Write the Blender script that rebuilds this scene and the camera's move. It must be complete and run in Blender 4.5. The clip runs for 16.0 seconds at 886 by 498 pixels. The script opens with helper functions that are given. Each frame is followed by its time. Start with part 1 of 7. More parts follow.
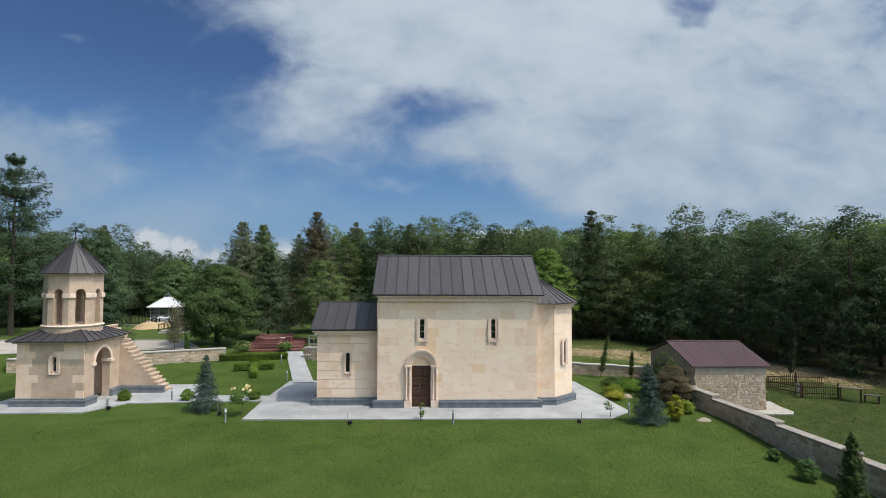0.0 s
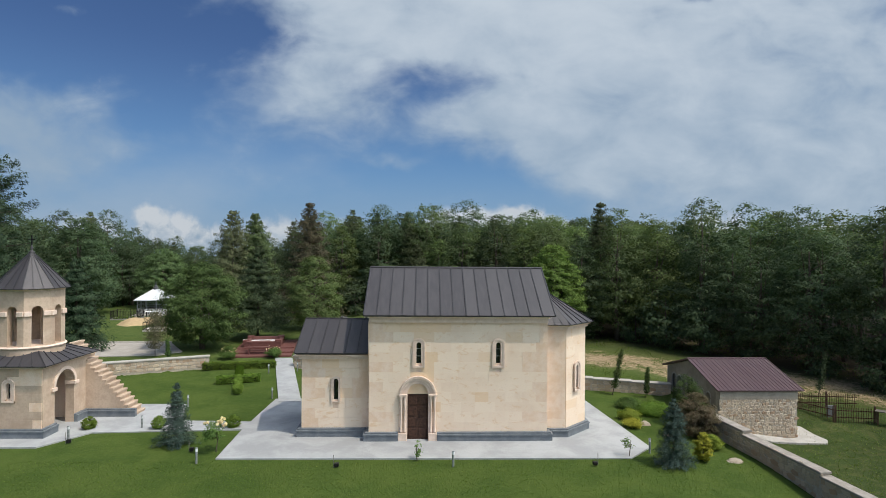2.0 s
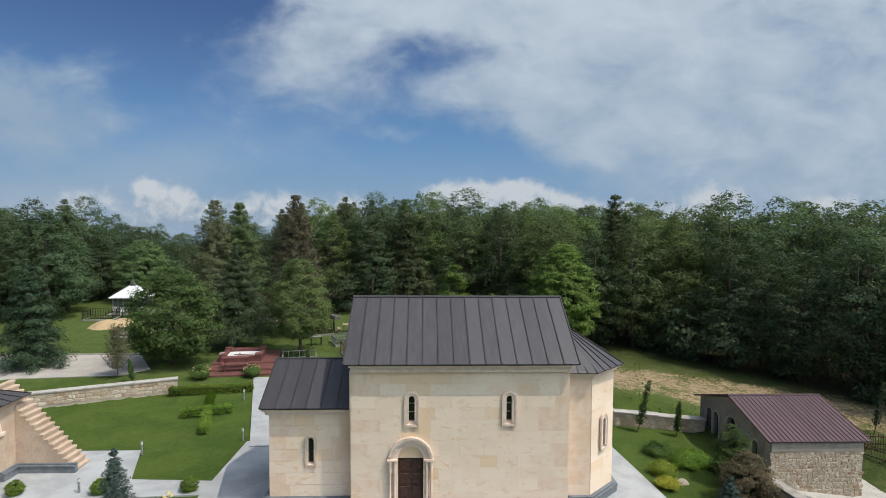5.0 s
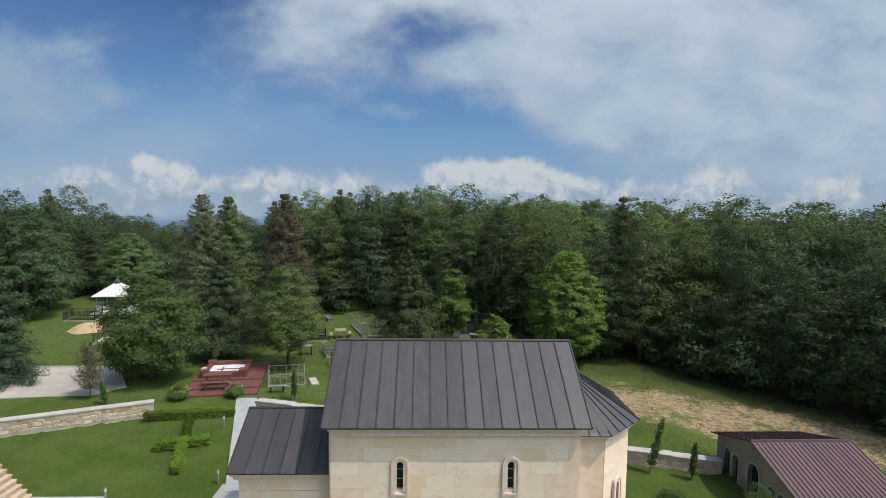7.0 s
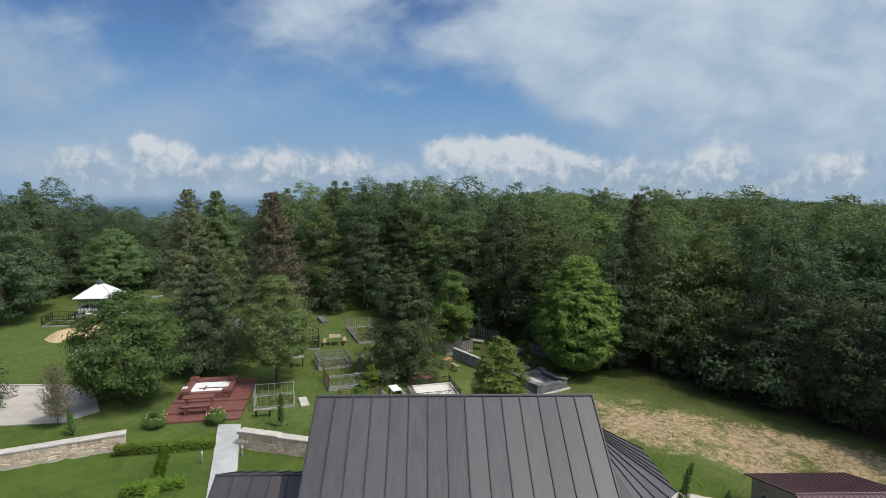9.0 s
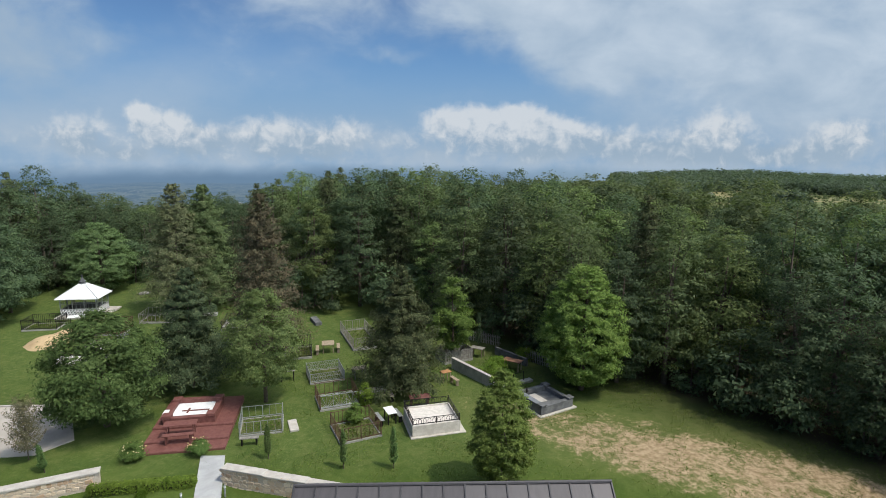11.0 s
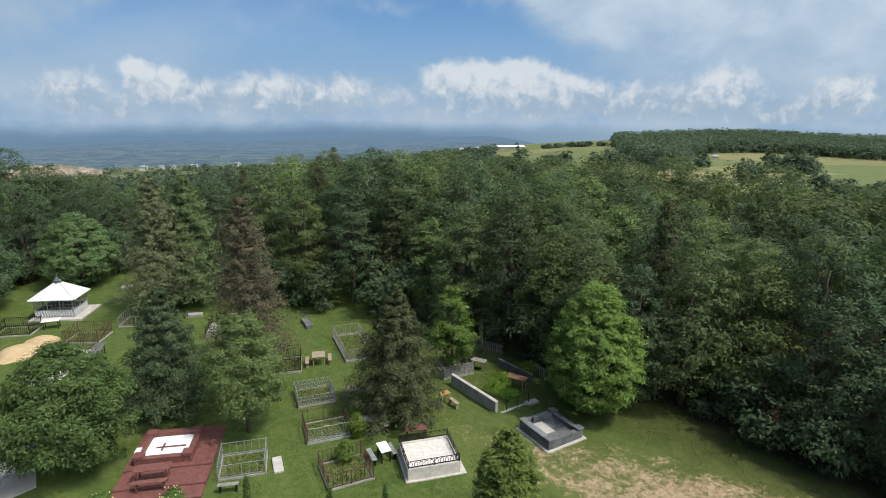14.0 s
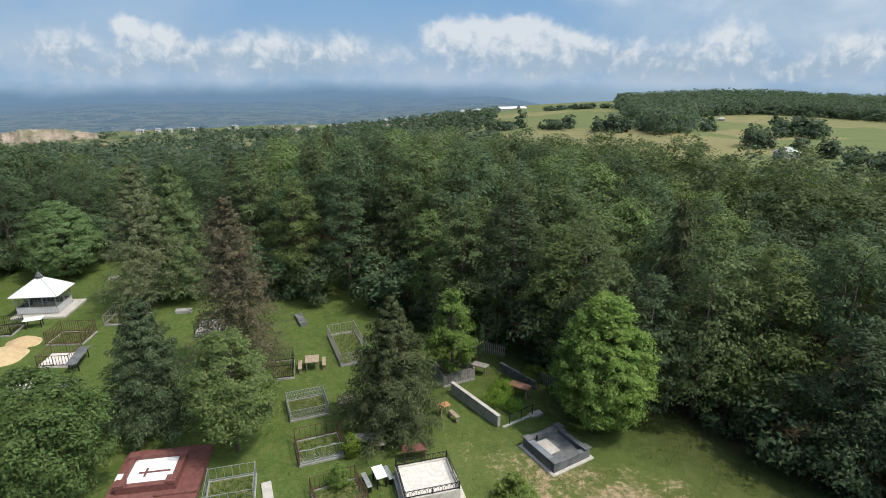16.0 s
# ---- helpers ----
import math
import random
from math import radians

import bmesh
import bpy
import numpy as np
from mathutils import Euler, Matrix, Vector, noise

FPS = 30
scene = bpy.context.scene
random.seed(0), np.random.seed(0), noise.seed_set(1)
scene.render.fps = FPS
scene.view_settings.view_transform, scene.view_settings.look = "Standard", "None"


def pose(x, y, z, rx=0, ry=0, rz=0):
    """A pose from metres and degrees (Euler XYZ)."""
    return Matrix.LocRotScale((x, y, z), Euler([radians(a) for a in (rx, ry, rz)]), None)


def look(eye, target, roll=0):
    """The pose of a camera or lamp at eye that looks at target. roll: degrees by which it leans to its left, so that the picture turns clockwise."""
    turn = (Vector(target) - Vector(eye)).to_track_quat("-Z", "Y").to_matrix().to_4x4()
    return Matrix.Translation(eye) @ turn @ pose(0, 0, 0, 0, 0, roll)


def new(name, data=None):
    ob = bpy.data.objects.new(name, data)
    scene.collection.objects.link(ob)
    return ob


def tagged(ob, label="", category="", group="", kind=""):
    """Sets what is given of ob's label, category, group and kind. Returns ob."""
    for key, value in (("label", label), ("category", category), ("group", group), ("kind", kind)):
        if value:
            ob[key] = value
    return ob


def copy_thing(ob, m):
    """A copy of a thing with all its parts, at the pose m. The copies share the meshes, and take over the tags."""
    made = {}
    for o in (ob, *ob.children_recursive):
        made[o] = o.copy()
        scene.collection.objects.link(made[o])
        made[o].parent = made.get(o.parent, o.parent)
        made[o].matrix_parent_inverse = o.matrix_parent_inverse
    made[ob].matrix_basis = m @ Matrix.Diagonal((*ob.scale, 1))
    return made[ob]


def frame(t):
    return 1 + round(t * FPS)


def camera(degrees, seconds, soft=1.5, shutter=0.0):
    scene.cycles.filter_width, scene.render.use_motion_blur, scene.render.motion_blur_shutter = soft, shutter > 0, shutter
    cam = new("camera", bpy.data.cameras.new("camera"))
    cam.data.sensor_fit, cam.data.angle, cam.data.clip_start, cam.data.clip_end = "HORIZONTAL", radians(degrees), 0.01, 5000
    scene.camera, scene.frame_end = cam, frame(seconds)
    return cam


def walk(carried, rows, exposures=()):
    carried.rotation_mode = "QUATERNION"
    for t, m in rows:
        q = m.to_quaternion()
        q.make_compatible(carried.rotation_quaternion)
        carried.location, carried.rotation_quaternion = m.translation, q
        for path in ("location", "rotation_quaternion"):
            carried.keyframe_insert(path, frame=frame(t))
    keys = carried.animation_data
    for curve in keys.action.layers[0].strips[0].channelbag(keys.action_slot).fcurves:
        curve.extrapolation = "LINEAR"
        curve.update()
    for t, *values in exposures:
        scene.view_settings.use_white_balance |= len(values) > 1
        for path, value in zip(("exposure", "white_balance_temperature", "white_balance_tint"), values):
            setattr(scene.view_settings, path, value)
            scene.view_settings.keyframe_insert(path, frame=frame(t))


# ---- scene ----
cam = camera(76.9, 16.0, soft=0.85)
PATH = [
    (0, (-1.1, -2.754, 6.617), (-1.033, -0.757, 6.702), 0.2),
    (0.5, (-1.073, -2.028, 7.085), (-1.005, -0.03, 7.15), 0.2),
    (1, (-1.039, -1.273, 7.548), (-0.972, 0.726, 7.593), 0.3),
    (1.5, (-1.0, -0.481, 8.004), (-0.934, 1.518, 8.026), 0.4),
    (2, (-0.965, 0.291, 8.415), (-0.899, 2.29, 8.417), 0.4),
    (2.5, (-0.944, 1.086, 8.842), (-0.878, 3.085, 8.827), 0.4),
    (3, (-0.924, 1.887, 9.253), (-0.856, 3.885, 9.219), 0.4),
    (3.5, (-0.873, 2.72, 9.633), (-0.805, 4.718, 9.578), 0.4),
    (4, (-0.812, 3.539, 9.992), (-0.746, 5.537, 9.916), 0.4),
    (4.2, (-0.796, 3.87, 10.051), (-0.728, 5.868, 9.974), 0.3),
    (6.5, (-0.646, 7.236, 12.037), (-0.576, 9.229, 11.881), 0.6),
    (7, (-0.513, 7.904, 12.498), (-0.444, 9.895, 12.327), 0.8),
    (7.5, (-0.372, 8.634, 12.895), (-0.305, 10.623, 12.704), 0.6),
    (8, (-0.319, 9.505, 13.267), (-0.254, 11.493, 13.057), 0.5),
    (8.5, (-0.343, 10.44, 13.667), (-0.277, 12.426, 13.437), 0.5),
    (9, (-0.362, 11.326, 14.056), (-0.296, 13.31, 13.807), 0.5),
    (11.3, (-0.179, 14.579, 16.386), (-0.11, 16.545, 16.025), 0.4),
    (11.5, (-0.163, 14.832, 16.467), (-0.096, 16.797, 16.103), 0.5),
    (12, (-0.125, 15.531, 16.924), (-0.058, 17.492, 16.537), 0.4),
    (12.5, (-0.094, 16.243, 17.399), (-0.027, 18.199, 16.986), 0.5),
    (13, (-0.058, 16.965, 17.908), (0.01, 18.915, 17.467), 0.4),
    (13.5, (-0.004, 17.665, 18.382), (0.063, 19.608, 17.913), 0.4),
    (14, (0.013, 18.393, 18.867), (0.081, 20.329, 18.368), 0.4),
    (14.5, (0.035, 19.155, 19.303), (0.103, 21.082, 18.774), 0.4),
    (15, (0.105, 19.948, 19.802), (0.172, 21.866, 19.237), 0.3),
    (15.5, (0.161, 20.666, 20.294), (0.227, 22.574, 19.697), 0.3),
    (16, (0.231, 21.456, 20.706), (0.295, 23.353, 20.077), 0.2),
]
walk(cam, [(t, look(eye, target, roll)) for t, eye, target, roll in PATH],
     exposures=[(0, -0.25), (5, -0.25), (9, -0.13), (12, -0.04), (16, 0.08)])

# ---- light and sky ----
SUN_AZ, SUN_EL = radians(118), radians(60.5)       # azimuth from +y towards +x
sun_way = Vector((math.sin(SUN_AZ) * math.cos(SUN_EL), math.cos(SUN_AZ) * math.cos(SUN_EL), math.sin(SUN_EL)))
sun = new("sun", bpy.data.lights.new("sun", "SUN"))
sun.data.energy, sun.data.angle, sun.data.color = 3.45, radians(0.6), (1.0, 0.93, 0.82)
sun.matrix_basis = look((0, 0, 60), tuple(Vector((0, 0, 60)) - sun_way))

world = bpy.data.worlds.new("sky")
scene.world = world
world.use_nodes = True


class Nodes:
    """A small shorthand for node trees."""

    def __init__(self, tree):
        self.t = tree
        tree.nodes.clear()

    def n(self, kind, **kw):
        node = self.t.nodes.new(kind)
        for k, v in kw.items():
            self.put(node.inputs[k], v)
        return node

    def put(self, socket, v):
        if isinstance(v, bpy.types.NodeSocket):
            self.t.links.new(v, socket)
        elif isinstance(v, (tuple, list)) and len(v) == 3 and len(socket.default_value) == 4:
            socket.default_value = (*v, 1)
        else:
            socket.default_value = v

    def math(self, op, a, b=0.0, c=0.0):
        node = self.t.nodes.new("ShaderNodeMath")
        node.operation = op
        for s, v in zip(node.inputs, (a, b, c)):
            self.put(s, v)
        return node.outputs[0]

    def vec(self, op, a, b=(0, 0, 0)):
        node = self.t.nodes.new("ShaderNodeVectorMath")
        node.operation = op
        self.put(node.inputs[0], a), self.put(node.inputs[1], b)
        return node.outputs[0]

    def noise(self, vector, scale, detail=4.0, rough=0.55, distort=0.0):
        node = self.t.nodes.new("ShaderNodeTexNoise")
        for k, v in (("Vector", vector), ("Scale", scale), ("Detail", detail), ("Roughness", rough), ("Distortion", distort)):
            self.put(node.inputs[k], v)
        return node.outputs[0]

    def ramp(self, x, a, b, lo=0.0, hi=1.0):
        node = self.t.nodes.new("ShaderNodeMapRange")
        node.interpolation_type = "SMOOTHSTEP"
        for s, v in zip(node.inputs, (x, a, b, lo, hi)):
            self.put(s, v)
        return node.outputs[0]

    def mix(self, f, a, b, blend="MIX"):
        node = self.t.nodes.new("ShaderNodeMix")
        node.data_type, node.blend_type = "RGBA", blend
        for s, v in zip((node.inputs[0], node.inputs[6], node.inputs[7]), (f, a, b)):
            self.put(s, v)
        return node.outputs[2]


# clouds as soft lumps on the plane y = 1: across, up, two radii and thickness; the thin ones with a minus are gaps
BANK = [
    (-0.15, 0.475, 0.30, 0.075, 0.85), (0.152, 0.438, 0.343, 0.150, 0.95), (0.627, 0.404, 0.429, 0.235, 1.70), (0.728, 0.162, 0.342, 0.136, 1.20), (0.339, 0.210, 0.177, 0.094, 1.05),
    (-0.226, 0.297, 0.140, 0.105, 0.70), (-0.130, 0.240, 0.105, 0.060, 0.45), (0.039, 0.225, 0.092, 0.045, 0.60), (0.183, 0.250, 0.124, 0.073, 0.75), (-0.064, 0.382, 0.164, 0.080, 0.55),
    (-0.669, 0.180, 0.185, 0.080, 0.85), (-0.739, 0.239, 0.068, 0.060, 0.60), (-0.607, 0.409, 0.044, 0.018, 0.40), (-0.073, 0.160, 0.091, 0.014, 0.35), (0.000, 0.285, 0.130, 0.070, -0.50),
    (0.214, 0.308, 0.110, 0.024, -0.38), (0.495, 0.505, 0.075, 0.045, -0.95), (-0.358, 0.367, 0.120, 0.040, -0.40), (0.382, 0.389, 0.070, 0.060, -0.45),
]
CUMULUS = [
    (-0.591, 0.013, 0.058, 0.039, 1.04), (-0.489, 0.056, 0.019, 0.021, 1.04), (-0.455, 0.032, 0.044, 0.031, 1.17), (-0.398, 0.011, 0.068, 0.034, 1.17), (-0.516, -0.013, 0.039, 0.015, 0.78),
    (-0.265, 0.019, 0.054, 0.037, 1.04), (-0.191, 0.000, 0.069, 0.028, 1.04), (-0.141, 0.030, 0.045, 0.022, 0.59), (-0.697, 0.010, 0.057, 0.019, 0.39), (0.033, 0.049, 0.038, 0.024, 0.83),
    (0.108, 0.051, 0.060, 0.028, 0.92), (0.178, 0.054, 0.055, 0.026, 0.92), (0.230, 0.029, 0.061, 0.025, 0.74), (0.129, 0.013, 0.192, 0.035, 0.91), (0.353, 0.010, 0.133, 0.030, 0.72),
    (0.526, 0.040, 0.064, 0.034, 0.98), (0.762, 0.032, 0.058, 0.028, 0.98), (0.687, -0.007, 0.126, 0.031, 0.78), (0.509, -0.009, 0.145, 0.025, 0.65),
]


def lumps(k, p, table):
    """The summed thickness of soft lumps at the place p of the sky plane."""
    total = 0.0
    for u, v, ru, rv, w in table:
        q = k.vec("MULTIPLY", k.vec("SUBTRACT", p, (u, v, 0)), (1 / ru, 1 / rv, 0))
        dot = k.t.nodes.new("ShaderNodeVectorMath")
        dot.operation = "DOT_PRODUCT"
        k.put(dot.inputs[0], q), k.put(dot.inputs[1], q)
        total = k.math("ADD", total, k.math("MULTIPLY", k.math("POWER", 2.718, k.math("MULTIPLY", dot.outputs["Value"], -1.1)), w))
    return total


def build_sky():
    k = Nodes(world.node_tree)
    out = k.n("ShaderNodeOutputWorld")
    sky = k.n("ShaderNodeTexSky")
    sky.sky_type, sky.sun_disc, sky.sun_elevation, sky.sun_rotation = "NISHITA", False, SUN_EL, SUN_AZ
    sky.altitude, sky.air_density, sky.dust_density, sky.ozone_density = 500.0, 1.0, 0.6, 2.0
    way = k.n("ShaderNodeTexCoord").outputs["Generated"]
    x, y, z = k.n("ShaderNodeSeparateXYZ", Vector=way).outputs
    stretched = k.vec("MULTIPLY", way, (1.0, 1.0, 1.9))
    big = k.noise(stretched, 2.3, 6.0, 0.52, 0.0)
    fine = k.noise(stretched, 6.5, 7.0, 0.56, 0.1)
    # the sky plane, its place ruffled at two scales
    ahead = k.math("MAXIMUM", y, 0.15)
    p = k.n("ShaderNodeCombineXYZ", X=k.math("DIVIDE", x, ahead), Y=k.math("DIVIDE", z, ahead), Z=0.0).outputs[0]

    def ruffle(scale, amount, detail):
        node = k.n("ShaderNodeTexNoise", Vector=p, Scale=scale, Detail=detail, Roughness=0.6)
        return k.vec("MULTIPLY", k.vec("SUBTRACT", node.outputs["Color"], (0.5, 0.5, 0.5)), (amount * 1.6, amount, 0))

    soft = k.vec("ADD", p, k.vec("ADD", ruffle(4.0, 0.16, 4.0), ruffle(17.0, 0.035, 5.0)))
    crisp = k.vec("ADD", p, k.vec("ADD", ruffle(16.0, 0.030, 4.0), ruffle(60.0, 0.011, 5.0)))
    streak = k.noise(k.vec("MULTIPLY", p, (1.0, 1.7, 1.0)), 7.5, 6.0, 0.54, 0.3)
    # the high cloud bank, and a broken deck where the plane ends
    thick = k.math("ADD", k.math("MINIMUM", lumps(k, soft, BANK), 1.2), k.math("MULTIPLY", k.math("SUBTRACT", streak, 0.5), 1.25))
    thick = k.math("ADD", thick, k.math("MULTIPLY", k.math("SUBTRACT", big, 0.52), 1.0))
    front = k.ramp(thick, 0.08, 1.10)
    deck = k.ramp(k.math("ADD", k.math("MULTIPLY", x, 0.25), big), 0.40, 0.62)
    round_about = k.math("MAXIMUM", k.ramp(z, 0.46, 0.60), k.ramp(y, 0.45, 0.2))
    bank = k.math("ADD", k.math("MULTIPLY", front, k.math("SUBTRACT", 1.0, round_about)), k.math("MULTIPLY", deck, round_about))
    # cumulus heaps along the horizon
    puff = k.noise(p, 34.0, 6.0, 0.6, 0.3)
    low_thick = k.math("ADD", lumps(k, crisp, CUMULUS), k.math("MULTIPLY", k.math("SUBTRACT", puff, 0.5), 0.95))
    low_thick = k.math("ADD", low_thick, k.math("MULTIPLY", k.math("SUBTRACT", streak, 0.5), 1.0))
    heap = k.math("MULTIPLY", k.ramp(low_thick, 0.20, 0.95), k.ramp(z, -0.05, -0.02))
    blue = k.mix(1.0, sky.outputs[0], (0.053, 0.068, 0.092), "MULTIPLY")
    blue = k.mix(k.math("MULTIPLY", k.ramp(z, 0.34, 0.0), 0.85), blue, (0.165, 0.37, 0.66))
    veil = k.math("MULTIPLY", k.math("MULTIPLY", k.ramp(z, 0.22, 0.06), k.ramp(big, 0.42, 0.62)), 0.28)
    blue = k.mix(k.math("MULTIPLY", k.ramp(z, 0.17, 0.0), 0.75), blue, (0.33, 0.46, 0.61))
    blue = k.mix(veil, blue, (0.56, 0.63, 0.70))
    shade = k.ramp(k.math("ADD", k.math("MULTIPLY", streak, 0.35), k.math("ADD", k.math("MULTIPLY", big, 0.40), k.math("MULTIPLY", k.math("ADD", k.math("MULTIPLY", x, 0.2), z), 0.55))), 0.38, 0.72)
    white = k.mix(shade, (0.36, 0.48, 0.62), (0.68, 0.77, 0.86))
    # clouds brighten towards the sun, boosted overhead, out of view, as added fill light
    glow = k.n("ShaderNodeVectorMath")
    glow.operation = "DOT_PRODUCT"
    k.put(glow.inputs[0], way), k.put(glow.inputs[1], tuple(sun_way))
    lift = k.ramp(glow.outputs["Value"], 0.38, 1.0, 1.0, 4.6)
    white = k.mix(1.0, white, k.n("ShaderNodeCombineXYZ", X=lift, Y=lift, Z=lift).outputs[0], "MULTIPLY")
    tone = k.mix(k.math("MULTIPLY", bank, 0.93), blue, white)
    # their tops catch the sun, their bases are blue-grey
    lit = k.math("ADD", k.ramp(z, -0.02, 0.07), k.math("MULTIPLY", k.math("SUBTRACT", puff, 0.5), 2.4))
    heapcol = k.mix(k.ramp(lit, 0.0, 0.85), (0.34, 0.45, 0.57), (0.70, 0.74, 0.78))
    bed = k.math("MULTIPLY", k.math("MULTIPLY", k.ramp(z, 0.065, 0.0), k.ramp(z, -0.05, -0.02)), k.ramp(k.math("ADD", streak, k.math("MULTIPLY", puff, 0.4)), 0.50, 0.85))
    tone = k.mix(k.math("MULTIPLY", bed, 0.7), tone, (0.46, 0.55, 0.65))
    tone = k.mix(k.math("MULTIPLY", heap, 0.85), tone, heapcol)
    # haze over the far mountains below the clouds
    low = k.ramp(k.math("ADD", z, k.math("MULTIPLY", k.math("SUBTRACT", streak, 0.5), 0.025)), -0.024, -0.052)
    tone = k.mix(low, tone, k.mix(k.ramp(x, -0.05, 0.40), (0.158, 0.258, 0.385), (0.27, 0.385, 0.50)))
    bg = k.n("ShaderNodeBackground", Color=tone, Strength=1.0)
    k.t.links.new(bg.outputs[0], out.inputs[0])


build_sky()


# ---- materials ----
def material(name, build):
    m = bpy.data.materials.new(name)
    m.use_nodes = True
    k = Nodes(m.node_tree)
    out = k.n("ShaderNodeOutputMaterial")
    k.t.links.new(build(k), out.inputs[0])
    return m


def surface(k, colour, rough=0.8, metal=0.0, bump=None, depth=0.01, spec=0.3):
    p = k.n("ShaderNodeBsdfPrincipled")
    k.put(p.inputs["Base Color"], colour), k.put(p.inputs["Roughness"], rough), k.put(p.inputs["Metallic"], metal)
    k.put(p.inputs["Specular IOR Level"], spec)
    if bump is not None:
        b = k.n("ShaderNodeBump", Strength=1.0, Distance=depth, Height=bump)
        k.t.links.new(b.outputs[0], p.inputs["Normal"])
    return p.outputs[0]


def place(k):
    return k.n("ShaderNodeNewGeometry").outputs["Position"]


def plain(name, a, b, scale=6.0, rough=0.7, metal=0.0, depth=0.004, grain=60.0, spec=0.3):
    """Two tones at two scales with a fine grain."""
    def build(k):
        p = place(k)
        n1, n2 = k.noise(p, scale, 5.0, 0.6), k.noise(p, grain, 3.0, 0.6)
        c = k.mix(k.ramp(n1, 0.35, 0.65), a, b)
        c = k.mix(k.math("MULTIPLY", k.ramp(n2, 0.4, 0.7), 0.3), c, tuple(v * 0.6 for v in a))
        r = k.math("ADD", rough - 0.08, k.math("MULTIPLY", n1, 0.16))
        return surface(k, c, r, metal, k.math("ADD", n2, k.math("MULTIPLY", n1, 0.6)), depth, spec)
    return material(name, build)


def ashlar_build(k):
    p = place(k)
    r = k.n("ShaderNodeObjectInfo").outputs["Random"]
    n1, n2, n3 = k.noise(p, 0.9, 5.0, 0.6), k.noise(p, 7.0, 5.0, 0.65), k.noise(p, 70.0, 3.0, 0.6)
    c = k.mix(k.ramp(r, 0.0, 0.8), (0.86, 0.69, 0.53), (0.83, 0.65, 0.49))
    c = k.mix(k.math("MULTIPLY", k.ramp(r, 0.80, 0.95), 0.75), c, (0.79, 0.56, 0.345))
    c = k.mix(k.math("MULTIPLY", k.ramp(n1, 0.50, 0.72), 0.42), c, (0.72, 0.53, 0.38))
    n4 = k.noise(k.vec("MULTIPLY", p, (1.0, 1.0, 2.2)), 2.1, 6.0, 0.7, 0.8)
    c = k.mix(k.math("MULTIPLY", k.ramp(n4, 0.545, 0.65), 0.85), c, (0.76, 0.53, 0.33))
    n5 = k.noise(k.vec("MULTIPLY", p, (1.0, 1.0, 3.0)), 5.0, 6.0, 0.75, 0.3)
    c = k.mix(k.math("MULTIPLY", k.ramp(n5, 0.60, 0.68), 0.45), c, (0.60, 0.455, 0.36))
    c = k.mix(k.math("MULTIPLY", k.ramp(n5, 0.40, 0.33), 0.4), c, (0.90, 0.80, 0.71))
    c = k.mix(k.math("MULTIPLY", k.ramp(n2, 0.58, 0.8), 0.25), c, (0.56, 0.45, 0.37))
    c = k.mix(k.math("MULTIPLY", k.ramp(n3, 0.45, 0.7), 0.12), c, (0.42, 0.34, 0.25))
    return surface(k, c, 0.85, 0.0, k.math("ADD", n3, n2), 0.006, 0.2)


M_ASHLAR = material("limestone", ashlar_build)
M_TRIM = plain("carved limestone", (0.79, 0.62, 0.505), (0.70, 0.53, 0.415), 4.0, 0.8, 0, 0.004)
M_STAIN = plain("ochre limestone", (0.78, 0.555, 0.375), (0.84, 0.655, 0.51), 2.5, 0.85, 0, 0.005)
M_TOWER = plain("weathered tan limestone", (0.57, 0.432, 0.322), (0.46, 0.335, 0.24), 1.1, 0.85, 0, 0.006, 9.0)
M_CORE = plain("mortar", (0.84, 0.66, 0.525), (0.81, 0.635, 0.505), 5.0, 0.9)
M_PLINTH = plain("grey stone plinth", (0.135, 0.15, 0.165), (0.19, 0.205, 0.215), 3.0, 0.55, 0, 0.003)
# near-black colour stands in for the unlit church interior
M_DARK = plain("dark interior", (0.015, 0.014, 0.013), (0.02, 0.018, 0.016), 4.0, 0.9)


def roof_build(base, alt):
    def build(k):
        p = place(k)
        r = k.n("ShaderNodeObjectInfo").outputs["Random"]
        n1, n2 = k.noise(k.vec("MULTIPLY", p, (3.0, 0.6, 0.6)), 2.0, 5.0, 0.6), k.noise(p, 40.0, 3.0, 0.6)
        c = k.mix(k.ramp(k.math("ADD", n1, k.math("MULTIPLY", r, 0.35)), 0.4, 0.9), base, alt)
        c = k.mix(k.math("MULTIPLY", k.ramp(n2, 0.5, 0.8), 0.2), c, tuple(v * 1.5 for v in alt))
        return surface(k, c, k.math("ADD", 0.42, k.math("MULTIPLY", n1, 0.2)), 0.25, n2, 0.0015, 0.4)
    return build


M_ROOF = material("grey sheet metal", roof_build((0.054, 0.049, 0.052), (0.076, 0.069, 0.071)))
M_SEAM = material("grey metal seam", roof_build((0.035, 0.033, 0.036), (0.05, 0.047, 0.05)))
M_REDROOF = material("brown red sheet metal", roof_build((0.085, 0.046, 0.052), (0.112, 0.066, 0.070)))
M_DOOR = plain("brown door", (0.045, 0.022, 0.014), (0.085, 0.042, 0.028), 9.0, 0.55, 0, 0.003)
M_IRON = plain("black iron", (0.016, 0.016, 0.017), (0.04, 0.036, 0.034), 12.0, 0.5, 0.6, 0.001)
M_RUST = plain("rusty iron", (0.075, 0.04, 0.026), (0.13, 0.075, 0.05), 9.0, 0.8, 0.2, 0.001)
M_GALV = plain("galvanised metal", (0.38, 0.39, 0.38), (0.27, 0.28, 0.27), 9.0, 0.5, 0.5, 0.001)
M_CONC = plain("concrete", (0.33, 0.315, 0.285), (0.24, 0.23, 0.21), 2.2, 0.9, 0, 0.006)
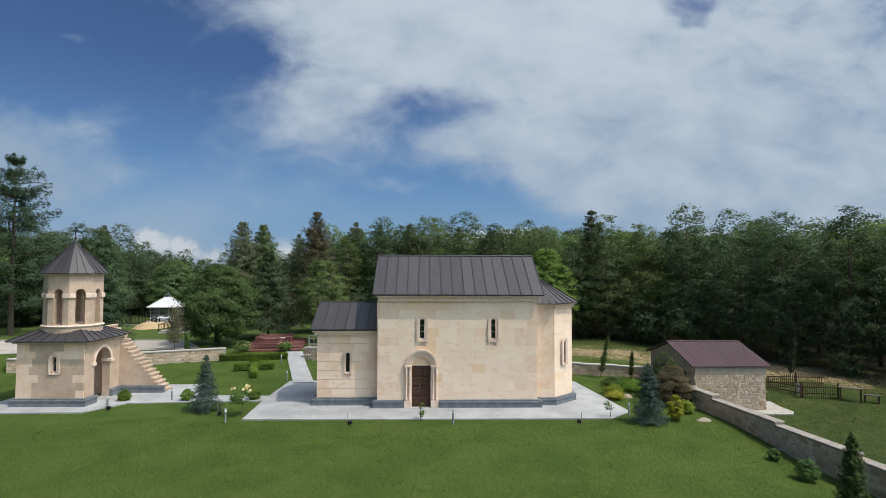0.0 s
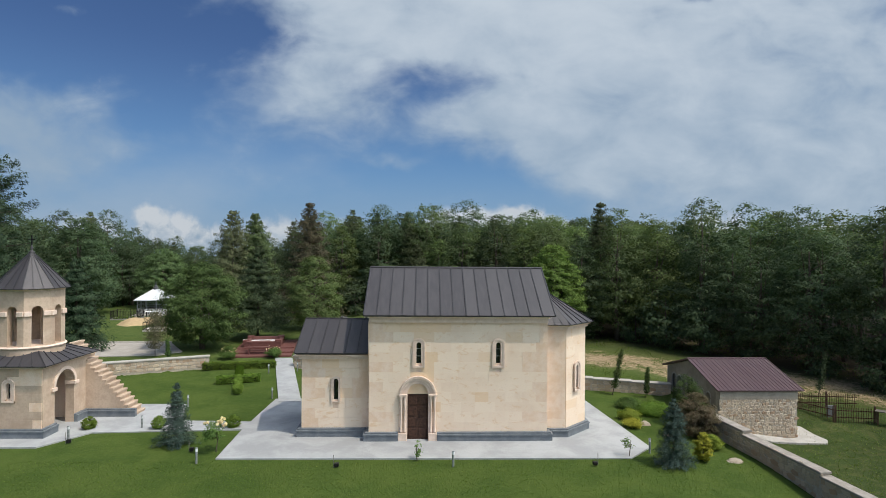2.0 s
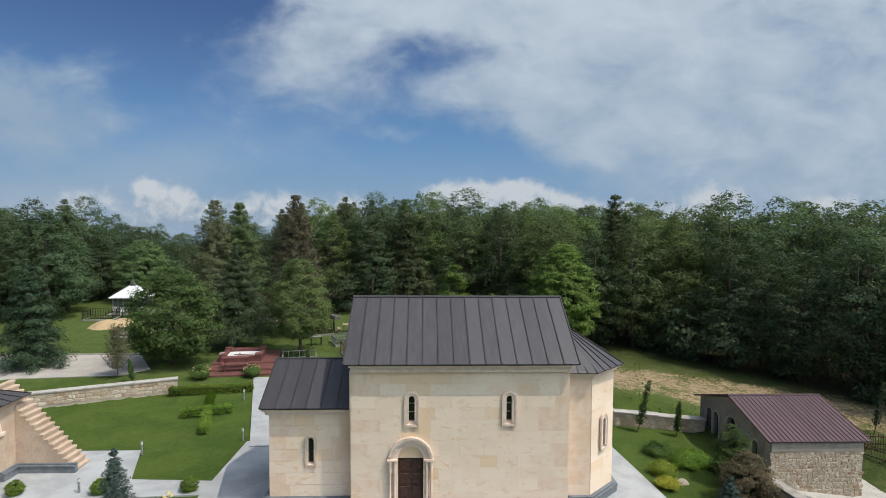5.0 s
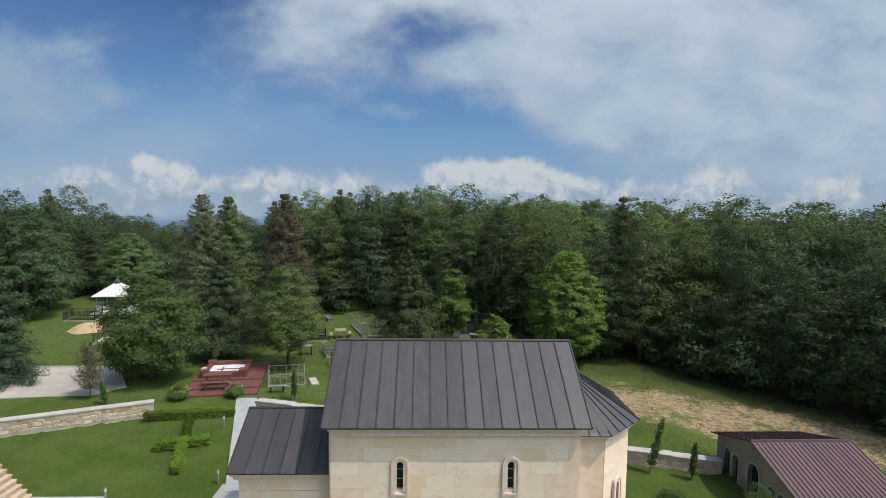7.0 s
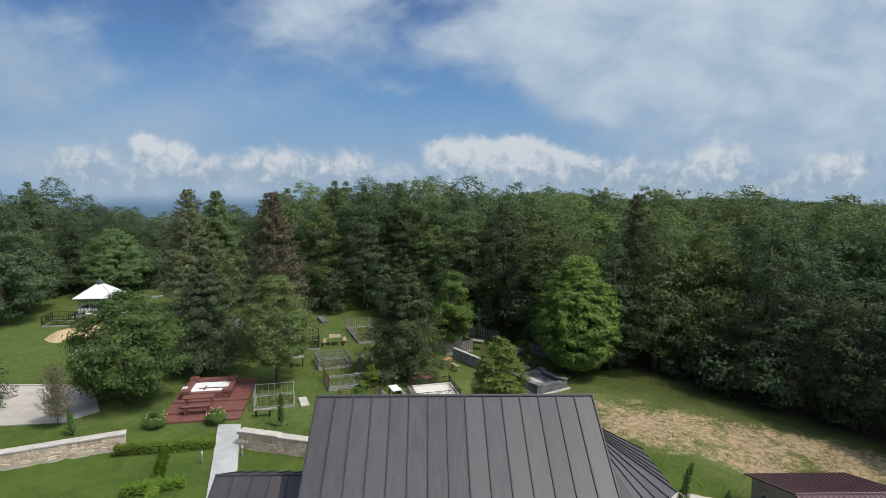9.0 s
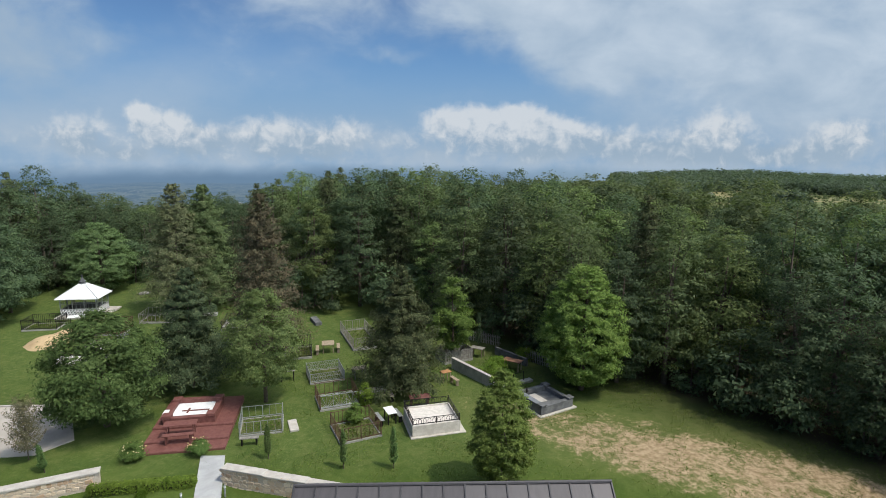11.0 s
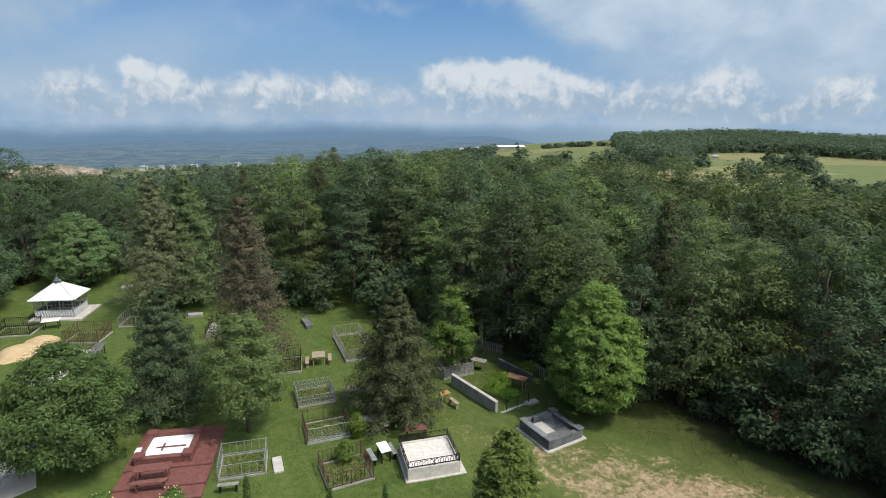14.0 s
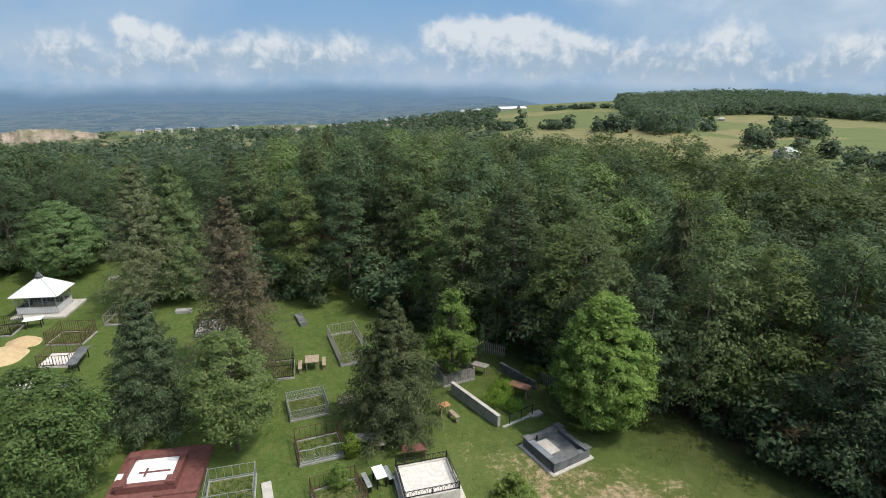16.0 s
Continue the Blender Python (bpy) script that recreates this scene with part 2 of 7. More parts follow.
M_RENDER = plain("brown-grey render", (0.36, 0.31, 0.25), (0.28, 0.24, 0.195), 2.4, 0.92, 0, 0.006)
M_WALLTOP = plain("weathered wall coping", (0.36, 0.315, 0.27), (0.26, 0.23, 0.195), 3.0, 0.92, 0, 0.006)
M_COPING = plain("concrete coping", (0.47, 0.43, 0.38), (0.37, 0.34, 0.30), 2.0, 0.9, 0, 0.005)
M_WHITE = plain("white painted metal", (0.78, 0.78, 0.77), (0.68, 0.68, 0.67), 2.0, 0.5)
M_WHITESTONE = plain("white stone", (0.63, 0.575, 0.515), (0.50, 0.455, 0.40), 4.0, 0.8)
M_DARKSTONE = plain("dark grey stone", (0.085, 0.087, 0.088), (0.15, 0.15, 0.148), 2.0, 0.85)
M_REDWOOD = plain("red brown painted wood", (0.135, 0.05, 0.042), (0.18, 0.078, 0.064), 5.0, 0.6)
M_WOOD = plain("weathered wood", (0.24, 0.18, 0.125), (0.34, 0.27, 0.19), 6.0, 0.85)
M_GREYWOOD = plain("grey wood", (0.17, 0.155, 0.135), (0.28, 0.26, 0.23), 6.0, 0.85)
M_OLDWOOD = plain("dark weathered wood", (0.105, 0.088, 0.07), (0.17, 0.15, 0.125), 6.0, 0.85)
M_GLASSY = plain("dark window glass", (0.012, 0.014, 0.016), (0.02, 0.022, 0.025), 3.0, 0.12, 0, 0.0, 5.0, 0.6)
M_BARK = plain("bark", (0.075, 0.058, 0.043), (0.13, 0.105, 0.08), 8.0, 0.95, 0, 0.02)
M_SAND = plain("yellow sand", (0.50, 0.36, 0.20), (0.42, 0.30, 0.165), 3.0, 0.95, 0, 0.02)
M_GRAVEL = plain("pale gravel", (0.47, 0.42, 0.365), (0.38, 0.345, 0.30), 0.9, 0.95, 0, 0.01)
M_ROCK = plain("limestone boulder", (0.44, 0.37, 0.29), (0.34, 0.28, 0.22), 4.0, 0.9, 0, 0.02)
M_SOIL = plain("grave soil and weeds", (0.075, 0.095, 0.025), (0.15, 0.145, 0.06), 2.5, 0.95, 0, 0.02)
M_PLASTER = plain("pale house wall", (0.55, 0.50, 0.44), (0.48, 0.43, 0.37), 2.0, 0.9)


def pave_build(k):
    p = place(k)
    n1, n2, n3 = k.noise(p, 0.6, 6.0, 0.65, 0.4), k.noise(p, 5.0, 5.0, 0.7), k.noise(p, 80.0, 2.0, 0.6)
    c = k.mix(k.ramp(n1, 0.36, 0.62), (0.31, 0.31, 0.305), (0.40, 0.398, 0.39))
    c = k.mix(k.math("MULTIPLY", k.ramp(n2, 0.5, 0.75), 0.4), c, (0.29, 0.29, 0.29))
    return surface(k, c, 0.85, 0.0, k.math("ADD", n3, n2), 0.004, 0.25)


M_PAVE = material("pale paving", pave_build)


def rubble_build(k):
    p = place(k)
    r = k.n("ShaderNodeObjectInfo").outputs["Random"]
    i = k.n("ShaderNodeNewGeometry").outputs["Random Per Island"]
    t = k.math("FRACT", k.math("ADD", r, k.math("MULTIPLY", i, 3.7)))
    n1, n2 = k.noise(p, 12.0, 5.0, 0.65), k.noise(p, 60.0, 3.0, 0.6)
    c = k.mix(k.ramp(t, 0.0, 0.55), (0.61, 0.485, 0.355), (0.48, 0.375, 0.275))
    c = k.mix(k.ramp(t, 0.7, 1.0), c, (0.67, 0.555, 0.43))
    c = k.mix(k.math("MULTIPLY", k.ramp(k.math("FRACT", k.math("MULTIPLY", t, 7.3)), 0.72, 0.9), 0.7), c, (0.40, 0.25, 0.15))
    c = k.mix(k.math("MULTIPLY", k.ramp(n1, 0.5, 0.75), 0.4), c, (0.30, 0.235, 0.17))
    return surface(k, c, 0.9, 0.0, k.math("ADD", n1, n2), 0.02, 0.2)


M_RUBBLE = material("rubble stone", rubble_build)
M_MORTAR = plain("rubble mortar", (0.46, 0.385, 0.305), (0.53, 0.455, 0.37), 8.0, 0.95, 0, 0.01)


def leaf_material(name, dark, mid, light, glow=0.38):
    def build(k):
        i = k.n("ShaderNodeNewGeometry").outputs["Random Per Island"]
        r = k.n("ShaderNodeObjectInfo").outputs["Random"]
        n = k.noise(place(k), 0.55, 3.0, 0.6)
        c = k.mix(k.ramp(i, 0.0, 0.7), dark, mid)
        c = k.mix(k.math("MULTIPLY", k.ramp(i, 0.7, 1.0), 0.8), c, light)
        c = k.mix(k.math("MULTIPLY", k.ramp(n, 0.5, 0.75), 0.35), c, light)
        hsv = k.n("ShaderNodeHueSaturation", Color=c, Hue=k.math("ADD", 0.488, k.math("MULTIPLY", r, 0.024)), Value=k.math("ADD", 0.78, k.math("MULTIPLY", r, 0.44)))
        s = surface(k, hsv.outputs[0], 0.7, 0.0, None, 0, 0.12)
        # transmitted tint keeps more blue, painting in haze over the leaves
        tr = k.n("ShaderNodeBsdfTranslucent", Color=k.mix(1.0, hsv.outputs[0], (1.05, 1.2, 0.75), "MULTIPLY"))
        m = k.n("ShaderNodeMixShader")
        m.inputs[0].default_value = glow
        k.t.links.new(s, m.inputs[1]), k.t.links.new(tr.outputs[0], m.inputs[2])
        return m.outputs[0]
    return material(name, build)


# greens of the wood carry extra blue for the haze over it
L_FOREST = leaf_material("forest leaves", (0.076, 0.107, 0.049), (0.121, 0.159, 0.066), (0.198, 0.234, 0.102), 0.42)
# darker leaf tones, partly the shade on the wood's sides put into colour
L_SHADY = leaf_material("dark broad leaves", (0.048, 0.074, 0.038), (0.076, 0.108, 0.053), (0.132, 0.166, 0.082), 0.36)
L_FRESH = leaf_material("fresh broad leaves", (0.093, 0.130, 0.047), (0.146, 0.191, 0.066), (0.222, 0.266, 0.105), 0.42)
L_BRIGHT = leaf_material("light green leaves", (0.086, 0.152, 0.033), (0.145, 0.231, 0.053), (0.238, 0.330, 0.092))
L_MID = leaf_material("green leaves", (0.068, 0.12, 0.030), (0.125, 0.20, 0.053), (0.20, 0.285, 0.085))
L_CONIFER = leaf_material("dark needles", (0.022, 0.039, 0.020), (0.042, 0.067, 0.033), (0.078, 0.105, 0.054), 0.15)
L_DEAD = leaf_material("browning needles", (0.068, 0.070, 0.040), (0.118, 0.105, 0.060), (0.205, 0.155, 0.092), 0.2)
L_BLUE = leaf_material("blue spruce needles", (0.028, 0.050, 0.037), (0.060, 0.092, 0.072), (0.130, 0.170, 0.145), 0.15)
L_YELLOW = leaf_material("golden needles", (0.16, 0.15, 0.015), (0.29, 0.26, 0.03), (0.42, 0.38, 0.07), 0.25)
L_LIME = leaf_material("lime leaves", (0.16, 0.22, 0.025), (0.26, 0.32, 0.045), (0.36, 0.42, 0.09), 0.35)
L_HEDGE = leaf_material("hedge leaves", (0.08, 0.14, 0.018), (0.14, 0.215, 0.03), (0.21, 0.28, 0.05), 0.3)
L_OLIVE = leaf_material("reddish olive leaves", (0.075, 0.066, 0.032), (0.135, 0.115, 0.058), (0.25, 0.175, 0.115), 0.25)
L_GRASS = leaf_material("grass blades", (0.060, 0.095, 0.016), (0.098, 0.140, 0.026), (0.165, 0.190, 0.050), 0.4)
L_ROSE = leaf_material("cream rose petals", (0.75, 0.55, 0.25), (0.8, 0.66, 0.4), (0.85, 0.78, 0.6), 0.2)


def ground_build(k):
    p = place(k)
    xyz = k.n("ShaderNodeSeparateXYZ", Vector=p)
    x, y, z = xyz.outputs
    n0, n1 = k.noise(p, 0.07, 4.0, 0.6), k.noise(p, 0.45, 6.0, 0.65, 0.5)
    n2, n3 = k.noise(p, 3.5, 6.0, 0.7), k.noise(p, 28.0, 5.0, 0.7)
    grass = k.mix(k.ramp(n1, 0.34, 0.66), (0.044, 0.074, 0.013), (0.072, 0.102, 0.020))
    grass = k.mix(k.math("MULTIPLY", k.ramp(n2, 0.48, 0.78), 0.5), grass, (0.108, 0.134, 0.036))
    grass = k.mix(k.math("MULTIPLY", k.ramp(n3, 0.5, 0.72), 0.5), grass, (0.044, 0.080, 0.014))
    turf = k.noise(p, 9.0, 4.0, 0.75, 0.6)
    grass = k.mix(k.math("MULTIPLY", k.ramp(turf, 0.50, 0.70), 0.45), grass, (0.098, 0.145, 0.034))
    grass = k.mix(k.math("MULTIPLY", k.ramp(turf, 0.46, 0.30), 0.45), grass, (0.034, 0.060, 0.011))
    n4 = k.noise(p, 1.3, 5.0, 0.7, 0.8)
    rough = k.math("ADD", k.ramp(y, 37.0, 43.0), k.ramp(x, 12.4, 14.0))
    rough = k.math("MINIMUM", rough, 1.0)
    grass = k.mix(k.math("MULTIPLY", k.math("MULTIPLY", k.ramp(n4, 0.42, 0.7), rough), 0.75), grass, (0.135, 0.14, 0.045))
    grass = k.mix(k.math("MULTIPLY", k.math("MULTIPLY", k.ramp(n2, 0.6, 0.75), rough), 0.4), grass, (0.21, 0.175, 0.095))
    grass = k.mix(k.math("MULTIPLY", rough, 0.5), grass, (0.062, 0.096, 0.024))
    tuft = k.math("MULTIPLY", rough, k.ramp(k.math("ADD", k.math("MULTIPLY", n3, 0.6), k.math("MULTIPLY", n2, 0.4)), 0.50, 0.62))
    grass = k.mix(k.math("MULTIPLY", tuft, 0.6), grass, (0.145, 0.158, 0.056))
    clod = k.math("MULTIPLY", rough, k.ramp(k.math("ADD", k.math("MULTIPLY", n3, 0.5), k.math("MULTIPLY", n4, 0.5)), 0.47, 0.36))
    grass = k.mix(k.math("MULTIPLY", clod, 0.7), grass, (0.034, 0.058, 0.014))
    yard = k.math("MULTIPLY", k.math("MULTIPLY", k.ramp(x, 12.6, 14.5), k.ramp(y, 35.0, 30.0)), k.ramp(n1, 0.3, 0.6, 0.55, 0.88))
    grass = k.mix(yard, grass, k.mix(k.ramp(n4, 0.45, 0.65), (0.032, 0.048, 0.013), (0.066, 0.070, 0.024)))
    # shade along the wood's edge darkened into the grass, then leaf litter under it
    shade = k.math("ADD", k.math("MULTIPLY", k.math("SUBTRACT", x, 12.8), 0.79), k.math("MULTIPLY", k.math("SUBTRACT", y, 51.0), 0.61))
    edge_shade = k.math("MULTIPLY", k.ramp(k.math("ADD", shade, k.math("MULTIPLY", n2, 2.0)), -5.0, 1.5), k.ramp(y, 31.0, 36.0))
    grass = k.mix(k.math("MULTIPLY", edge_shade, 0.6), grass, (0.048, 0.048, 0.018))
    shade = k.math("MULTIPLY", k.ramp(k.math("ADD", shade, k.math("MULTIPLY", n1, 3.0)), 1.8, 4.0), k.ramp(y, 30.0, 34.0))
    grass = k.mix(shade, grass, (0.055, 0.043, 0.026))
    # trodden bare strip of pale soil beside the wood
    u = k.math("ADD", k.math("MULTIPLY", k.math("SUBTRACT", x, 18.6), 0.09), k.math("MULTIPLY", k.math("SUBTRACT", y, 37.6), 0.055))
    v = k.math("ADD", k.math("MULTIPLY", k.math("SUBTRACT", y, 37.6), 0.24), k.math("MULTIPLY", k.math("SUBTRACT", x, 18.6), 0.118))
    rad = k.math("SQRT", k.math("ADD", k.math("MULTIPLY", u, u), k.math("MULTIPLY", v, v)))
    strip = k.ramp(rad, 1.6, 0.5)
    worn = k.math("ADD", k.math("MULTIPLY", n1, 0.55), k.math("ADD", k.math("MULTIPLY", n2, 0.4), k.math("MULTIPLY", n3, 0.32)))
    patch = k.ramp(k.math("ADD", worn, k.math("MULTIPLY", strip, 0.34)), 0.875, 1.0)
    soil = k.mix(k.ramp(n2, 0.35, 0.65), (0.22, 0.155, 0.086), (0.37, 0.278, 0.172))
    dry = k.mix(k.math("MULTIPLY", strip, 0.34), grass, (0.145, 0.145, 0.05))
    near = k.mix(patch, dry, soil)
    # far fields, meadow and wood
    d = k.math("SQRT", k.math("ADD", k.math("MULTIPLY", x, x), k.math("MULTIPLY", y, y)))
    vor = k.n("ShaderNodeTexVoronoi", Vector=p, Scale=0.011)
    fld = k.n("ShaderNodeSeparateColor", Color=vor.outputs["Color"]).outputs[0]
    field = k.mix(k.ramp(fld, 0.3, 0.7), (0.115, 0.132, 0.05), (0.185, 0.165, 0.075))
    n5 = k.noise(p, 0.035, 6.0, 0.7)
    valley = k.math("MULTIPLY", k.ramp(x, 60.0, -60.0), k.ramp(n5, 0.44, 0.54))
    field = k.mix(k.math("MULTIPLY", valley, 0.85), field, (0.040, 0.062, 0.034))
    field = k.mix(k.math("MULTIPLY", k.ramp(n0, 0.54, 0.62), 0.5), field, (0.075, 0.11, 0.035))
    c = k.mix(k.ramp(d, 130.0, 190.0), near, field)
    h = k.math("ADD", k.math("MULTIPLY", n3, 0.7), n2)
    return surface(k, c, 0.95, 0.0, h, 0.03, 0.1)


M_GROUND = material("grass and soil", ground_build)


# ---- building helpers ----
def thing(name, at, label, category, group="", kind="", rz=0.0):
    ob = new(name)
    ob.empty_display_size = 0.2
    ob.matrix_basis = pose(*at, 0, 0, rz)
    return tagged(ob, label, category, group, kind)


def mesh_of(name, bm, mat, smooth=False):
    me = bpy.data.meshes.new(name)
    bmesh.ops.recalc_face_normals(bm, faces=bm.faces)
    bm.to_mesh(me)
    bm.free()
    me.materials.append(mat)
    if smooth:
        me.shade_smooth()
    return me


def part(name, bm, mat, parent=None, label="", smooth=False, local=False):
    """Links a bmesh as one mesh under a thing or part. Built in world places unless local."""
    ob = new(name, bm if isinstance(bm, bpy.types.Mesh) else mesh_of(name, bm, mat, smooth))
    if parent is not None:
        ob.parent = parent
        if not local and parent.parent is None and parent.type == "EMPTY":
            ob.matrix_parent_inverse = parent.matrix_basis.inverted()
    if label:
        tagged(ob, label)
    return ob


def box(x0, x1, y0, y1, z0, z1, bm=None, bevel=0.0, m=None):
    bm = bm or bmesh.new()
    q = (m or Matrix()) @ Matrix.Translation(((x0 + x1) / 2, (y0 + y1) / 2, (z0 + z1) / 2)) @ Matrix.Diagonal((x1 - x0, y1 - y0, z1 - z0, 1))
    r = bmesh.ops.create_cube(bm, size=1, matrix=q)
    if bevel:
        edges = list({e for v in r["verts"] for e in v.link_edges})
        bmesh.ops.bevel(bm, geom=edges, offset=bevel, segments=1, affect="EDGES", profile=0.5)
    return bm


def prism(pts, z0, z1, bm=None, m=None):
    """A flat outline (x, y), extruded from z0 to z1, then moved by m."""
    bm = bm or bmesh.new()
    m = m or Matrix()
    lo = [bm.verts.new(m @ Vector((x, y, z0))) for x, y in pts]
    hi = [bm.verts.new(m @ Vector((x, y, z1))) for x, y in pts]
    bm.faces.new(lo[::-1]), bm.faces.new(hi)
    for i in range(len(pts)):
        j = (i + 1) % len(pts)
        bm.faces.new((lo[i], lo[j], hi[j], hi[i]))
    return bm


def rod(a, b, r0, r1=None, n=8, bm=None):
    bm = bm or bmesh.new()
    a, b = Vector(a), Vector(b)
    r1 = r0 if r1 is None else r1
    q = (b - a).to_track_quat("Z", "Y").to_matrix()
    rings = []
    for c, r in ((a, r0), (b, max(r1, 0.0005))):
        rings.append([bm.verts.new(c + q @ Vector((r * math.cos(2 * math.pi * i / n), r * math.sin(2 * math.pi * i / n), 0))) for i in range(n)])
    for i in range(n):
        bm.faces.new((rings[0][i], rings[0][(i + 1) % n], rings[1][(i + 1) % n], rings[1][i]))
    bm.faces.new(rings[0][::-1]), bm.faces.new(rings[1])
    return bm


def lathe(profile, n, c, bm=None, turn=0.0):
    """A profile of (radius, height) turned about the upright through c."""
    bm = bm or bmesh.new()
    rings = []
    for r, h in profile:
        rings.append([bm.verts.new((c[0] + r * math.cos(turn + 2 * math.pi * i / n), c[1] + r * math.sin(turn + 2 * math.pi * i / n), c[2] + h)) for i in range(n)])
    for a, b in zip(rings, rings[1:]):
        for i in range(n):
            bm.faces.new((a[i], a[(i + 1) % n], b[(i + 1) % n], b[i]))
    bm.faces.new(rings[0][::-1]), bm.faces.new(rings[-1])
    return bm


XZ = Matrix(((1, 0, 0, 0), (0, 0, -1, 0), (0, 1, 0, 0), (0, 0, 0, 1)))     # outline (x, z), extruded towards -y


def arch_line(hw, z0, zs, n=12):
    """The outline of an opening: up one jamb, round the arch, down the other."""
    return [(-hw, z0)] + [(-hw * math.cos(math.pi * i / n), zs + hw * math.sin(math.pi * i / n)) for i in range(n + 1)] + [(hw, z0)]


def arch_ring(hw, out, z0, zs, d0, d1, m, bm=None, foot=0.0):
    """A moulding between an opening and an outline that is wider by out, from depth d0 to d1."""
    bm = bm or bmesh.new()
    a, b = arch_line(hw, z0, zs), arch_line(hw + out, z0 - foot, zs)
    va = [[bm.verts.new(m @ Vector((x, d, z))) for x, z in a] for d in (d0, d1)]
    vb = [[bm.verts.new(m @ Vector((x, d, z))) for x, z in b] for d in (d0, d1)]
    for i in range(len(a) - 1):
        for p, q in ((va[0], vb[0]), (vb[0], vb[1]), (vb[1], va[1]), (va[1], va[0])):
            bm.faces.new((p[i], p[i + 1], q[i + 1], q[i]))
    for i in (0, len(a) - 1):
        bm.faces.new((va[0][i], vb[0][i], vb[1][i], va[1][i]))
    return bm


def arch_wall(w, z0, z1, hw, zs0, zsp, thick, m, bm=None, cx=0.0, rise=0.0):
    """A wall of width w with one arched opening through it; rise lifts the top's middle (a gable)."""
    bm = bm or bmesh.new()
    line = [(cx + x, z) for x, z in arch_line(hw, zs0, zsp)]
    top = lambda x: z1 + rise * (1 - abs(x) / (w / 2))
    quads = [[(-w / 2, z0), (line[0][0], z0), (line[0][0], top(line[0][0])), (-w / 2, z1)],
             [(line[-1][0], z0), (w / 2, z0), (w / 2, z1), (line[-1][0], top(line[-1][0]))]]
    if zs0 > z0:
        quads.append([(line[0][0], z0), (line[-1][0], z0), (line[-1][0], zs0), (line[0][0], zs0)])
    for (xa, za), (xb, zb) in zip(line[1:-2], line[2:-1]):
        quads.append([(xa, za), (xb, zb), (xb, top(xb)), (xa, top(xa))])
    for q in quads:
        f = [[bm.verts.new(m @ Vector((x, d, z))) for x, z in q] for d in (0.0, thick)]
        bm.faces.new(f[0]), bm.faces.new(f[1][::-1])
        for i in range(4):
            bm.faces.new((f[0][i], f[1][i], f[1][(i + 1) % 4], f[0][(i + 1) % 4]))
    bmesh.ops.remove_doubles(bm, verts=bm.verts[:], dist=1e-4)
    return bm


def frame_at(o, u):
    """A pose whose x runs along u in the plan, whose z is up and whose y points into the wall."""
    u = Vector((*u, 0)).normalized()
    n = Vector((-u.y, u.x, 0))
    return Matrix(((u.x, n.x, 0, o[0]), (u.y, n.y, 0, o[1]), (0, 0, 1, o[2]), (0, 0, 0, 1)))


def cut_spans(a, b, holes):
    spans = [(a, b)]
    for h0, h1 in holes:
        spans = [s for p, q in spans for s in ((p, min(q, h0)), (max(p, h1), q)) if s[1] - s[0] > 0.01]
    return spans


block_cache = {}


def block_mesh(name, w, h, d, mat, rough=0.0, seed=0, cut=0.012):
    key = (name, round(w, 2), round(h, 2), d, mat.name, seed)
    if key not in block_cache:
        bm = box(-w / 2, w / 2, 0, d, -h / 2, h / 2)
        front = [v for v in bm.verts if v.co.y < 1e-4]
        rng = random.Random(hash((round(w * 100), round(h * 100), seed)) & 0xffff)
        for v in front:
            v.co.x *= 1 - 2 * cut / w if not rough else 1 - rough * rng.uniform(0.3, 1.6)
            v.co.z *= 1 - 2 * cut / h if not rough else 1 - rough * rng.uniform(0.3, 1.6)
            v.co.y -= rng.uniform(0, rough * 0.12) if rough else 0
        block_cache[key] = mesh_of(name, bm, mat)
    return block_cache[key]


def ashlar(parent, m, w, z0, z1, holes, seed, course=0.40, thick=0.05, stain=(), stone=None):
    """Courses of dressed blocks before a wall core; holes are (x0, x1, z0, z1)."""
    rng = random.Random(seed)
    rows = max(1, round((z1 - z0) / course))
    h = (z1 - z0) / rows
    for r in range(rows):
        za, zb = z0 + r * h, z0 + (r + 1) * h
        x, cuts = 0.0, [0.0]
        while x < w - 0.3:
            x = min(w, x + rng.choice((0.6, 0.75, 0.9, 1.05)))
            if w - x < 0.3:
                x = w
            cuts.append(x)
        if cuts[-1] < w:
            cuts.append(w)
        gaps = [(a, b) for a, b, c, d in holes if c < zb - 0.05 and d > za + 0.05]
        for a, b in zip(cuts, cuts[1:]):
            for p, q in cut_spans(a, b, gaps):
                if q - p < 0.04:
                    continue
                p2, q2 = round(p, 2), round(q, 2)
                edge = p2 < 0.02 or q2 > w - 0.02
                mat = M_STAIN if (edge and rng.random() < stain[0] if stain else False) else stone or M_ASHLAR
                me = block_mesh("block", q2 - p2 - 0.001, h - 0.001, thick, mat, cut=0.0008)
                ob = new("block", me)
                ob.parent = parent
                base = m @ Matrix.Translation(((p2 + q2) / 2, -thick - rng.uniform(0, 0.001), (za + zb) / 2))
                ob.matrix_parent_inverse = Matrix()
                ob.matrix_basis = base


def slab_pieces(bm, m, w, z0, z1, holes, thick):
    """A wall core with square openings, as solid pieces."""
    zs = sorted({z0, z1, *(h[2] for h in holes), *(h[3] for h in holes)})
    zs = [z for z in zs if z0 <= z <= z1]
    for a, b in zip(zs, zs[1:]):
        gaps = [(h[0], h[1]) for h in holes if h[2] < (a + b) / 2 < h[3]]
        for p, q in cut_spans(0, w, gaps):
            box(p, q, 0, thick, a, b, bm, m=m)
    return bm


def smooth(a, b, t):
    t = min(1.0, max(0.0, (t - a) / (b - a)))
    return t * t * (3 - 2 * t)


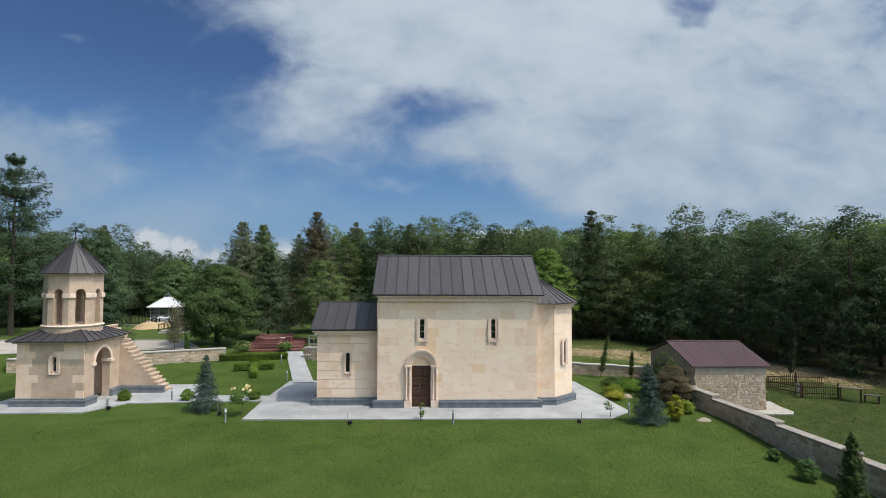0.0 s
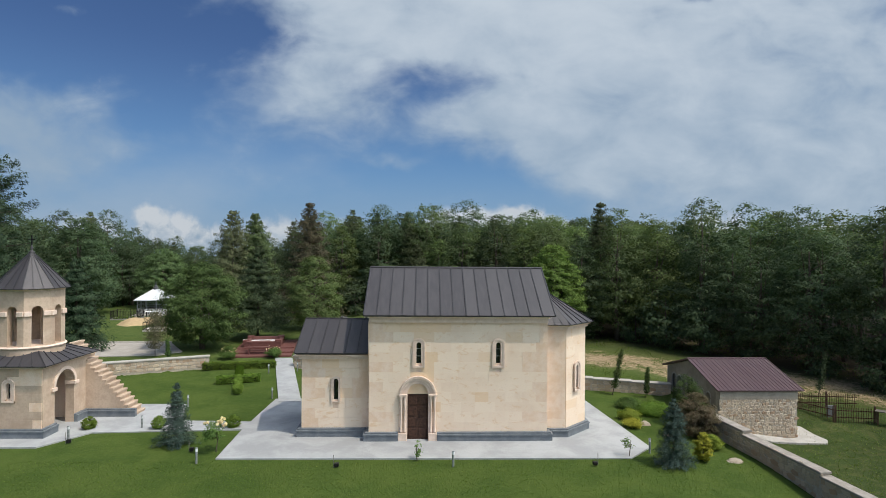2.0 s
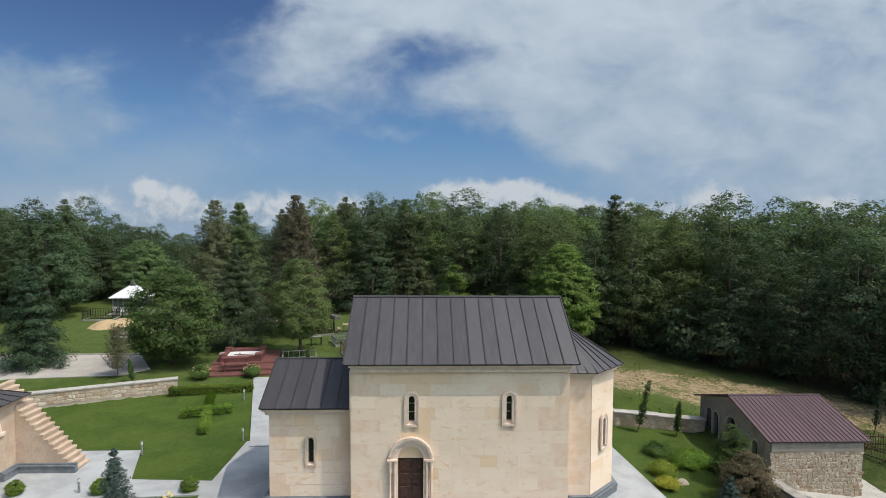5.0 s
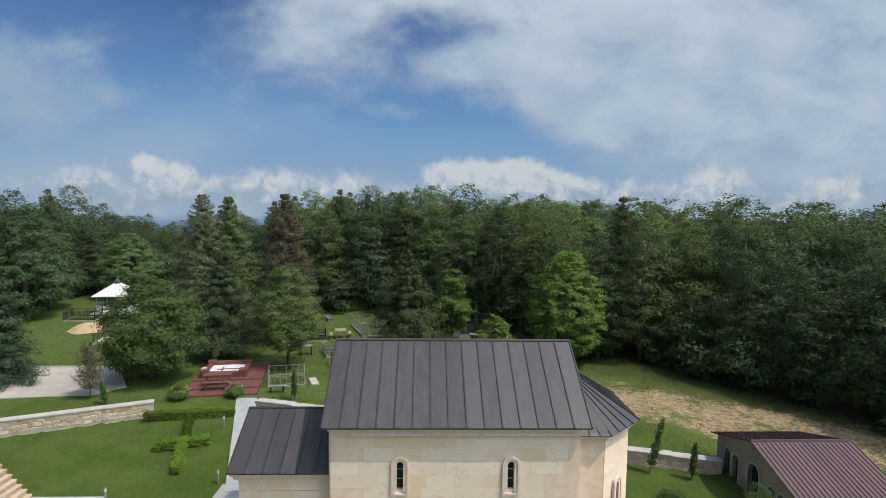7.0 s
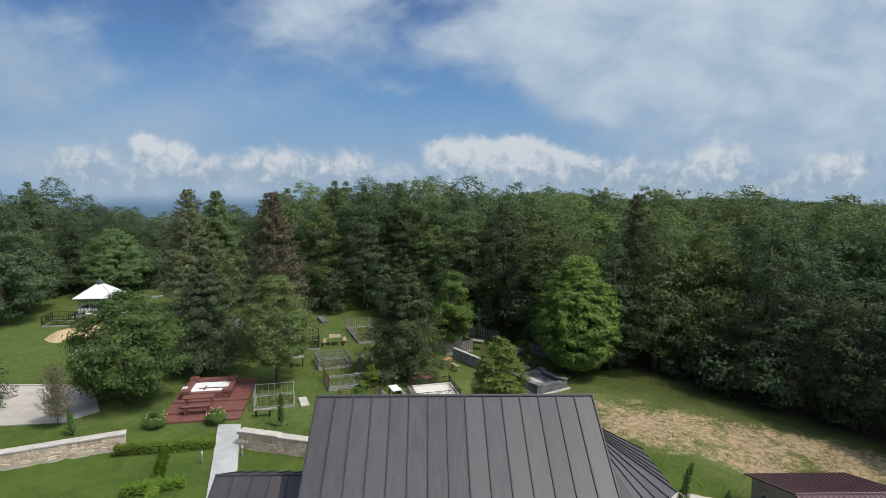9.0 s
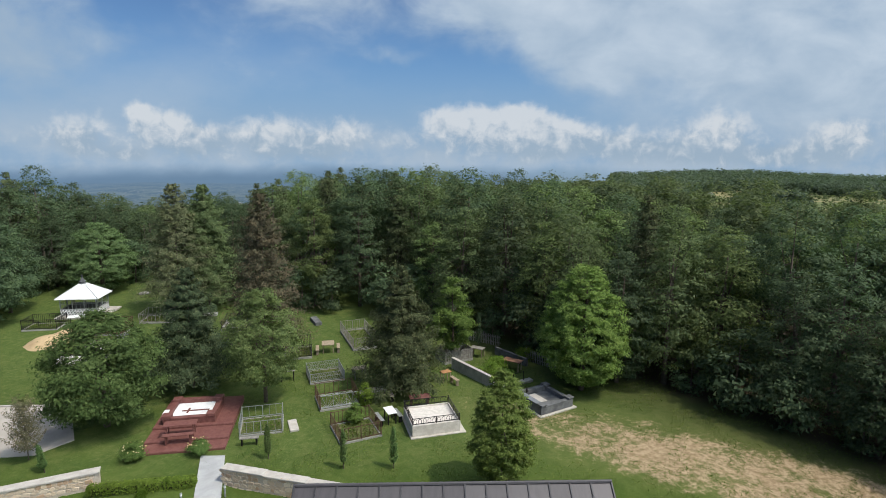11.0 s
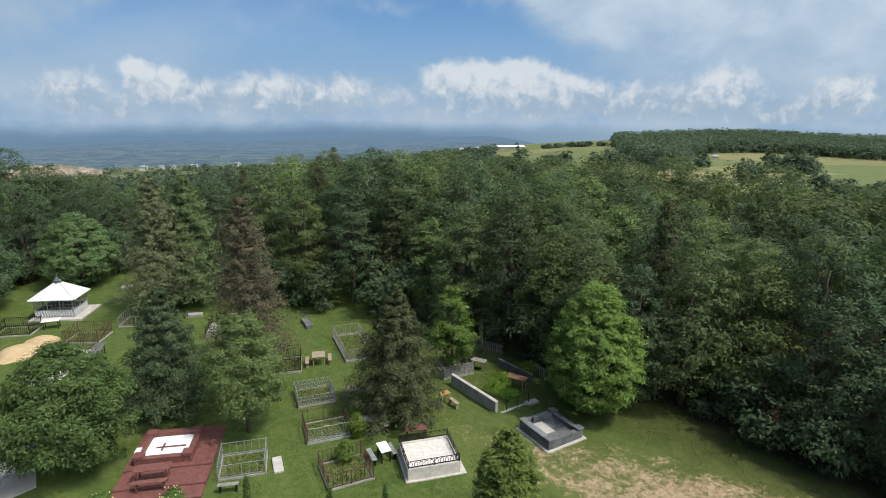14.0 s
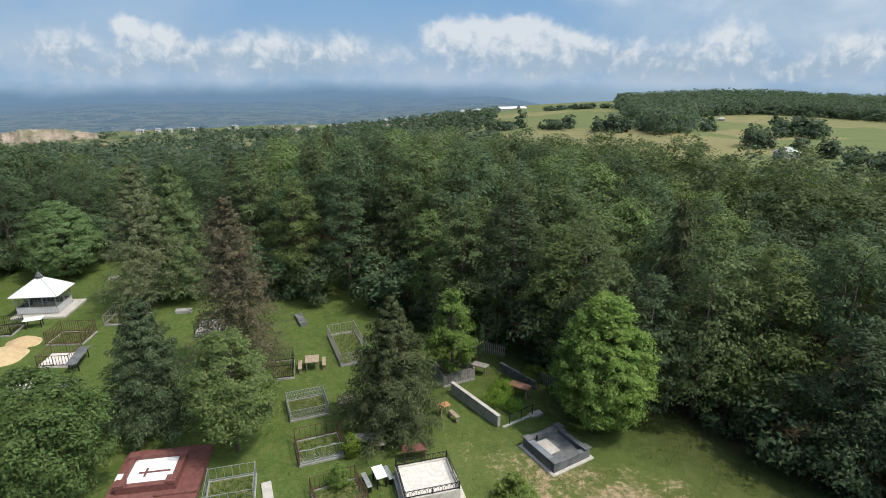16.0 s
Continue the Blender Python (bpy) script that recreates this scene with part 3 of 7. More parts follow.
# ---- the ground ----
def wall_y(x):
    """The bent line of the two retaining walls, at x."""
    if x < -15.6:
        return 38.75 + 0.42 * (x + 15.6)
    if x < -9.9:
        return 38.9
    if x < 13.4:
        return 39.0 - 0.288 * (x + 9.9)
    return 39.0 - 0.383 * (x + 9.9)


def ground_z(x, y):
    d = math.hypot(x, y)
    if d < 140:
        s = y - wall_y(x)
        step = 0.12 if (x < -15.6 or -9.9 < x < 13.4) else 2.5
        lawn = 0.15 * smooth(-9.0, -0.3, s) * (1 - smooth(2, 9, x))
        yard = 0.62 - 0.2 * smooth(-19.5, -16.0, x) - 0.1 * smooth(47, 52, y) * smooth(-4, 2, x)
        z = lawn + (yard - lawn) * smooth(-step, step, s - 0.35)
        z -= (0.45 + 0.55 * smooth(36, 24, y)) * smooth(12.3, 16.5, x) * (1 - smooth(34, 46, y))
        z -= 0.5 * smooth(23.0, 16.0, y) * smooth(7.5, 12.6, x) * (1 - smooth(13.0, 14.5, x))
        z += 0.035 * noise.noise((x * 0.11, y * 0.11, 0.0)) * smooth(8, 14, abs(x) + abs(y - 28))
    else:
        z = 0.6
    # the land falls away beyond the wood, gently towards +x and far towards -x
    if d > 84 and y > 30:
        az = math.degrees(math.atan2(x, y))
        f = smooth(-14, 20, az)
        drop = 6.0 * smooth(84, 130, d) + ((1 - f) * 0.088 + f * 0.030) * max(0, d - 120) + 0.06 * f * max(0, d - 950)
        z -= min(drop, 215) + 0.06 * max(0, d - 2600)
        z += 6.0 * smooth(420, 800, d) * smooth(15, 40, az)
        z += 7.0 * noise.noise((x * 0.004, y * 0.004, 3.0)) * smooth(180, 500, d)
    return z


def axis(lo, hi, step, far, ratio=1.12):
    mid = list(np.arange(lo, hi + step / 2, step))
    out, s, v = [], step, hi
    while v < far:
        s *= ratio
        v += s
        out.append(v)
    back, s, v = [], step, lo
    while v > -far:
        s *= ratio
        v -= s
        back.append(v)
    return back[::-1] + mid + out


def build_ground():
    xs, ys = axis(-50, 42, 0.85, 4300), axis(-8, 80, 0.85, 4300)
    # a denser band of rows keeps the retaining step sharp
    ys = sorted(set(ys) | set(np.arange(32.0, 40.2, 0.21).tolist()))
    verts = [(x, y, ground_z(x, y)) for y in ys for x in xs]
    n = len(xs)
    faces = [(r * n + c, r * n + c + 1, (r + 1) * n + c + 1, (r + 1) * n + c) for r in range(len(ys) - 1) for c in range(n - 1)]
    me = bpy.data.meshes.new("ground")
    me.from_pydata(verts, [], faces)
    me.materials.append(M_GROUND)
    me.shade_smooth()
    return tagged(new("ground", me), "mown green lawn, meadow and fields falling to a valley", "ground", kind="structure")


build_ground()


def flat_piece(name, pts, top, mat, label, category, depth=0.25):
    ob = part(name, prism(pts, top - depth, top), mat)
    return tagged(ob, label, category, kind="structure")


flat_piece("pavement", [(-9.2, 22.73), (7.44, 22.55), (8.72, 23.8), (8.05, 31.1), (6.0, 32.0), (-9.17, 31.6), (-9.3, 27.5), (-12.6, 27.7), (-13.65, 30.6),
                        (-22.4, 30.6), (-22.4, 24.1), (-17.1, 24.1), (-15.9, 25.95), (-9.32, 26.35)],
           0.06, M_PAVE, "pale grey paved terrace round the church", "pavement", 0.3)


def build_path():
    bm = bmesh.new()
    rows = 12
    prev = None
    for i in range(rows + 1):
        t = i / rows
        x, y = -8.22 - 2.9 * t, 30.9 + 10.25 * t
        z = ground_z(x, y) + 0.075
        cur = [bm.verts.new((x - 0.62, y, z)), bm.verts.new((x + 0.62, y, z)), bm.verts.new((x + 0.62, y, z - 0.2)), bm.verts.new((x - 0.62, y, z - 0.2))]
        if prev:
            for a in range(4):
                bm.faces.new((prev[a], prev[(a + 1) % 4], cur[(a + 1) % 4], cur[a]))
        else:
            bm.faces.new(cur)
        prev = cur
    bm.faces.new(prev[::-1])
    tagged(part("path", bm, M_PAVE), "pale paved footpath across the lawn", "path", kind="structure")


build_path()
flat_piece("car_park", [(-20.1, 41.1), (-19.0, 42.6), (-21.6, 46.6), (-28.2, 47.0), (-47, 46.2), (-47, 34.6), (-26, 40.4)], 0.66, M_GRAVEL, "pale gravel car park behind the stone wall", "car park")
tagged(part("kerb_line", box(0, 25.5, -0.07, 0.07, 0.4, 0.74, m=frame_at((-21.6, 46.65, 0), (-25.4, -0.1)), bevel=0.01), M_COPING), "pale concrete kerb along the car park", "kerb", kind="structure")


# ---- the church ----
def arched_window(parent, m, hw, z0, zsp, fw, muntins=2):
    """A slit window: two stepped arched mouldings, a pane set back and glazing bars. m: middle of the wall's face."""
    win = part("window", arch_ring(hw, fw * 0.55, z0, zsp, -0.05 - 0.035, 0.16, m, None, fw * 0.55), M_TRIM, parent, "slit window in a stepped arched stone frame")
    part("frame", arch_ring(hw + fw * 0.6, fw * 0.4, z0 - fw * 0.6, zsp, -0.05 - 0.06, -0.03, m, None, fw * 0.4), M_TRIM, win)
    part("sill", box(-hw - fw, hw + fw, -0.05 - 0.05, 0.0, z0 - fw, z0 - fw * 0.55, m=m), M_TRIM, win)
    pane = arch_line(hw + 0.01, z0 - 0.01, zsp)
    part("pane", prism(pane, -0.14, -0.12, m=m @ XZ), M_GLASSY, win, "dark glass")
    for i in range(muntins):
        z = z0 + (zsp + hw - z0) * (i + 1) / (muntins + 1)
        part("bar", box(-hw, hw, 0.10, 0.125, z - 0.012, z + 0.012, m=m), M_GALV, win)
    return win


def seam_roof(parent, corners, panels, mat, thick=0.06, name="roof", label="", proud=0.035):
    """A sheet roof between four corners (eave a, eave b, ridge b, ridge a): panels and standing seams as parts."""
    a, b, c, d = [Vector(p) for p in corners]
    nrm = (b - a).cross(d - a).normalized()
    if nrm.z < 0:
        nrm = -nrm
    bm = bmesh.new()
    lo, hi = [bm.verts.new(p - nrm * thick) for p in (a, b, c, d)], [bm.verts.new(p - nrm * 0.012) for p in (a, b, c, d)]
    bm.faces.new(lo[::-1]), bm.faces.new(hi)
    for i in range(4):
        bm.faces.new((lo[i], lo[(i + 1) % 4], hi[(i + 1) % 4], hi[i]))
    roof = part(name, bm, M_SEAM if mat is M_ROOF else mat, parent, label)
    for i in range(panels):
        t0, t1 = i / panels, (i + 1) / panels
        q = [a.lerp(b, t0), a.lerp(b, t1), d.lerp(c, t1), d.lerp(c, t0)]
        bm = bmesh.new()
        lo, hi = [bm.verts.new(p - nrm * 0.011) for p in q], [bm.verts.new(p) for p in q]
        bm.faces.new(hi)
        for j in range(4):
            bm.faces.new((lo[j], lo[(j + 1) % 4], hi[(j + 1) % 4], hi[j]))
        part("panel", bm, mat, roof)
    along = (b - a).normalized()
    for i in range(panels + 1):
        t = i / panels
        p, q = a.lerp(b, t), d.lerp(c, t)
        s = along * 0.019
        bm = bmesh.new()
        lo, hi = [bm.verts.new(v) for v in (p - s, p + s, q + s, q - s)], [bm.verts.new(v + nrm * proud) for v in (p - s, p + s, q + s, q - s)]
        bm.faces.new(hi)
        for j in range(4):
            bm.faces.new((lo[j], lo[(j + 1) % 4], hi[(j + 1) % 4], hi[j]))
        part("seam", bm, M_SEAM if mat is M_ROOF else mat, roof)
    return roof


def ring_band(pts, d0, z0, z1, bm=None):
    """An open run of wall outline points in the plan, thickened outward by d0 (to the right of the run)."""
    bm = bm or bmesh.new()
    out = []
    for i, p in enumerate(pts):
        p = Vector((*p, 0))
        a = (p - Vector((*pts[i - 1], 0))).normalized() if i else None
        b = (Vector((*pts[i + 1], 0)) - p).normalized() if i < len(pts) - 1 else None
        na = Vector((a.y, -a.x, 0)) if a else None
        nb = Vector((b.y, -b.x, 0)) if b else None
        n = nb if na is None else na if nb is None else (na + nb) / max(0.3, 1 + na.dot(nb))
        out.append(p + n * d0)
    prev = None
    for p, o in zip(pts, out):
        cur = [bm.verts.new((p[0], p[1], z0)), bm.verts.new((o.x, o.y, z0)), bm.verts.new((o.x, o.y, z1)), bm.verts.new((p[0], p[1], z1))]
        if prev:
            for j in range(4):
                bm.faces.new((prev[j], prev[(j + 1) % 4], cur[(j + 1) % 4], cur[j]))
        else:
            bm.faces.new(cur)
        prev = cur
    bm.faces.new(prev[::-1])
    return bm


def build_church():
    ch = thing("church", (0.5, 27.6, 0), "small cream limestone church with grey sheet-metal roofs", "church")
    x0, x1, yf, yb, ym = -3.36, 4.50, 24.85, 30.3, 27.57
    zt, zr = 5.28, 7.40
    # main body, core set 5 cm behind the blocks
    m = frame_at((x0, yf, 0), (1, 0))
    door_c = -1.215 - x0
    holes = [(door_c - 0.46, door_c + 0.46, 0.0, 2.5)]
    wins = [(-1.185 - x0, 0.105, 3.40, 4.235), (2.32 - x0, 0.105, 3.40, 4.235)]
    holes += [(c - hw - 0.01, c + hw + 0.01, z0, zs + hw) for c, hw, z0, zs in wins]
    bm = slab_pieces(None or bmesh.new(), m, x1 - x0, 0, zt, holes, 0.55)
    wall = part("wall", bm, M_CORE, ch, "wall of cream limestone blocks with ochre stains")
    side = bmesh.new()
    for xa, xb in ((x0, x0 + 0.5), (x1 - 0.5, x1)):
        pts = [(yf + 0.55, 0), (yb, 0), (yb, zt), (ym, zr - 0.12), (yf + 0.55, zt + 0.36), (yf + 0.55, zt)]
        mm = Matrix(((0, 0, 1, 0), (1, 0, 0, 0), (0, 1, 0, 0), (0, 0, 0, 1)))
        prism(pts, xa, xb, side, mm)
    box(x0 + 0.5, x1 - 0.5, yb - 0.5, yb, 0, zt, side)
    part("side_wall", side, M_CORE, ch)
    part("floor", box(x0 + 0.5, x1 - 0.5, yf + 0.55, yb - 0.5, 0.0, 0.06), M_DARK, ch)
    ashlar(wall, m, x1 - x0, 0.40, 5.22, holes, 5, 0.42, 0.05, (0.75,))
    ml = frame_at((x0, yb, 0), (0, -1))
    ashlar(wall, ml, yb - yf, 3.2, 5.22, [], 6, 0.42)
    for c, hw, z0, zs in wins:
        arched_window(ch, frame_at((x0 + c, yf, 0), (1, 0)), hw, z0, zs, 0.17)
    # door with its stepped round-headed portal
    md = frame_at((x0 + door_c, yf, 0), (1, 0))
    door = part("door", box(-0.46, 0.46, 0.06, 0.13, 0.02, 2.06, m=md), M_DOOR, ch, "closed dark brown panelled metal door")
    for i in range(4):
        for s in (-1, 1):
            part("door_panel", box(s * 0.225 - 0.17, s * 0.225 + 0.17, 0.035, 0.07, 0.14 + i * 0.48, 0.52 + i * 0.48, m=md, bevel=0.012), M_DOOR, door)
    part("door_handle", rod(md @ Vector((0.06, 0.03, 1.0)), md @ Vector((0.06, 0.03, 1.16)), 0.014), M_IRON, door)
    tym = arch_line(0.5, 2.06, 2.08)
    part("tympanum", prism(tym, -0.10, -0.02, m=md @ XZ), M_ASHLAR, ch)
    portal = part("portal", arch_ring(0.455, 0.13, 0.3, 2.08, -0.10, 0.06, md), M_TRIM, ch, "carved stone portal with paired columns and round arch")
    part("arch", arch_ring(0.60, 0.085, 2.02, 2.08, -0.15, -0.04, md), M_TRIM, portal)
    part("arch", arch_ring(0.70, 0.09, 2.02, 2.08, -0.19, -0.04, md), M_TRIM, portal)
    for s in (-1, 1):
        for dx, dy in ((0.57, -0.12), (0.735, -0.14)):
            o = md @ Vector((s * dx, dy, 0))
            prof = [(0.075, 0.40), (0.075, 0.50), (0.055, 0.54), (0.066, 0.60), (0.05, 0.66), (0.045, 0.72), (0.045, 1.55), (0.066, 1.60), (0.05, 1.66), (0.068, 1.72), (0.05, 1.80), (0.085, 1.95), (0.085, 2.02)]
            part("column", lathe(prof, 10, o), M_TRIM, portal, smooth=True)
        part("column_base", box(s * 0.655 - 0.19, s * 0.655 + 0.19, -0.22, -0.02, 0.03, 0.40, m=md, bevel=0.015), M_TRIM, portal)
        part("capital", box(s * 0.655 - 0.18, s * 0.655 + 0.18, -0.23, -0.04, 2.0, 2.08, m=md, bevel=0.012), M_TRIM, portal)
    part("step", box(-0.5, 0.5, -0.32, 0.05, 0.0, 0.05, m=md), M_TRIM, ch)
    # cornices
    yq = yf - 0.05
    part("cornice", ring_band([(x0, yb), (x0, yq), (x1, yq), (x1, yb)][1:3], 0.12, 5.22, 5.42), M_TRIM, ch, "plain stone cornice")
    part("cornice", ring_band([(x0 - 0.05, yq), (x1 + 0.05, yq)], 0.24, 5.42, 5.50), M_STAIN, ch)
    # plinth runs round, broken by the door
    px = door_c + x0
    for run in ([(x0, 25.9), (x0, yq), (px - 0.86, yq)], [(px + 0.86, yq), (x1, yq), (x1, 25.36)]):
        part("plinth", ring_band(run, 0.20, 0.0, 0.30), M_PLINTH, ch, "grey stone plinth")
        part("plinth_moulding", ring_band(run, 0.23, 0.30, 0.36), M_PLINTH, ch)
        part("plinth_moulding", ring_band(run, 0.15, 0.36, 0.42), M_PLINTH, ch)
    # narthex
    n0, n1, nf = -6.41, -3.36, 25.47
    mn = frame_at((n0, nf, 0), (1, 0))
    nh = [(1.52 - 0.11, 1.52 + 0.11, 1.65, 2.62)]
    nwall = part("wall", slab_pieces(bmesh.new(), mn, n1 - n0, 0, 3.62, nh, 0.5), M_CORE, ch, "lower wall of cream limestone blocks")
    mm = Matrix(((0, 0, 1, 0), (1, 0, 0, 0), (0, 1, 0, 0), (0, 0, 0, 1)))
    part("side_wall", prism([(nf + 0.5, 0), (29.7, 0), (29.7, 3.62), (ym, 4.85), (nf + 0.5, 3.9)], n0, n0 + 0.45, m=mm), M_CORE, ch)
    part("side_wall", box(n0 + 0.45, n1, 29.2, 29.7, 0, 3.6), M_CORE, ch)
    ashlar(nwall, mn, n1 - n0, 0.40, 3.52, nh, 8, 0.42, 0.05, (0.9,))
    arched_window(ch, frame_at((n0 + 1.52, nf, 0), (1, 0)), 0.105, 1.66, 2.50, 0.10, 0)
    part("cornice", ring_band([(n0, 29.7), (n0, nf - 0.05), (n1, nf - 0.05)], 0.12, 3.50, 3.64), M_TRIM, ch)
    part("cornice", ring_band([(n0, 29.7), (n0, nf - 0.05), (n1, nf - 0.05)], 0.22, 3.64, 3.71), M_STAIN, ch)
    run = [(n0, 29.7), (n0, nf - 0.05), (n1 - 0.16, nf - 0.05)]
    part("plinth", ring_band(run, 0.20, 0.0, 0.30), M_PLINTH, ch)
    part("plinth_moulding", ring_band(run, 0.23, 0.30, 0.36), M_PLINTH, ch)
    part("plinth_moulding", ring_band(run, 0.15, 0.36, 0.42), M_PLINTH, ch)
    # apse: five sides
    ap = [(4.50, 25.30), (5.42, 25.30), (6.60, 26.42), (6.60, 28.72), (5.42, 29.84), (4.50, 29.84)]
    core = part("apse", prism(ap, 0, 5.0), M_CORE, ch, "five-sided apse of cream limestone")
    for i, sd in ((0, 11), (1, 12), (2, 13)):
        a, b = Vector(ap[i]), Vector(ap[i + 1])
        w = (b - a).length
        mf = frame_at((a.x, a.y, 0), (b - a))
        hl = [(w / 2 - 0.1, w / 2 + 0.1, 2.1, 3.2)] if i else []
        ashlar(core, mf, w, 0.40, 4.88, [] , sd, 0.42, 0.05, (0.7,) if i == 0 else ())
        if i:
            mw = frame_at((*(a + (b - a) / 2), 0), (b - a))
            mw = mw @ Matrix.Translation((0, -0.06, 0))
            arched_window(ch, mw, 0.085, 2.12, 3.08, 0.17, 0)
            pane = arch_line(0.09, 2.10, 3.08)
            part("pane", prism(pane, 0.058, 0.066, m=mw @ Matrix.Translation((0, 0.06, 0)) @ XZ), M_GLASSY, ch)
    run = [ap[0], ap[1], ap[2], ap[3]]
    out = [(p[0] + 0.02, p[1] - 0.05) for p in run]
    part("cornice", ring_band(out, 0.12, 4.86, 5.0), M_TRIM, ch)
    part("cornice", ring_band(out, 0.24, 5.0, 5.07), M_STAIN, ch)
    part("plinth", ring_band(out, 0.20, 0.0, 0.30), M_PLINTH, ch)
    part("plinth_moulding", ring_band(out, 0.23, 0.30, 0.36), M_PLINTH, ch)
    part("plinth_moulding", ring_band(out, 0.15, 0.36, 0.42), M_PLINTH, ch)
    # roofs
    e = 0.0
    seam_roof(ch, [(-3.58, 24.47, 5.555), (4.78, 24.47, 5.555), (4.78, ym, 7.52), (-3.58, ym, 7.52)], 15, M_ROOF, 0.07, "roof", "grey standing-seam sheet-metal roof")
    seam_roof(ch, [(4.78, 30.67, 5.555), (-3.58, 30.67, 5.555), (-3.58, ym, 7.52), (4.78, ym, 7.52)], 15, M_ROOF, 0.07)
    part("ridge_cap", rod((-3.6, ym, 7.53), (4.8, ym, 7.53), 0.05), M_ROOF, ch)
    for xx in (-3.58, 4.78):
        for ya in (24.47, 30.67):
            bm = rod((xx, ya, 5.555), (xx, ym, 7.515), 0.035, None, 6)
            part("verge", bm, M_ROOF, ch)
    seam_roof(ch, [(-6.68, 25.12, 3.80), (-3.37, 25.12, 3.80), (-3.37, ym, 5.02), (-6.68, ym, 5.02)], 6, M_ROOF, 0.06, "roof", "low grey standing-seam roof over the narthex")
    seam_roof(ch, [(-3.37, 30.02, 3.80), (-6.68, 30.02, 3.80), (-6.68, ym, 5.02), (-3.37, ym, 5.02)], 6, M_ROOF, 0.06)
    part("ridge_cap", rod((-6.7, ym, 5.03), (-3.37, ym, 5.03), 0.04), M_ROOF, ch)
    top = (4.52, ym, 6.60)
    ev = [(4.52, 24.93, 5.10), (5.56, 24.93, 5.10), (6.98, 26.27, 5.10), (6.98, 28.87, 5.10), (5.56, 30.21, 5.10), (4.52, 30.21, 5.10)]
    tops = [Vector((4.53, 26.4, 6.62)), Vector((4.53, 27.0, 6.62)), Vector((4.53, 27.3, 6.66)), Vector((4.53, 27.84, 6.66)), Vector((4.53, 28.1, 6.62)), Vector((4.53, 28.7, 6.62))]
    for i, pn in ((0, 3), (1, 4), (2, 5), (3, 4), (4, 3)):
        seam_roof(ch, [ev[i], ev[i + 1], tops[i + 1], tops[i]], pn, M_ROOF, 0.05, "apse_roof")


build_church()


# ---- the bell tower ----
def build_tower():
    tw = thing("bell_tower", (-19.3, 27.0, 0), "cream limestone bell tower with open belfry and grey metal roofs", "tower")
    cx, cy, hb = -19.32, 27.0, 1.62
    yq, xr, xl = cy - hb, cx + hb, cx - hb
    mfront = frame_at((xl, yq, 0), (1, 0))
    hole = [(1.82 - 0.1, 1.82 + 0.1, 1.72, 2.48)]
    body = part("wall", slab_pieces(bmesh.new(), mfront, 2 * hb - 0.02, 0, 3.2, hole, 0.35), M_CORE, tw, "square base of cream limestone blocks")
    ashlar(body, mfront, 2 * hb, 0.42, 3.08, hole, 21, 0.38, 0.05, (0.8,), stone=M_TOWER)
    arched_window(tw, frame_at((xl + 1.82, yq, 0), (1, 0)), 0.10, 1.74, 2.34, 0.17, 1)
    mside = frame_at((xr + 0.02, cy, 0), (0, 1))
    part("wall", arch_wall(2 * hb, 0, 3.2, 0.70, 0, 2.02, 0.4, mside, cx=-0.14), M_TOWER, tw, "wall with an open round-headed doorway")
    part("arch_moulding", arch_ring(0.70, 0.14, 1.98, 2.02, -0.06, 0.1, mside @ Matrix.Translation((-0.14, 0, 0))), M_TRIM, tw)
    for s in (-1, 1):
        part("impost", box(-0.14 + s * 0.80 - 0.17, -0.14 + s * 0.80 + 0.17, -0.09, 0.42, 1.88, 2.03, m=mside, bevel=0.01), M_TRIM, tw)
    part("wall", box(xl, xl + 0.35, yq + 0.35, cy + hb, 0, 3.2), M_CORE, tw)
    part("wall", box(xl + 0.35, xr - 0.4, cy + hb - 0.35, cy + hb, 0, 3.2), M_CORE, tw)
    part("ceiling", box(xl + 0.35, xr - 0.4, yq + 0.35, cy + hb - 0.35, 2.9, 3.15), M_CORE, tw)
    run = [(xl, cy + hb), (xl, yq - 0.05), (xr + 0.02, yq - 0.05), (xr + 0.02, cy - 0.14 - 0.70)]
    run2 = [(xr + 0.02, cy - 0.14 + 0.70), (xr + 0.02, 28.5), (-15.2, 28.5)]
    for r in (run, run2):
        part("plinth", ring_band(r, 0.18, 0.0, 0.32), M_PLINTH, tw, "grey stone plinth")
        part("plinth_moulding", ring_band(r, 0.21, 0.32, 0.38), M_PLINTH, tw)
        part("plinth_moulding", ring_band(r, 0.12, 0.38, 0.44), M_PLINTH, tw)
    part("cornice", ring_band([(xl, cy + hb), (xl, yq - 0.05), (xr, yq - 0.05), (xr, cy + hb)], 0.14, 3.08, 3.22), M_TRIM, tw)
    # skirt roof
    e, zt = hb + 0.36, 3.18
    base = [(cx - e, cy - e), (cx + e, cy - e), (cx + e, cy + e), (cx - e, cy + e)]
    inn = 1.0
    tops = [(cx - inn, cy - inn), (cx + inn, cy - inn), (cx + inn, cy + inn), (cx - inn, cy + inn)]
    for i in range(4):
        j = (i + 1) % 4
        seam_roof(tw, [(*base[i], zt + 0.04), (*base[j], zt + 0.04), (*tops[j], zt + 0.52), (*tops[i], zt + 0.52)], 7, M_ROOF, 0.05, "skirt_roof", "low grey metal skirt roof" if i == 0 else "")
    # belfry
    R = 1.23
    part("drum", lathe([(R + 0.12, 0), (R + 0.12, 0.62)], 32, (cx, cy, 3.22)), M_TOWER, tw, "round limestone drum")
    part("drum_moulding", lathe([(R + 0.16, 0), (R + 0.19, 0.05), (R + 0.14, 0.10)], 32, (cx, cy, 3.82)), M_TRIM, tw)
    w = 2 * R * math.tan(math.pi / 8)
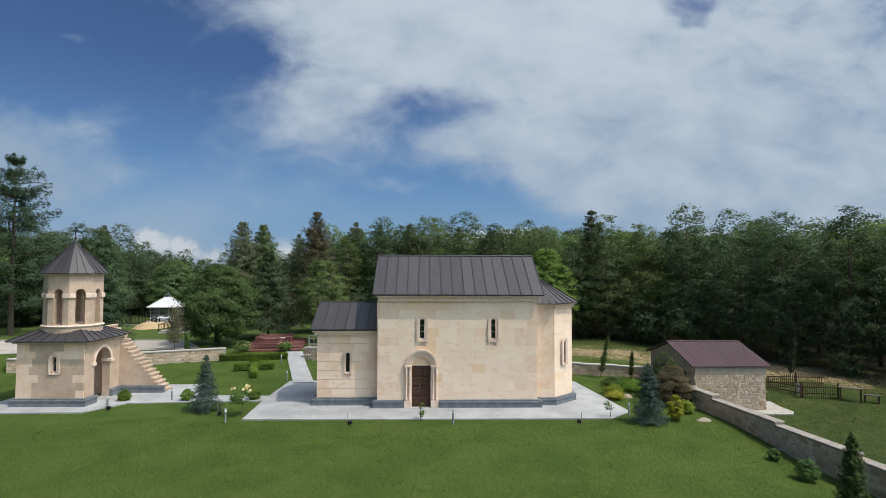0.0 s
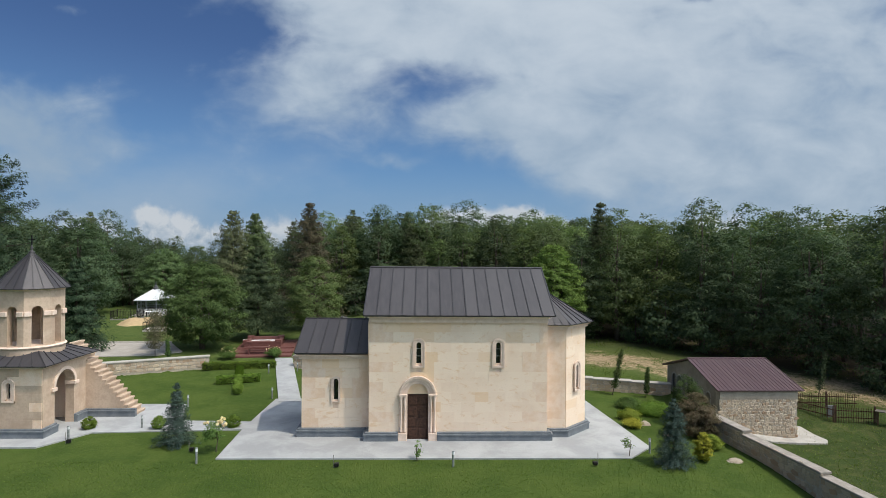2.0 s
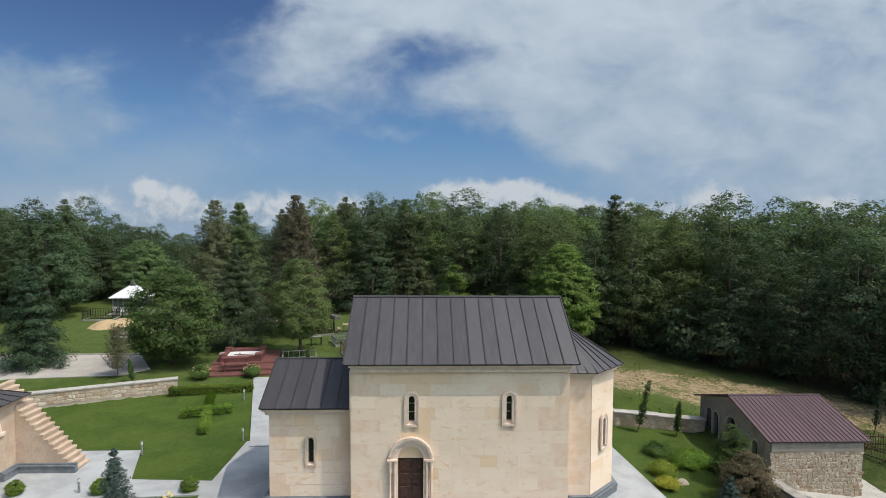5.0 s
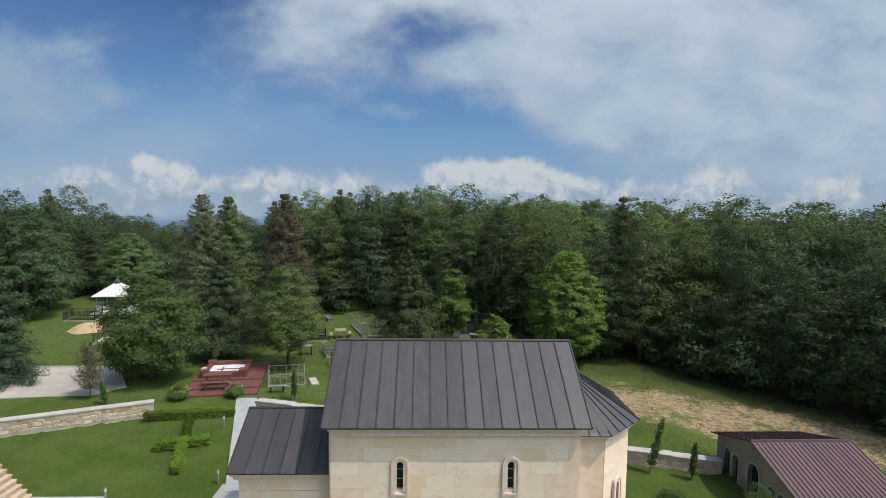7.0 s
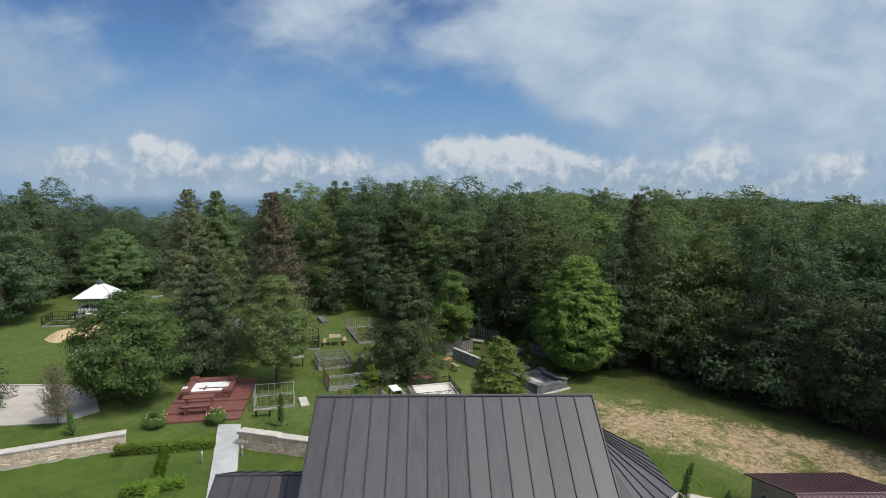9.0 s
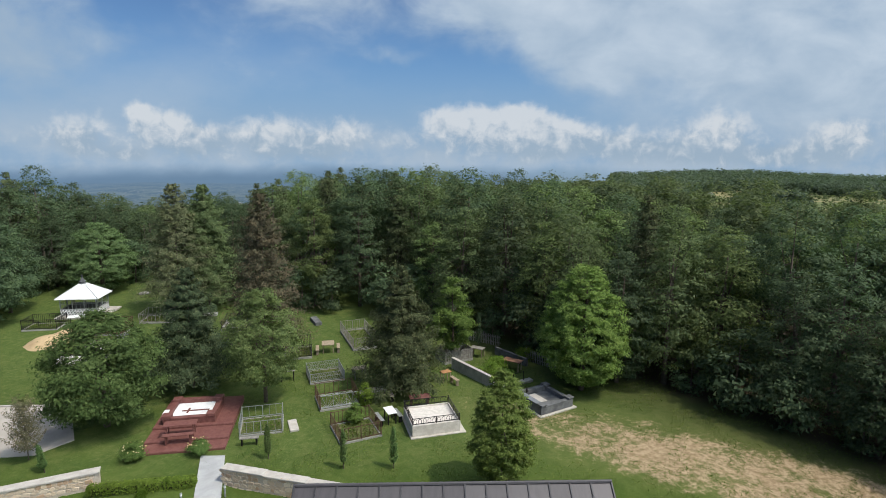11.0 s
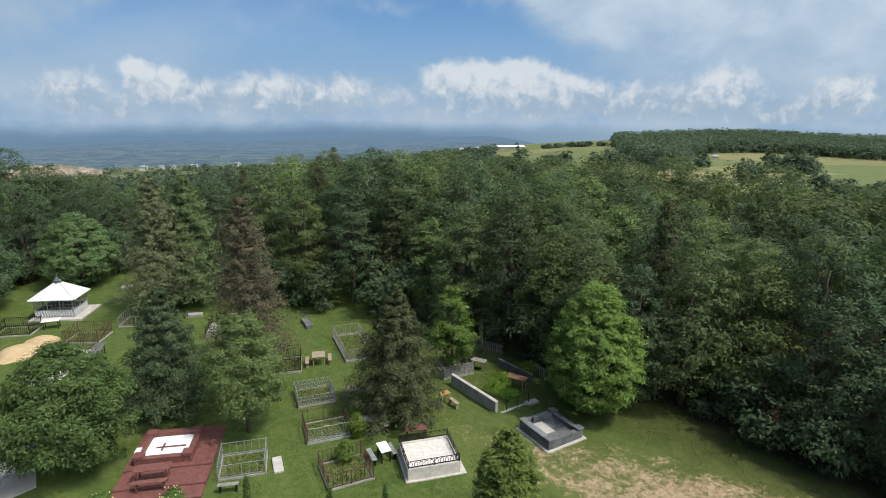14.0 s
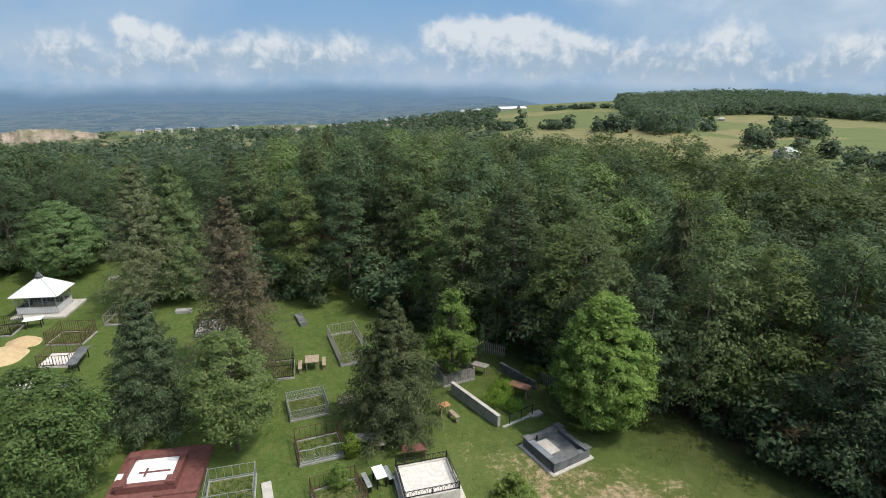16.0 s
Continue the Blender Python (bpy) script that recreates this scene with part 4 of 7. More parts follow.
    part("belfry_floor", lathe([(R, 0), (R, 0.1)], 8, (cx, cy, 3.85), turn=math.pi / 8), M_TRIM, tw)
    for i in range(8):
        a = math.pi / 4 * i + math.pi / 8 * 0
        mid = Vector((cx + R * math.cos(a), cy + R * math.sin(a)))
        u = Vector((-math.sin(a), math.cos(a)))
        mf = frame_at((mid.x, mid.y, 0), u)
        part("belfry_wall", arch_wall(w, 3.92, 6.5, 0.215, 3.96, 5.52, 0.30, mf), M_TOWER, tw)
        for s in (-1, 1):
            part("band", box(s * (w / 4 + 0.108) - (w / 4 - 0.108), s * (w / 4 + 0.108) + (w / 4 - 0.108), -0.08, 0.05, 5.28, 5.50, m=mf, bevel=0.015), M_TRIM, tw)
    part("cornice", lathe([(R + 0.10, 0), (R + 0.20, 0.12)], 8, (cx, cy, 6.42), turn=math.pi / 8), M_TRIM, tw)
    Rr = (R + 0.22) / math.cos(math.pi / 8)
    for i in range(8):
        a, b = math.pi / 4 * i + math.pi / 8, math.pi / 4 * (i + 1) + math.pi / 8
        seam_roof(tw, [(cx + Rr * math.cos(a), cy + Rr * math.sin(a), 6.52), (cx + Rr * math.cos(b), cy + Rr * math.sin(b), 6.52),
                       (cx + 0.05 * math.cos(b), cy + 0.05 * math.sin(b), 8.15), (cx + 0.05 * math.cos(a), cy + 0.05 * math.sin(a), 8.15)], 3, M_ROOF, 0.05, "cap_roof", "eight-sided pointed grey metal roof" if i == 0 else "", 0.025)
    part("finial", lathe([(0.12, 0), (0.13, 0.08), (0.06, 0.14), (0.03, 0.20), (0.075, 0.28), (0.03, 0.36), (0.02, 0.42)], 12, (cx, cy, 8.08)), M_ROOF, tw, smooth=True)
    part("cross", box(cx + 0.0 - 0.02, cx + 0.02, cy - 0.02, cy + 0.02, 8.45, 8.95), M_IRON, tw)
    part("cross_arm", box(cx - 0.15, cx + 0.15, cy - 0.018, cy + 0.018, 8.72, 8.77), M_IRON, tw)
    # outer stair
    n, xs, xe, zt = 18, -18.5, -15.25, 3.68
    run, rise, y0, y1 = (xe - xs) / n, zt / n, 28.46, 29.45
    pts = [(xs, 0.0), (xe - 0.03, 0.0)]
    for i in range(n):
        pts += [(xe - 0.03 - i * run, (i + 1) * rise - 0.055), (xe - 0.03 - (i + 1) * run, (i + 1) * rise - 0.055)]
    part("stair_wall", prism(pts, -y1, -y0, m=XZ), M_TOWER, tw, "limestone stair flank")
    for i in range(n):
        xb = xe - i * run
        part("step", box(xb - run - 0.008, xb + 0.008, y0 - 0.006, y1 + 0.006, (i + 1) * rise - 0.09, (i + 1) * rise, bevel=0.008), M_TOWER, tw)


build_tower()


# ---- rubble walls and the hut ----
def rubble_face(parent, m, w, z0, z1, seed, size=0.24, deep=0.05, holes=(), fade=None):
    """Uneven stones set in a mortar face; each stone a piece of its own."""
    rng = random.Random(seed)
    meshes = []
    for i in range(14):
        a = rng.uniform(0.7, 1.7) * size
        b = rng.uniform(0.65, 1.05) * size
        key = ("stone", i, size)
        if key not in block_cache:
            bm = bmesh.new()
            n = rng.choice((4, 4, 5, 5, 6))
            out = [(a / 2 * math.cos(2 * math.pi * k / n + 0.75) * rng.uniform(1.0, 1.35), b / 2 * math.sin(2 * math.pi * k / n + 0.75) * rng.uniform(1.0, 1.35)) for k in range(n)]
            back = [bm.verts.new((x, 0, z)) for x, z in out]
            front = [bm.verts.new((x * rng.uniform(0.84, 0.97), -deep * 0.45 * rng.uniform(0.5, 1.6), z * rng.uniform(0.84, 0.97))) for x, z in out]
            bm.faces.new(front)
            for k in range(n):
                bm.faces.new((back[k], back[(k + 1) % n], front[(k + 1) % n], front[k]))
            block_cache[key] = (mesh_of("stone", bm, M_RUBBLE), a, b)
        meshes.append(block_cache[key])
    z, count = z0, 0
    while z < z1 - size * 0.3:
        x = rng.uniform(-0.1, 0.1)
        while x < w:
            me, a, b = rng.choice(meshes)
            if x + a > w + 0.08:
                break
            cxx, czz = x + a / 2, z + size * 0.42 + rng.uniform(-0.025, 0.025)
            if not any(h[0] < cxx < h[1] and h[2] < czz < h[3] for h in holes):
                ob = new("stone", me)
                ob.parent = parent
                ob.matrix_basis = m @ Matrix.Translation((cxx, 0, czz)) @ Matrix.Rotation(rng.uniform(-0.25, 0.25), 4, "Y") @ Matrix.Diagonal((1, 1, min(1.15, size * 0.92 / b), 1))
                count += 1
            x += a * 1.02
        z += size * 0.86
    return count


def garden_wall(name, a, b, z0, tops, label, seed, thick=0.42, size=0.24, cuts=None, coping=None):
    """A straight rubble wall from a to b in the plan, in steps with a concrete coping; its stones face the right of the run."""
    a, b = Vector(a), Vector(b)
    th = thing(name, (*(a + b) / 2, 0), label, "wall", kind="structure")
    L = (b - a).length
    m = frame_at((a.x, a.y, 0), b - a)
    cuts = cuts or [i / len(tops) for i in range(len(tops) + 1)]
    for i, top in enumerate(tops):
        u0, u1 = L * cuts[i], L * cuts[i + 1]
        base = part("wall_body", box(u0, u1, 0.0, thick, z0 - 0.9, top - 0.09, m=m), M_MORTAR, th, "rubble stone wall")
        part("coping", box(u0 - 0.02, u1 + 0.04, -0.06, thick + 0.06, top - 0.09, top, m=m, bevel=0.012), coping or M_COPING, th, "concrete coping")
        rubble_face(base, m @ Matrix.Translation((u0, 0, 0)), u1 - u0, z0, top - 0.12, seed + i, size)
    return th


garden_wall("wall_left", (-27.5, wall_y(-27.5)), (-15.6, wall_y(-15.6)), 0.30, [1.06], "low rubble stone retaining wall with pale coping", 31, 0.4, 0.25)
garden_wall("wall_back", (-9.9, wall_y(-9.9)), (13.395, wall_y(13.395)), 0.0, [1.10 - 0.04 * i for i in range(11)], "long low rubble stone retaining wall with pale coping", 33, 0.4, 0.25)
garden_wall("wall_right", (12.08, 26.9), (14.4, 7.0), -0.5, [0.90, 0.73, 0.60, 0.46], "stepped rubble stone boundary wall with concrete coping", 36, 0.34, 0.24, [0.0, 0.178, 0.378, 0.556, 1.0], M_WALLTOP)


def build_hut():
    x0, x1, yf, yb, zg = 13.6, 17.48, 27.27, 33.2, -0.85
    ym, ze, zr = 30.3, 1.62, 2.56
    hut = thing("stone_hut", ((x0 + x1) / 2, ym, zg), "small rubble stone hut with brown-red sheet-metal roof", "hut")
    front = part("wall", box(x0, x1, yf, yf + 0.4, zg, ze), M_MORTAR, hut, "rubble stone wall with a smooth concrete band on top")
    rubble_face(front, frame_at((x0, yf, 0), (1, 0)), x1 - x0, zg, 1.14, 41, 0.165, 0.035)
    part("band", box(x0 - 0.01, x1 + 0.01, yf - 0.03, yf + 0.05, 1.14, ze), M_RENDER, hut, "grey concrete ring beam")
    part("wall", box(x1 - 0.4, x1, yf + 0.4, yb, zg, ze), M_MORTAR, hut)
    part("wall", box(x0 + 0.3, x1 - 0.4, yb - 0.4, yb, zg, ze), M_MORTAR, hut)
    # plastered gable towards the lawn, five arched openings
    W = yb - yf - 0.4
    bm = bmesh.new()
    mg = frame_at((x0, yb, 0), (0, -1))
    cs = [(0.95, 0.22, 0.1, 1.12), (1.6, 0.22, 0.1, 1.12), (2.95, 0.38, -0.6, 1.16), (4.2, 0.2, 0.2, 1.0), (4.82, 0.2, 0.2, 1.0)]
    cuts = [0.0, 1.275, 2.2, 3.7, 4.51, W]
    for (c, hw, zs0, zsp), a, b in zip(cs, cuts, cuts[1:]):
        arch_wall(b - a, zg, ze, hw, zs0, zsp, 0.35, mg @ Matrix.Translation(((a + b) / 2, 0, 0)), bm, cx=c - (a + b) / 2)
    part("gable_wall", bm, M_RENDER, hut, "grey rendered gable wall with arched windows")
    Yz = Matrix(((0, 0, 1, 0), (1, 0, 0, 0), (0, 1, 0, 0), (0, 0, 0, 1)))
    part("gable", prism([(yf, ze), (yb, ze), (ym, zr - 0.08)], x0, x0 + 0.35, m=Yz), M_RENDER, hut)
    part("gable", prism([(yf, ze), (yb, ze), (ym, zr - 0.08)], x1 - 0.35, x1, m=Yz), M_RENDER, hut)
    for c, hw, zs0, zsp in cs:
        mw = mg @ Matrix.Translation((c, 0, 0))
        win = part("window", arch_ring(hw, 0.07, zs0, zsp, -0.03, 0.05, mw), M_COPING, hut, "arched window with pale surround and dark glass")
        part("pane", prism(arch_line(hw, zs0, zsp), -0.2, -0.17, m=mw @ XZ), M_GLASSY, win)
        part("bar", box(-0.015, 0.015, 0.13, 0.16, zs0, zsp + hw, m=mw), M_IRON, win)
    seam_roof(hut, [(x0 - 0.18, yf - 0.12, ze - 0.02), (x1 + 0.28, yf - 0.12, ze - 0.02), (x1 + 0.28, ym, zr), (x0 - 0.18, ym, zr)], 22, M_REDROOF, 0.05, "roof", "brown-red ribbed metal roof", 0.03)
    seam_roof(hut, [(x1 + 0.28, yb + 0.3, ze - 0.02), (x0 - 0.18, yb + 0.3, ze - 0.02), (x0 - 0.18, ym, zr), (x1 + 0.28, ym, zr)], 22, M_REDROOF, 0.05, "roof", "", 0.03)
    part("ridge_cap", rod((x0 - 0.2, ym, zr + 0.01), (x1 + 0.282, ym, zr + 0.01), 0.05), M_REDROOF, hut)
    apron = prism([(x0 + 0.9, yf - 0.42), (x0 + 2.4, yf - 0.36), (x0 + 3.6, yf - 0.5), (x1 + 1.1, yf - 0.62), (x1 + 1.35, yf - 0.3), (x1 + 1.1, yf + 0.35), (x1 + 0.95, yf + 1.15), (x1 - 0.05, yf + 1.7), (x1 - 0.05, yf + 0.05), (x0 + 0.9, yf + 0.05)], -0.25, 0.07)
    for v in apron.verts:
        v.co.z += ground_z(v.co.x, v.co.y)
    part("apron", apron, M_COPING, hut, "broken concrete apron")


build_hut()


# ---- vegetation ----
def leaf_mesh(name, centres, normals, size, mat, rng, aspect=0.6, droop=0.25, loose=0.38, corners=3, ways=None):
    """Many small leaf sprays (three or four corners each) as one mesh, built with arrays."""
    n = len(centres)
    c, nv = np.asarray(centres, float), np.asarray(normals, float)
    nv = nv + rng.normal(0, loose, (n, 3))
    nv /= np.linalg.norm(nv, axis=1, keepdims=True) + 1e-9
    t = rng.normal(0, 1, (n, 3)) if ways is None else np.asarray(ways, float) + rng.normal(0, 0.38, (n, 3))
    t -= (t * nv).sum(1, keepdims=True) * nv
    t /= np.linalg.norm(t, axis=1, keepdims=True) + 1e-9
    b = np.cross(nv, t)
    s = size * rng.uniform(0.55, 1.35, (n, 1))
    tip, tail = c + t * s - nv * s * droop, c - t * s * 0.8
    l, r = c + b * s * aspect + nv * s * 0.12, c - b * s * aspect + nv * s * 0.12
    q = corners
    v = np.stack([tail, r, tip, l] if q == 4 else [r - t * s * 0.6, tip, l - t * s * 0.6], 1).reshape(-1, 3)
    me = bpy.data.meshes.new(name)
    me.vertices.add(q * n), me.loops.add(q * n), me.polygons.add(n)
    me.vertices.foreach_set("co", v.astype(np.float32).ravel())
    me.loops.foreach_set("vertex_index", np.arange(q * n, dtype=np.int32))
    me.polygons.foreach_set("loop_start", np.arange(0, q * n, q, dtype=np.int32))
    me.update(calc_edges=True)
    me.materials.append(mat)
    return me


def crown_points(rng, n, radius, z0, z1, lobes=34, shape=1.0, lumpy=0.30):
    """Leaf places and directions of a broad-leaved crown: lobes set on an egg, each a shell of leaves, open between."""
    h = z1 - z0
    a = rng.uniform(0, 2 * np.pi, lobes)
    u = rng.uniform(0.02, 0.97, lobes)
    prof = np.sin(np.pi * np.clip(u, 0, 1) ** (0.75 * shape)) ** 0.7 + 0.04
    rr = radius * prof * rng.uniform(0.30, 0.90, lobes) ** 0.6
    cen = np.stack([rr * np.cos(a), rr * np.sin(a), z0 + h * u], 1)
    lr = radius * lumpy * rng.uniform(0.7, 1.35, lobes) * (0.55 + 0.45 * prof)
    pick = rng.choice(lobes, n, p=lr ** 2 / (lr ** 2).sum())
    d = rng.normal(0, 1, (n, 3))
    d[:, 2] = d[:, 2] * 0.75 + 0.25
    d /= np.linalg.norm(d, axis=1, keepdims=True)
    r = lr[pick] * np.abs(rng.normal(0.82, 0.34, n))
    p = cen[pick] + d * r[:, None] * np.array([1.25, 1.25, 0.7])
    out = p - np.array([0, 0, z0 + h * 0.45])
    out /= np.linalg.norm(out, axis=1, keepdims=True) + 1e-9
    return p, d * 0.5 + out * 0.7 + np.array([0, 0, 0.75]), cen, d * 0.6 + out * 0.5 + np.array([0, 0, 0.45])


def trunk_mesh(name, rng, height, r, tips, mat=None):
    bm = bmesh.new()
    p, q = Vector((0, 0, -0.3)), Vector((rng.uniform(-0.1, 0.1), rng.uniform(-0.1, 0.1), height * 0.35))
    rod(p, q, r * 1.25, r * 0.85, 8, bm)
    top = Vector((rng.uniform(-0.2, 0.2), rng.uniform(-0.2, 0.2), height * 0.8))
    rod(q, top, r * 0.85, r * 0.25, 7, bm)
    for c in tips:
        f = rng.uniform(0.15, 0.75)
        start = q.lerp(top, f)
        mid = start.lerp(Vector(c), 0.5) + Vector((0, 0, -0.1))
        rod(start, mid, r * 0.35 * (1 - f * 0.5), r * 0.2, 5, bm)
        rod(mid, Vector(c), r * 0.2, r * 0.06, 5, bm)
    return mesh_of(name, bm, mat or M_BARK, True)


def conifer_points(rng, n, radius, z0, z1, tiers=20, droop=0.25, sparse=0.0, power=0.85):
    """Sprays along drooping branches in uneven whorls."""
    P, N, B, W = [], [], [], []
    per = max(4, n // (tiers * 8))
    for i in range(tiers):
        f = (i + rng.uniform(0, 0.7)) / tiers
        z = z0 + (z1 - z0) * f
        reach = radius * (1 - f) ** power * rng.uniform(0.82, 1.12) + radius * 0.03
        k = int(rng.integers(9, 13)) if f < 0.85 else 7
        a0 = rng.uniform(0, 6.28)
        for j in range(k):
            if rng.random() < sparse:
                continue
            a = a0 + 6.283 * j / k + rng.normal(0, 0.18)
            L = reach * rng.uniform(0.75, 1.15)
            B.append((a, z, L))
            m = max(3, int(per * (0.35 + L / radius)))
            s = rng.uniform(0.12, 1.0, m) ** 0.8
            w = rng.normal(0, 0.22, m) * L * (1.2 - s)
            x, y = s * L, w
            P.append(np.stack([x * np.cos(a) - y * np.sin(a), x * np.sin(a) + y * np.cos(a), z + L * ((0.12 + 0.55 * f * f) * s - droop * s ** 2) + rng.normal(0, 0.05, m) * L + rng.uniform(-0.28, 0.28, m) * (z1 - z0) / tiers], 1))
            N.append(np.stack([0.55 * np.cos(a) + 0 * s, 0.55 * np.sin(a) + 0 * s, 0.8 + 0 * s], 1))
            fan = a + np.sign(w) * rng.uniform(0.1, 0.9, m)
            W.append(np.stack([np.cos(fan), np.sin(fan), 0.25 - 2 * droop * s], 1))
    return np.concatenate(P), np.concatenate(N), B, np.concatenate(W)


def conifer_trunk(name, height, r, branches, droop):
    bm = rod((0, 0, -0.3), (0, 0, height), r, r * 0.08, 8)
    for a, z, L in branches[::2]:
        d = Vector((math.cos(a), math.sin(a), 0))
        rod(Vector((0, 0, z)), d * L * 0.5 + Vector((0, 0, z + L * (0.06 - droop * 0.25))), r * 0.22, r * 0.1, 4, bm)
        rod(d * L * 0.5 + Vector((0, 0, z + L * (0.06 - droop * 0.25))), d * L * 0.95 + Vector((0, 0, z + L * (0.12 - droop * 0.9))), r * 0.1, r * 0.03, 4, bm)
    return mesh_of(name, bm, M_BARK)


def grow(name, at, trunk, crown, label, category="tree", group="", rz=0.0, scale=1.0):
    t = thing(name, at, label, category, group, rz=rz)
    t.scale = (scale, scale, scale)
    part("trunk", trunk, None, t, local=True)
    part("crown", crown, None, t, local=True)
    return t


def broad_kind(seed, height, radius, z0, leaves, size, mat, lobes=34, shape=1.0, tr=0.16, lumpy=0.3):
    rng = np.random.default_rng(seed)
    p, nn, cen, ways = crown_points(rng, leaves, radius, z0, height, lobes, shape, lumpy)
    crown = leaf_mesh("crown", p, nn, size * 1.12, mat, rng, 0.46, loose=0.5, ways=ways)
    return trunk_mesh("trunk", rng, height, tr, cen[:10]), crown


def conifer_kind(seed, height, radius, z0, leaves, size, mat, tiers=20, droop=0.25, sparse=0.0, tr=0.14, power=0.85, aspect=0.35):
    rng = np.random.default_rng(seed)
    p, nn, br, ways = conifer_points(rng, leaves, radius, z0, height, tiers, droop, sparse, power)
    return conifer_trunk("trunk", height, tr, br, droop), leaf_mesh("crown", p, nn, size * 1.3, mat, rng, aspect * 0.7, ways=ways)


def on_ground(x, y, dz=0.0):
    return (x, y, ground_z(x, y) + dz)


# single trees of the churchyard and cemetery
L_LARCH = leaf_material("grey green needles", (0.050, 0.068, 0.030), (0.092, 0.112, 0.048), (0.165, 0.180, 0.085), 0.25)
L_SPRUCE = leaf_material("spruce needles", (0.034, 0.052, 0.026), (0.066, 0.092, 0.043), (0.128, 0.150, 0.074), 0.2)
L_BIRCH = leaf_material("birch leaves", (0.074, 0.106, 0.042), (0.122, 0.160, 0.068), (0.195, 0.23, 0.10), 0.34)
L_LIMETREE = leaf_material("lime tree leaves", (0.105, 0.158, 0.036), (0.17, 0.238, 0.058), (0.26, 0.33, 0.095), 0.42)
L_HORN = leaf_material("hornbeam leaves", (0.095, 0.15, 0.062), (0.155, 0.225, 0.09), (0.21, 0.285, 0.12), 0.38)
# distance haze is put into these greens: paler and bluer
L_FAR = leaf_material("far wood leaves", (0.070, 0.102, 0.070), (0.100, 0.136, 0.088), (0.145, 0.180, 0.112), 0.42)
L_MAPLE = leaf_material("maple leaves", (0.05, 0.085, 0.025), (0.085, 0.135, 0.04), (0.15, 0.205, 0.07), 0.3)
L_SERE = leaf_material("sere needles", (0.068, 0.082, 0.038), (0.118, 0.125, 0.062), (0.195, 0.18, 0.10), 0.22)
grow("lime_tree", on_ground(10.3, 49.0), *broad_kind(1, 8.7, 2.95, 0.5, 50000, 0.085, L_LIMETREE, 1100, 1.0, 0.16, 0.082), "light green broad-leaved tree on the edge of the wood")
grow("larch_tree", on_ground(-1.65, 49.2), *conifer_kind(2, 8.4, 3.5, 0.8, 40000, 0.085, L_LARCH, 20, 0.10, 0.0, 0.15, 0.9, 0.45), "tall grey-green conifer among the graves")
grow("ash_tree", on_ground(-10.15, 47.5), *broad_kind(3, 7.5, 2.45, 1.3, 21000, 0.085, L_FRESH, 210, 0.9, 0.11, 0.14), "slender light green tree beside the graves")
grow("maple_tree", on_ground(-18.2, 44.3), *broad_kind(4, 6.8, 3.3, 0.5, 34000, 0.09, L_MAPLE, 260, 0.95, 0.17, 0.13), "broad green tree beside the car park")
grow("spruce_tree", on_ground(-15.55, 49.8), *conifer_kind(5, 8.2, 3.4, 0.9, 36000, 0.085, L_SPRUCE, 19, 0.10, 0.0, 0.13, 0.9, 0.45), "dark green spruce behind the red terrace")
grow("dying_pine", on_ground(-12.25, 55.6), *conifer_kind(6, 12.5, 3.9, 0.9, 24000, 0.10, L_DEAD, 36, 0.06, 0.10, 0.16, 0.75, 0.40), "tall half-dead pine with brown needles")
grow("dying_pine", on_ground(-23.6, 67.0), *conifer_kind(7, 12.2, 4.0, 1.5, 22000, 0.11, L_SERE, 32, 0.05, 0.08, 0.16, 0.7, 0.40), "tall sparse browning pine")
grow("birch_tree", on_ground(-21.6, 69.0), *conifer_kind(17, 12.0, 3.9, 1.0, 26000, 0.105, L_BIRCH, 34, 0.15, 0.0, 0.14, 0.7, 0.5), "tall pale green tree beside the browning pine")
grow("hornbeam_tree", on_ground(-35.0, 74.2), *broad_kind(8, 7.8, 3.5, 0.4, 34000, 0.105, L_HORN, 520, 0.95, 0.2, 0.10), "dense rounded dark green tree behind the pavilion")
grow("young_tree", on_ground(3.45, 38.1), *broad_kind(9, 6.0, 1.55, 0.3, 26000, 0.07, L_LIMETREE, 420, 1.0, 0.06, 0.11), "dense egg-shaped young light green tree")
grow("cherry_tree", on_ground(2.0, 55.0), *broad_kind(10, 6.6, 1.7, 1.0, 10000, 0.10, L_BRIGHT, 70, 0.75, 0.09, 0.2), "slim light green tree beside the wooden grave fence")
grow("tall_pine", on_ground(-40.4, 51.9), *conifer_kind(11, 16.8, 5.2, 2.6, 22000, 0.15, L_CONIFER, 15, -0.02, 0.34, 0.28, 0.5), "tall dark pine with open branches")
grow("dark_spruce", on_ground(-27.2, 43.3), *conifer_kind(18, 6.9, 2.4, 0.3, 20000, 0.10, L_CONIFER, 24, 0.14, 0.05, 0.14, 0.75), "dark green spruce beyond the car park")
# these three take the darkened leaves too, in place of shade
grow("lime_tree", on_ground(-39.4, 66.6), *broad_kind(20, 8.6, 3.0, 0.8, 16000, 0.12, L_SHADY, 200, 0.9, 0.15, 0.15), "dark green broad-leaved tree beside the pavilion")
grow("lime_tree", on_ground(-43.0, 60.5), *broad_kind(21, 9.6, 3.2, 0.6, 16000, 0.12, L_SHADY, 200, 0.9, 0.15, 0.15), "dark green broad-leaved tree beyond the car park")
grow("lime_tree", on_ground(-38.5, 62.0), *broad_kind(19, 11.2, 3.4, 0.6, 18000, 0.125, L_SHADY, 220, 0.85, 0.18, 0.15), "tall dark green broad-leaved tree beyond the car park")


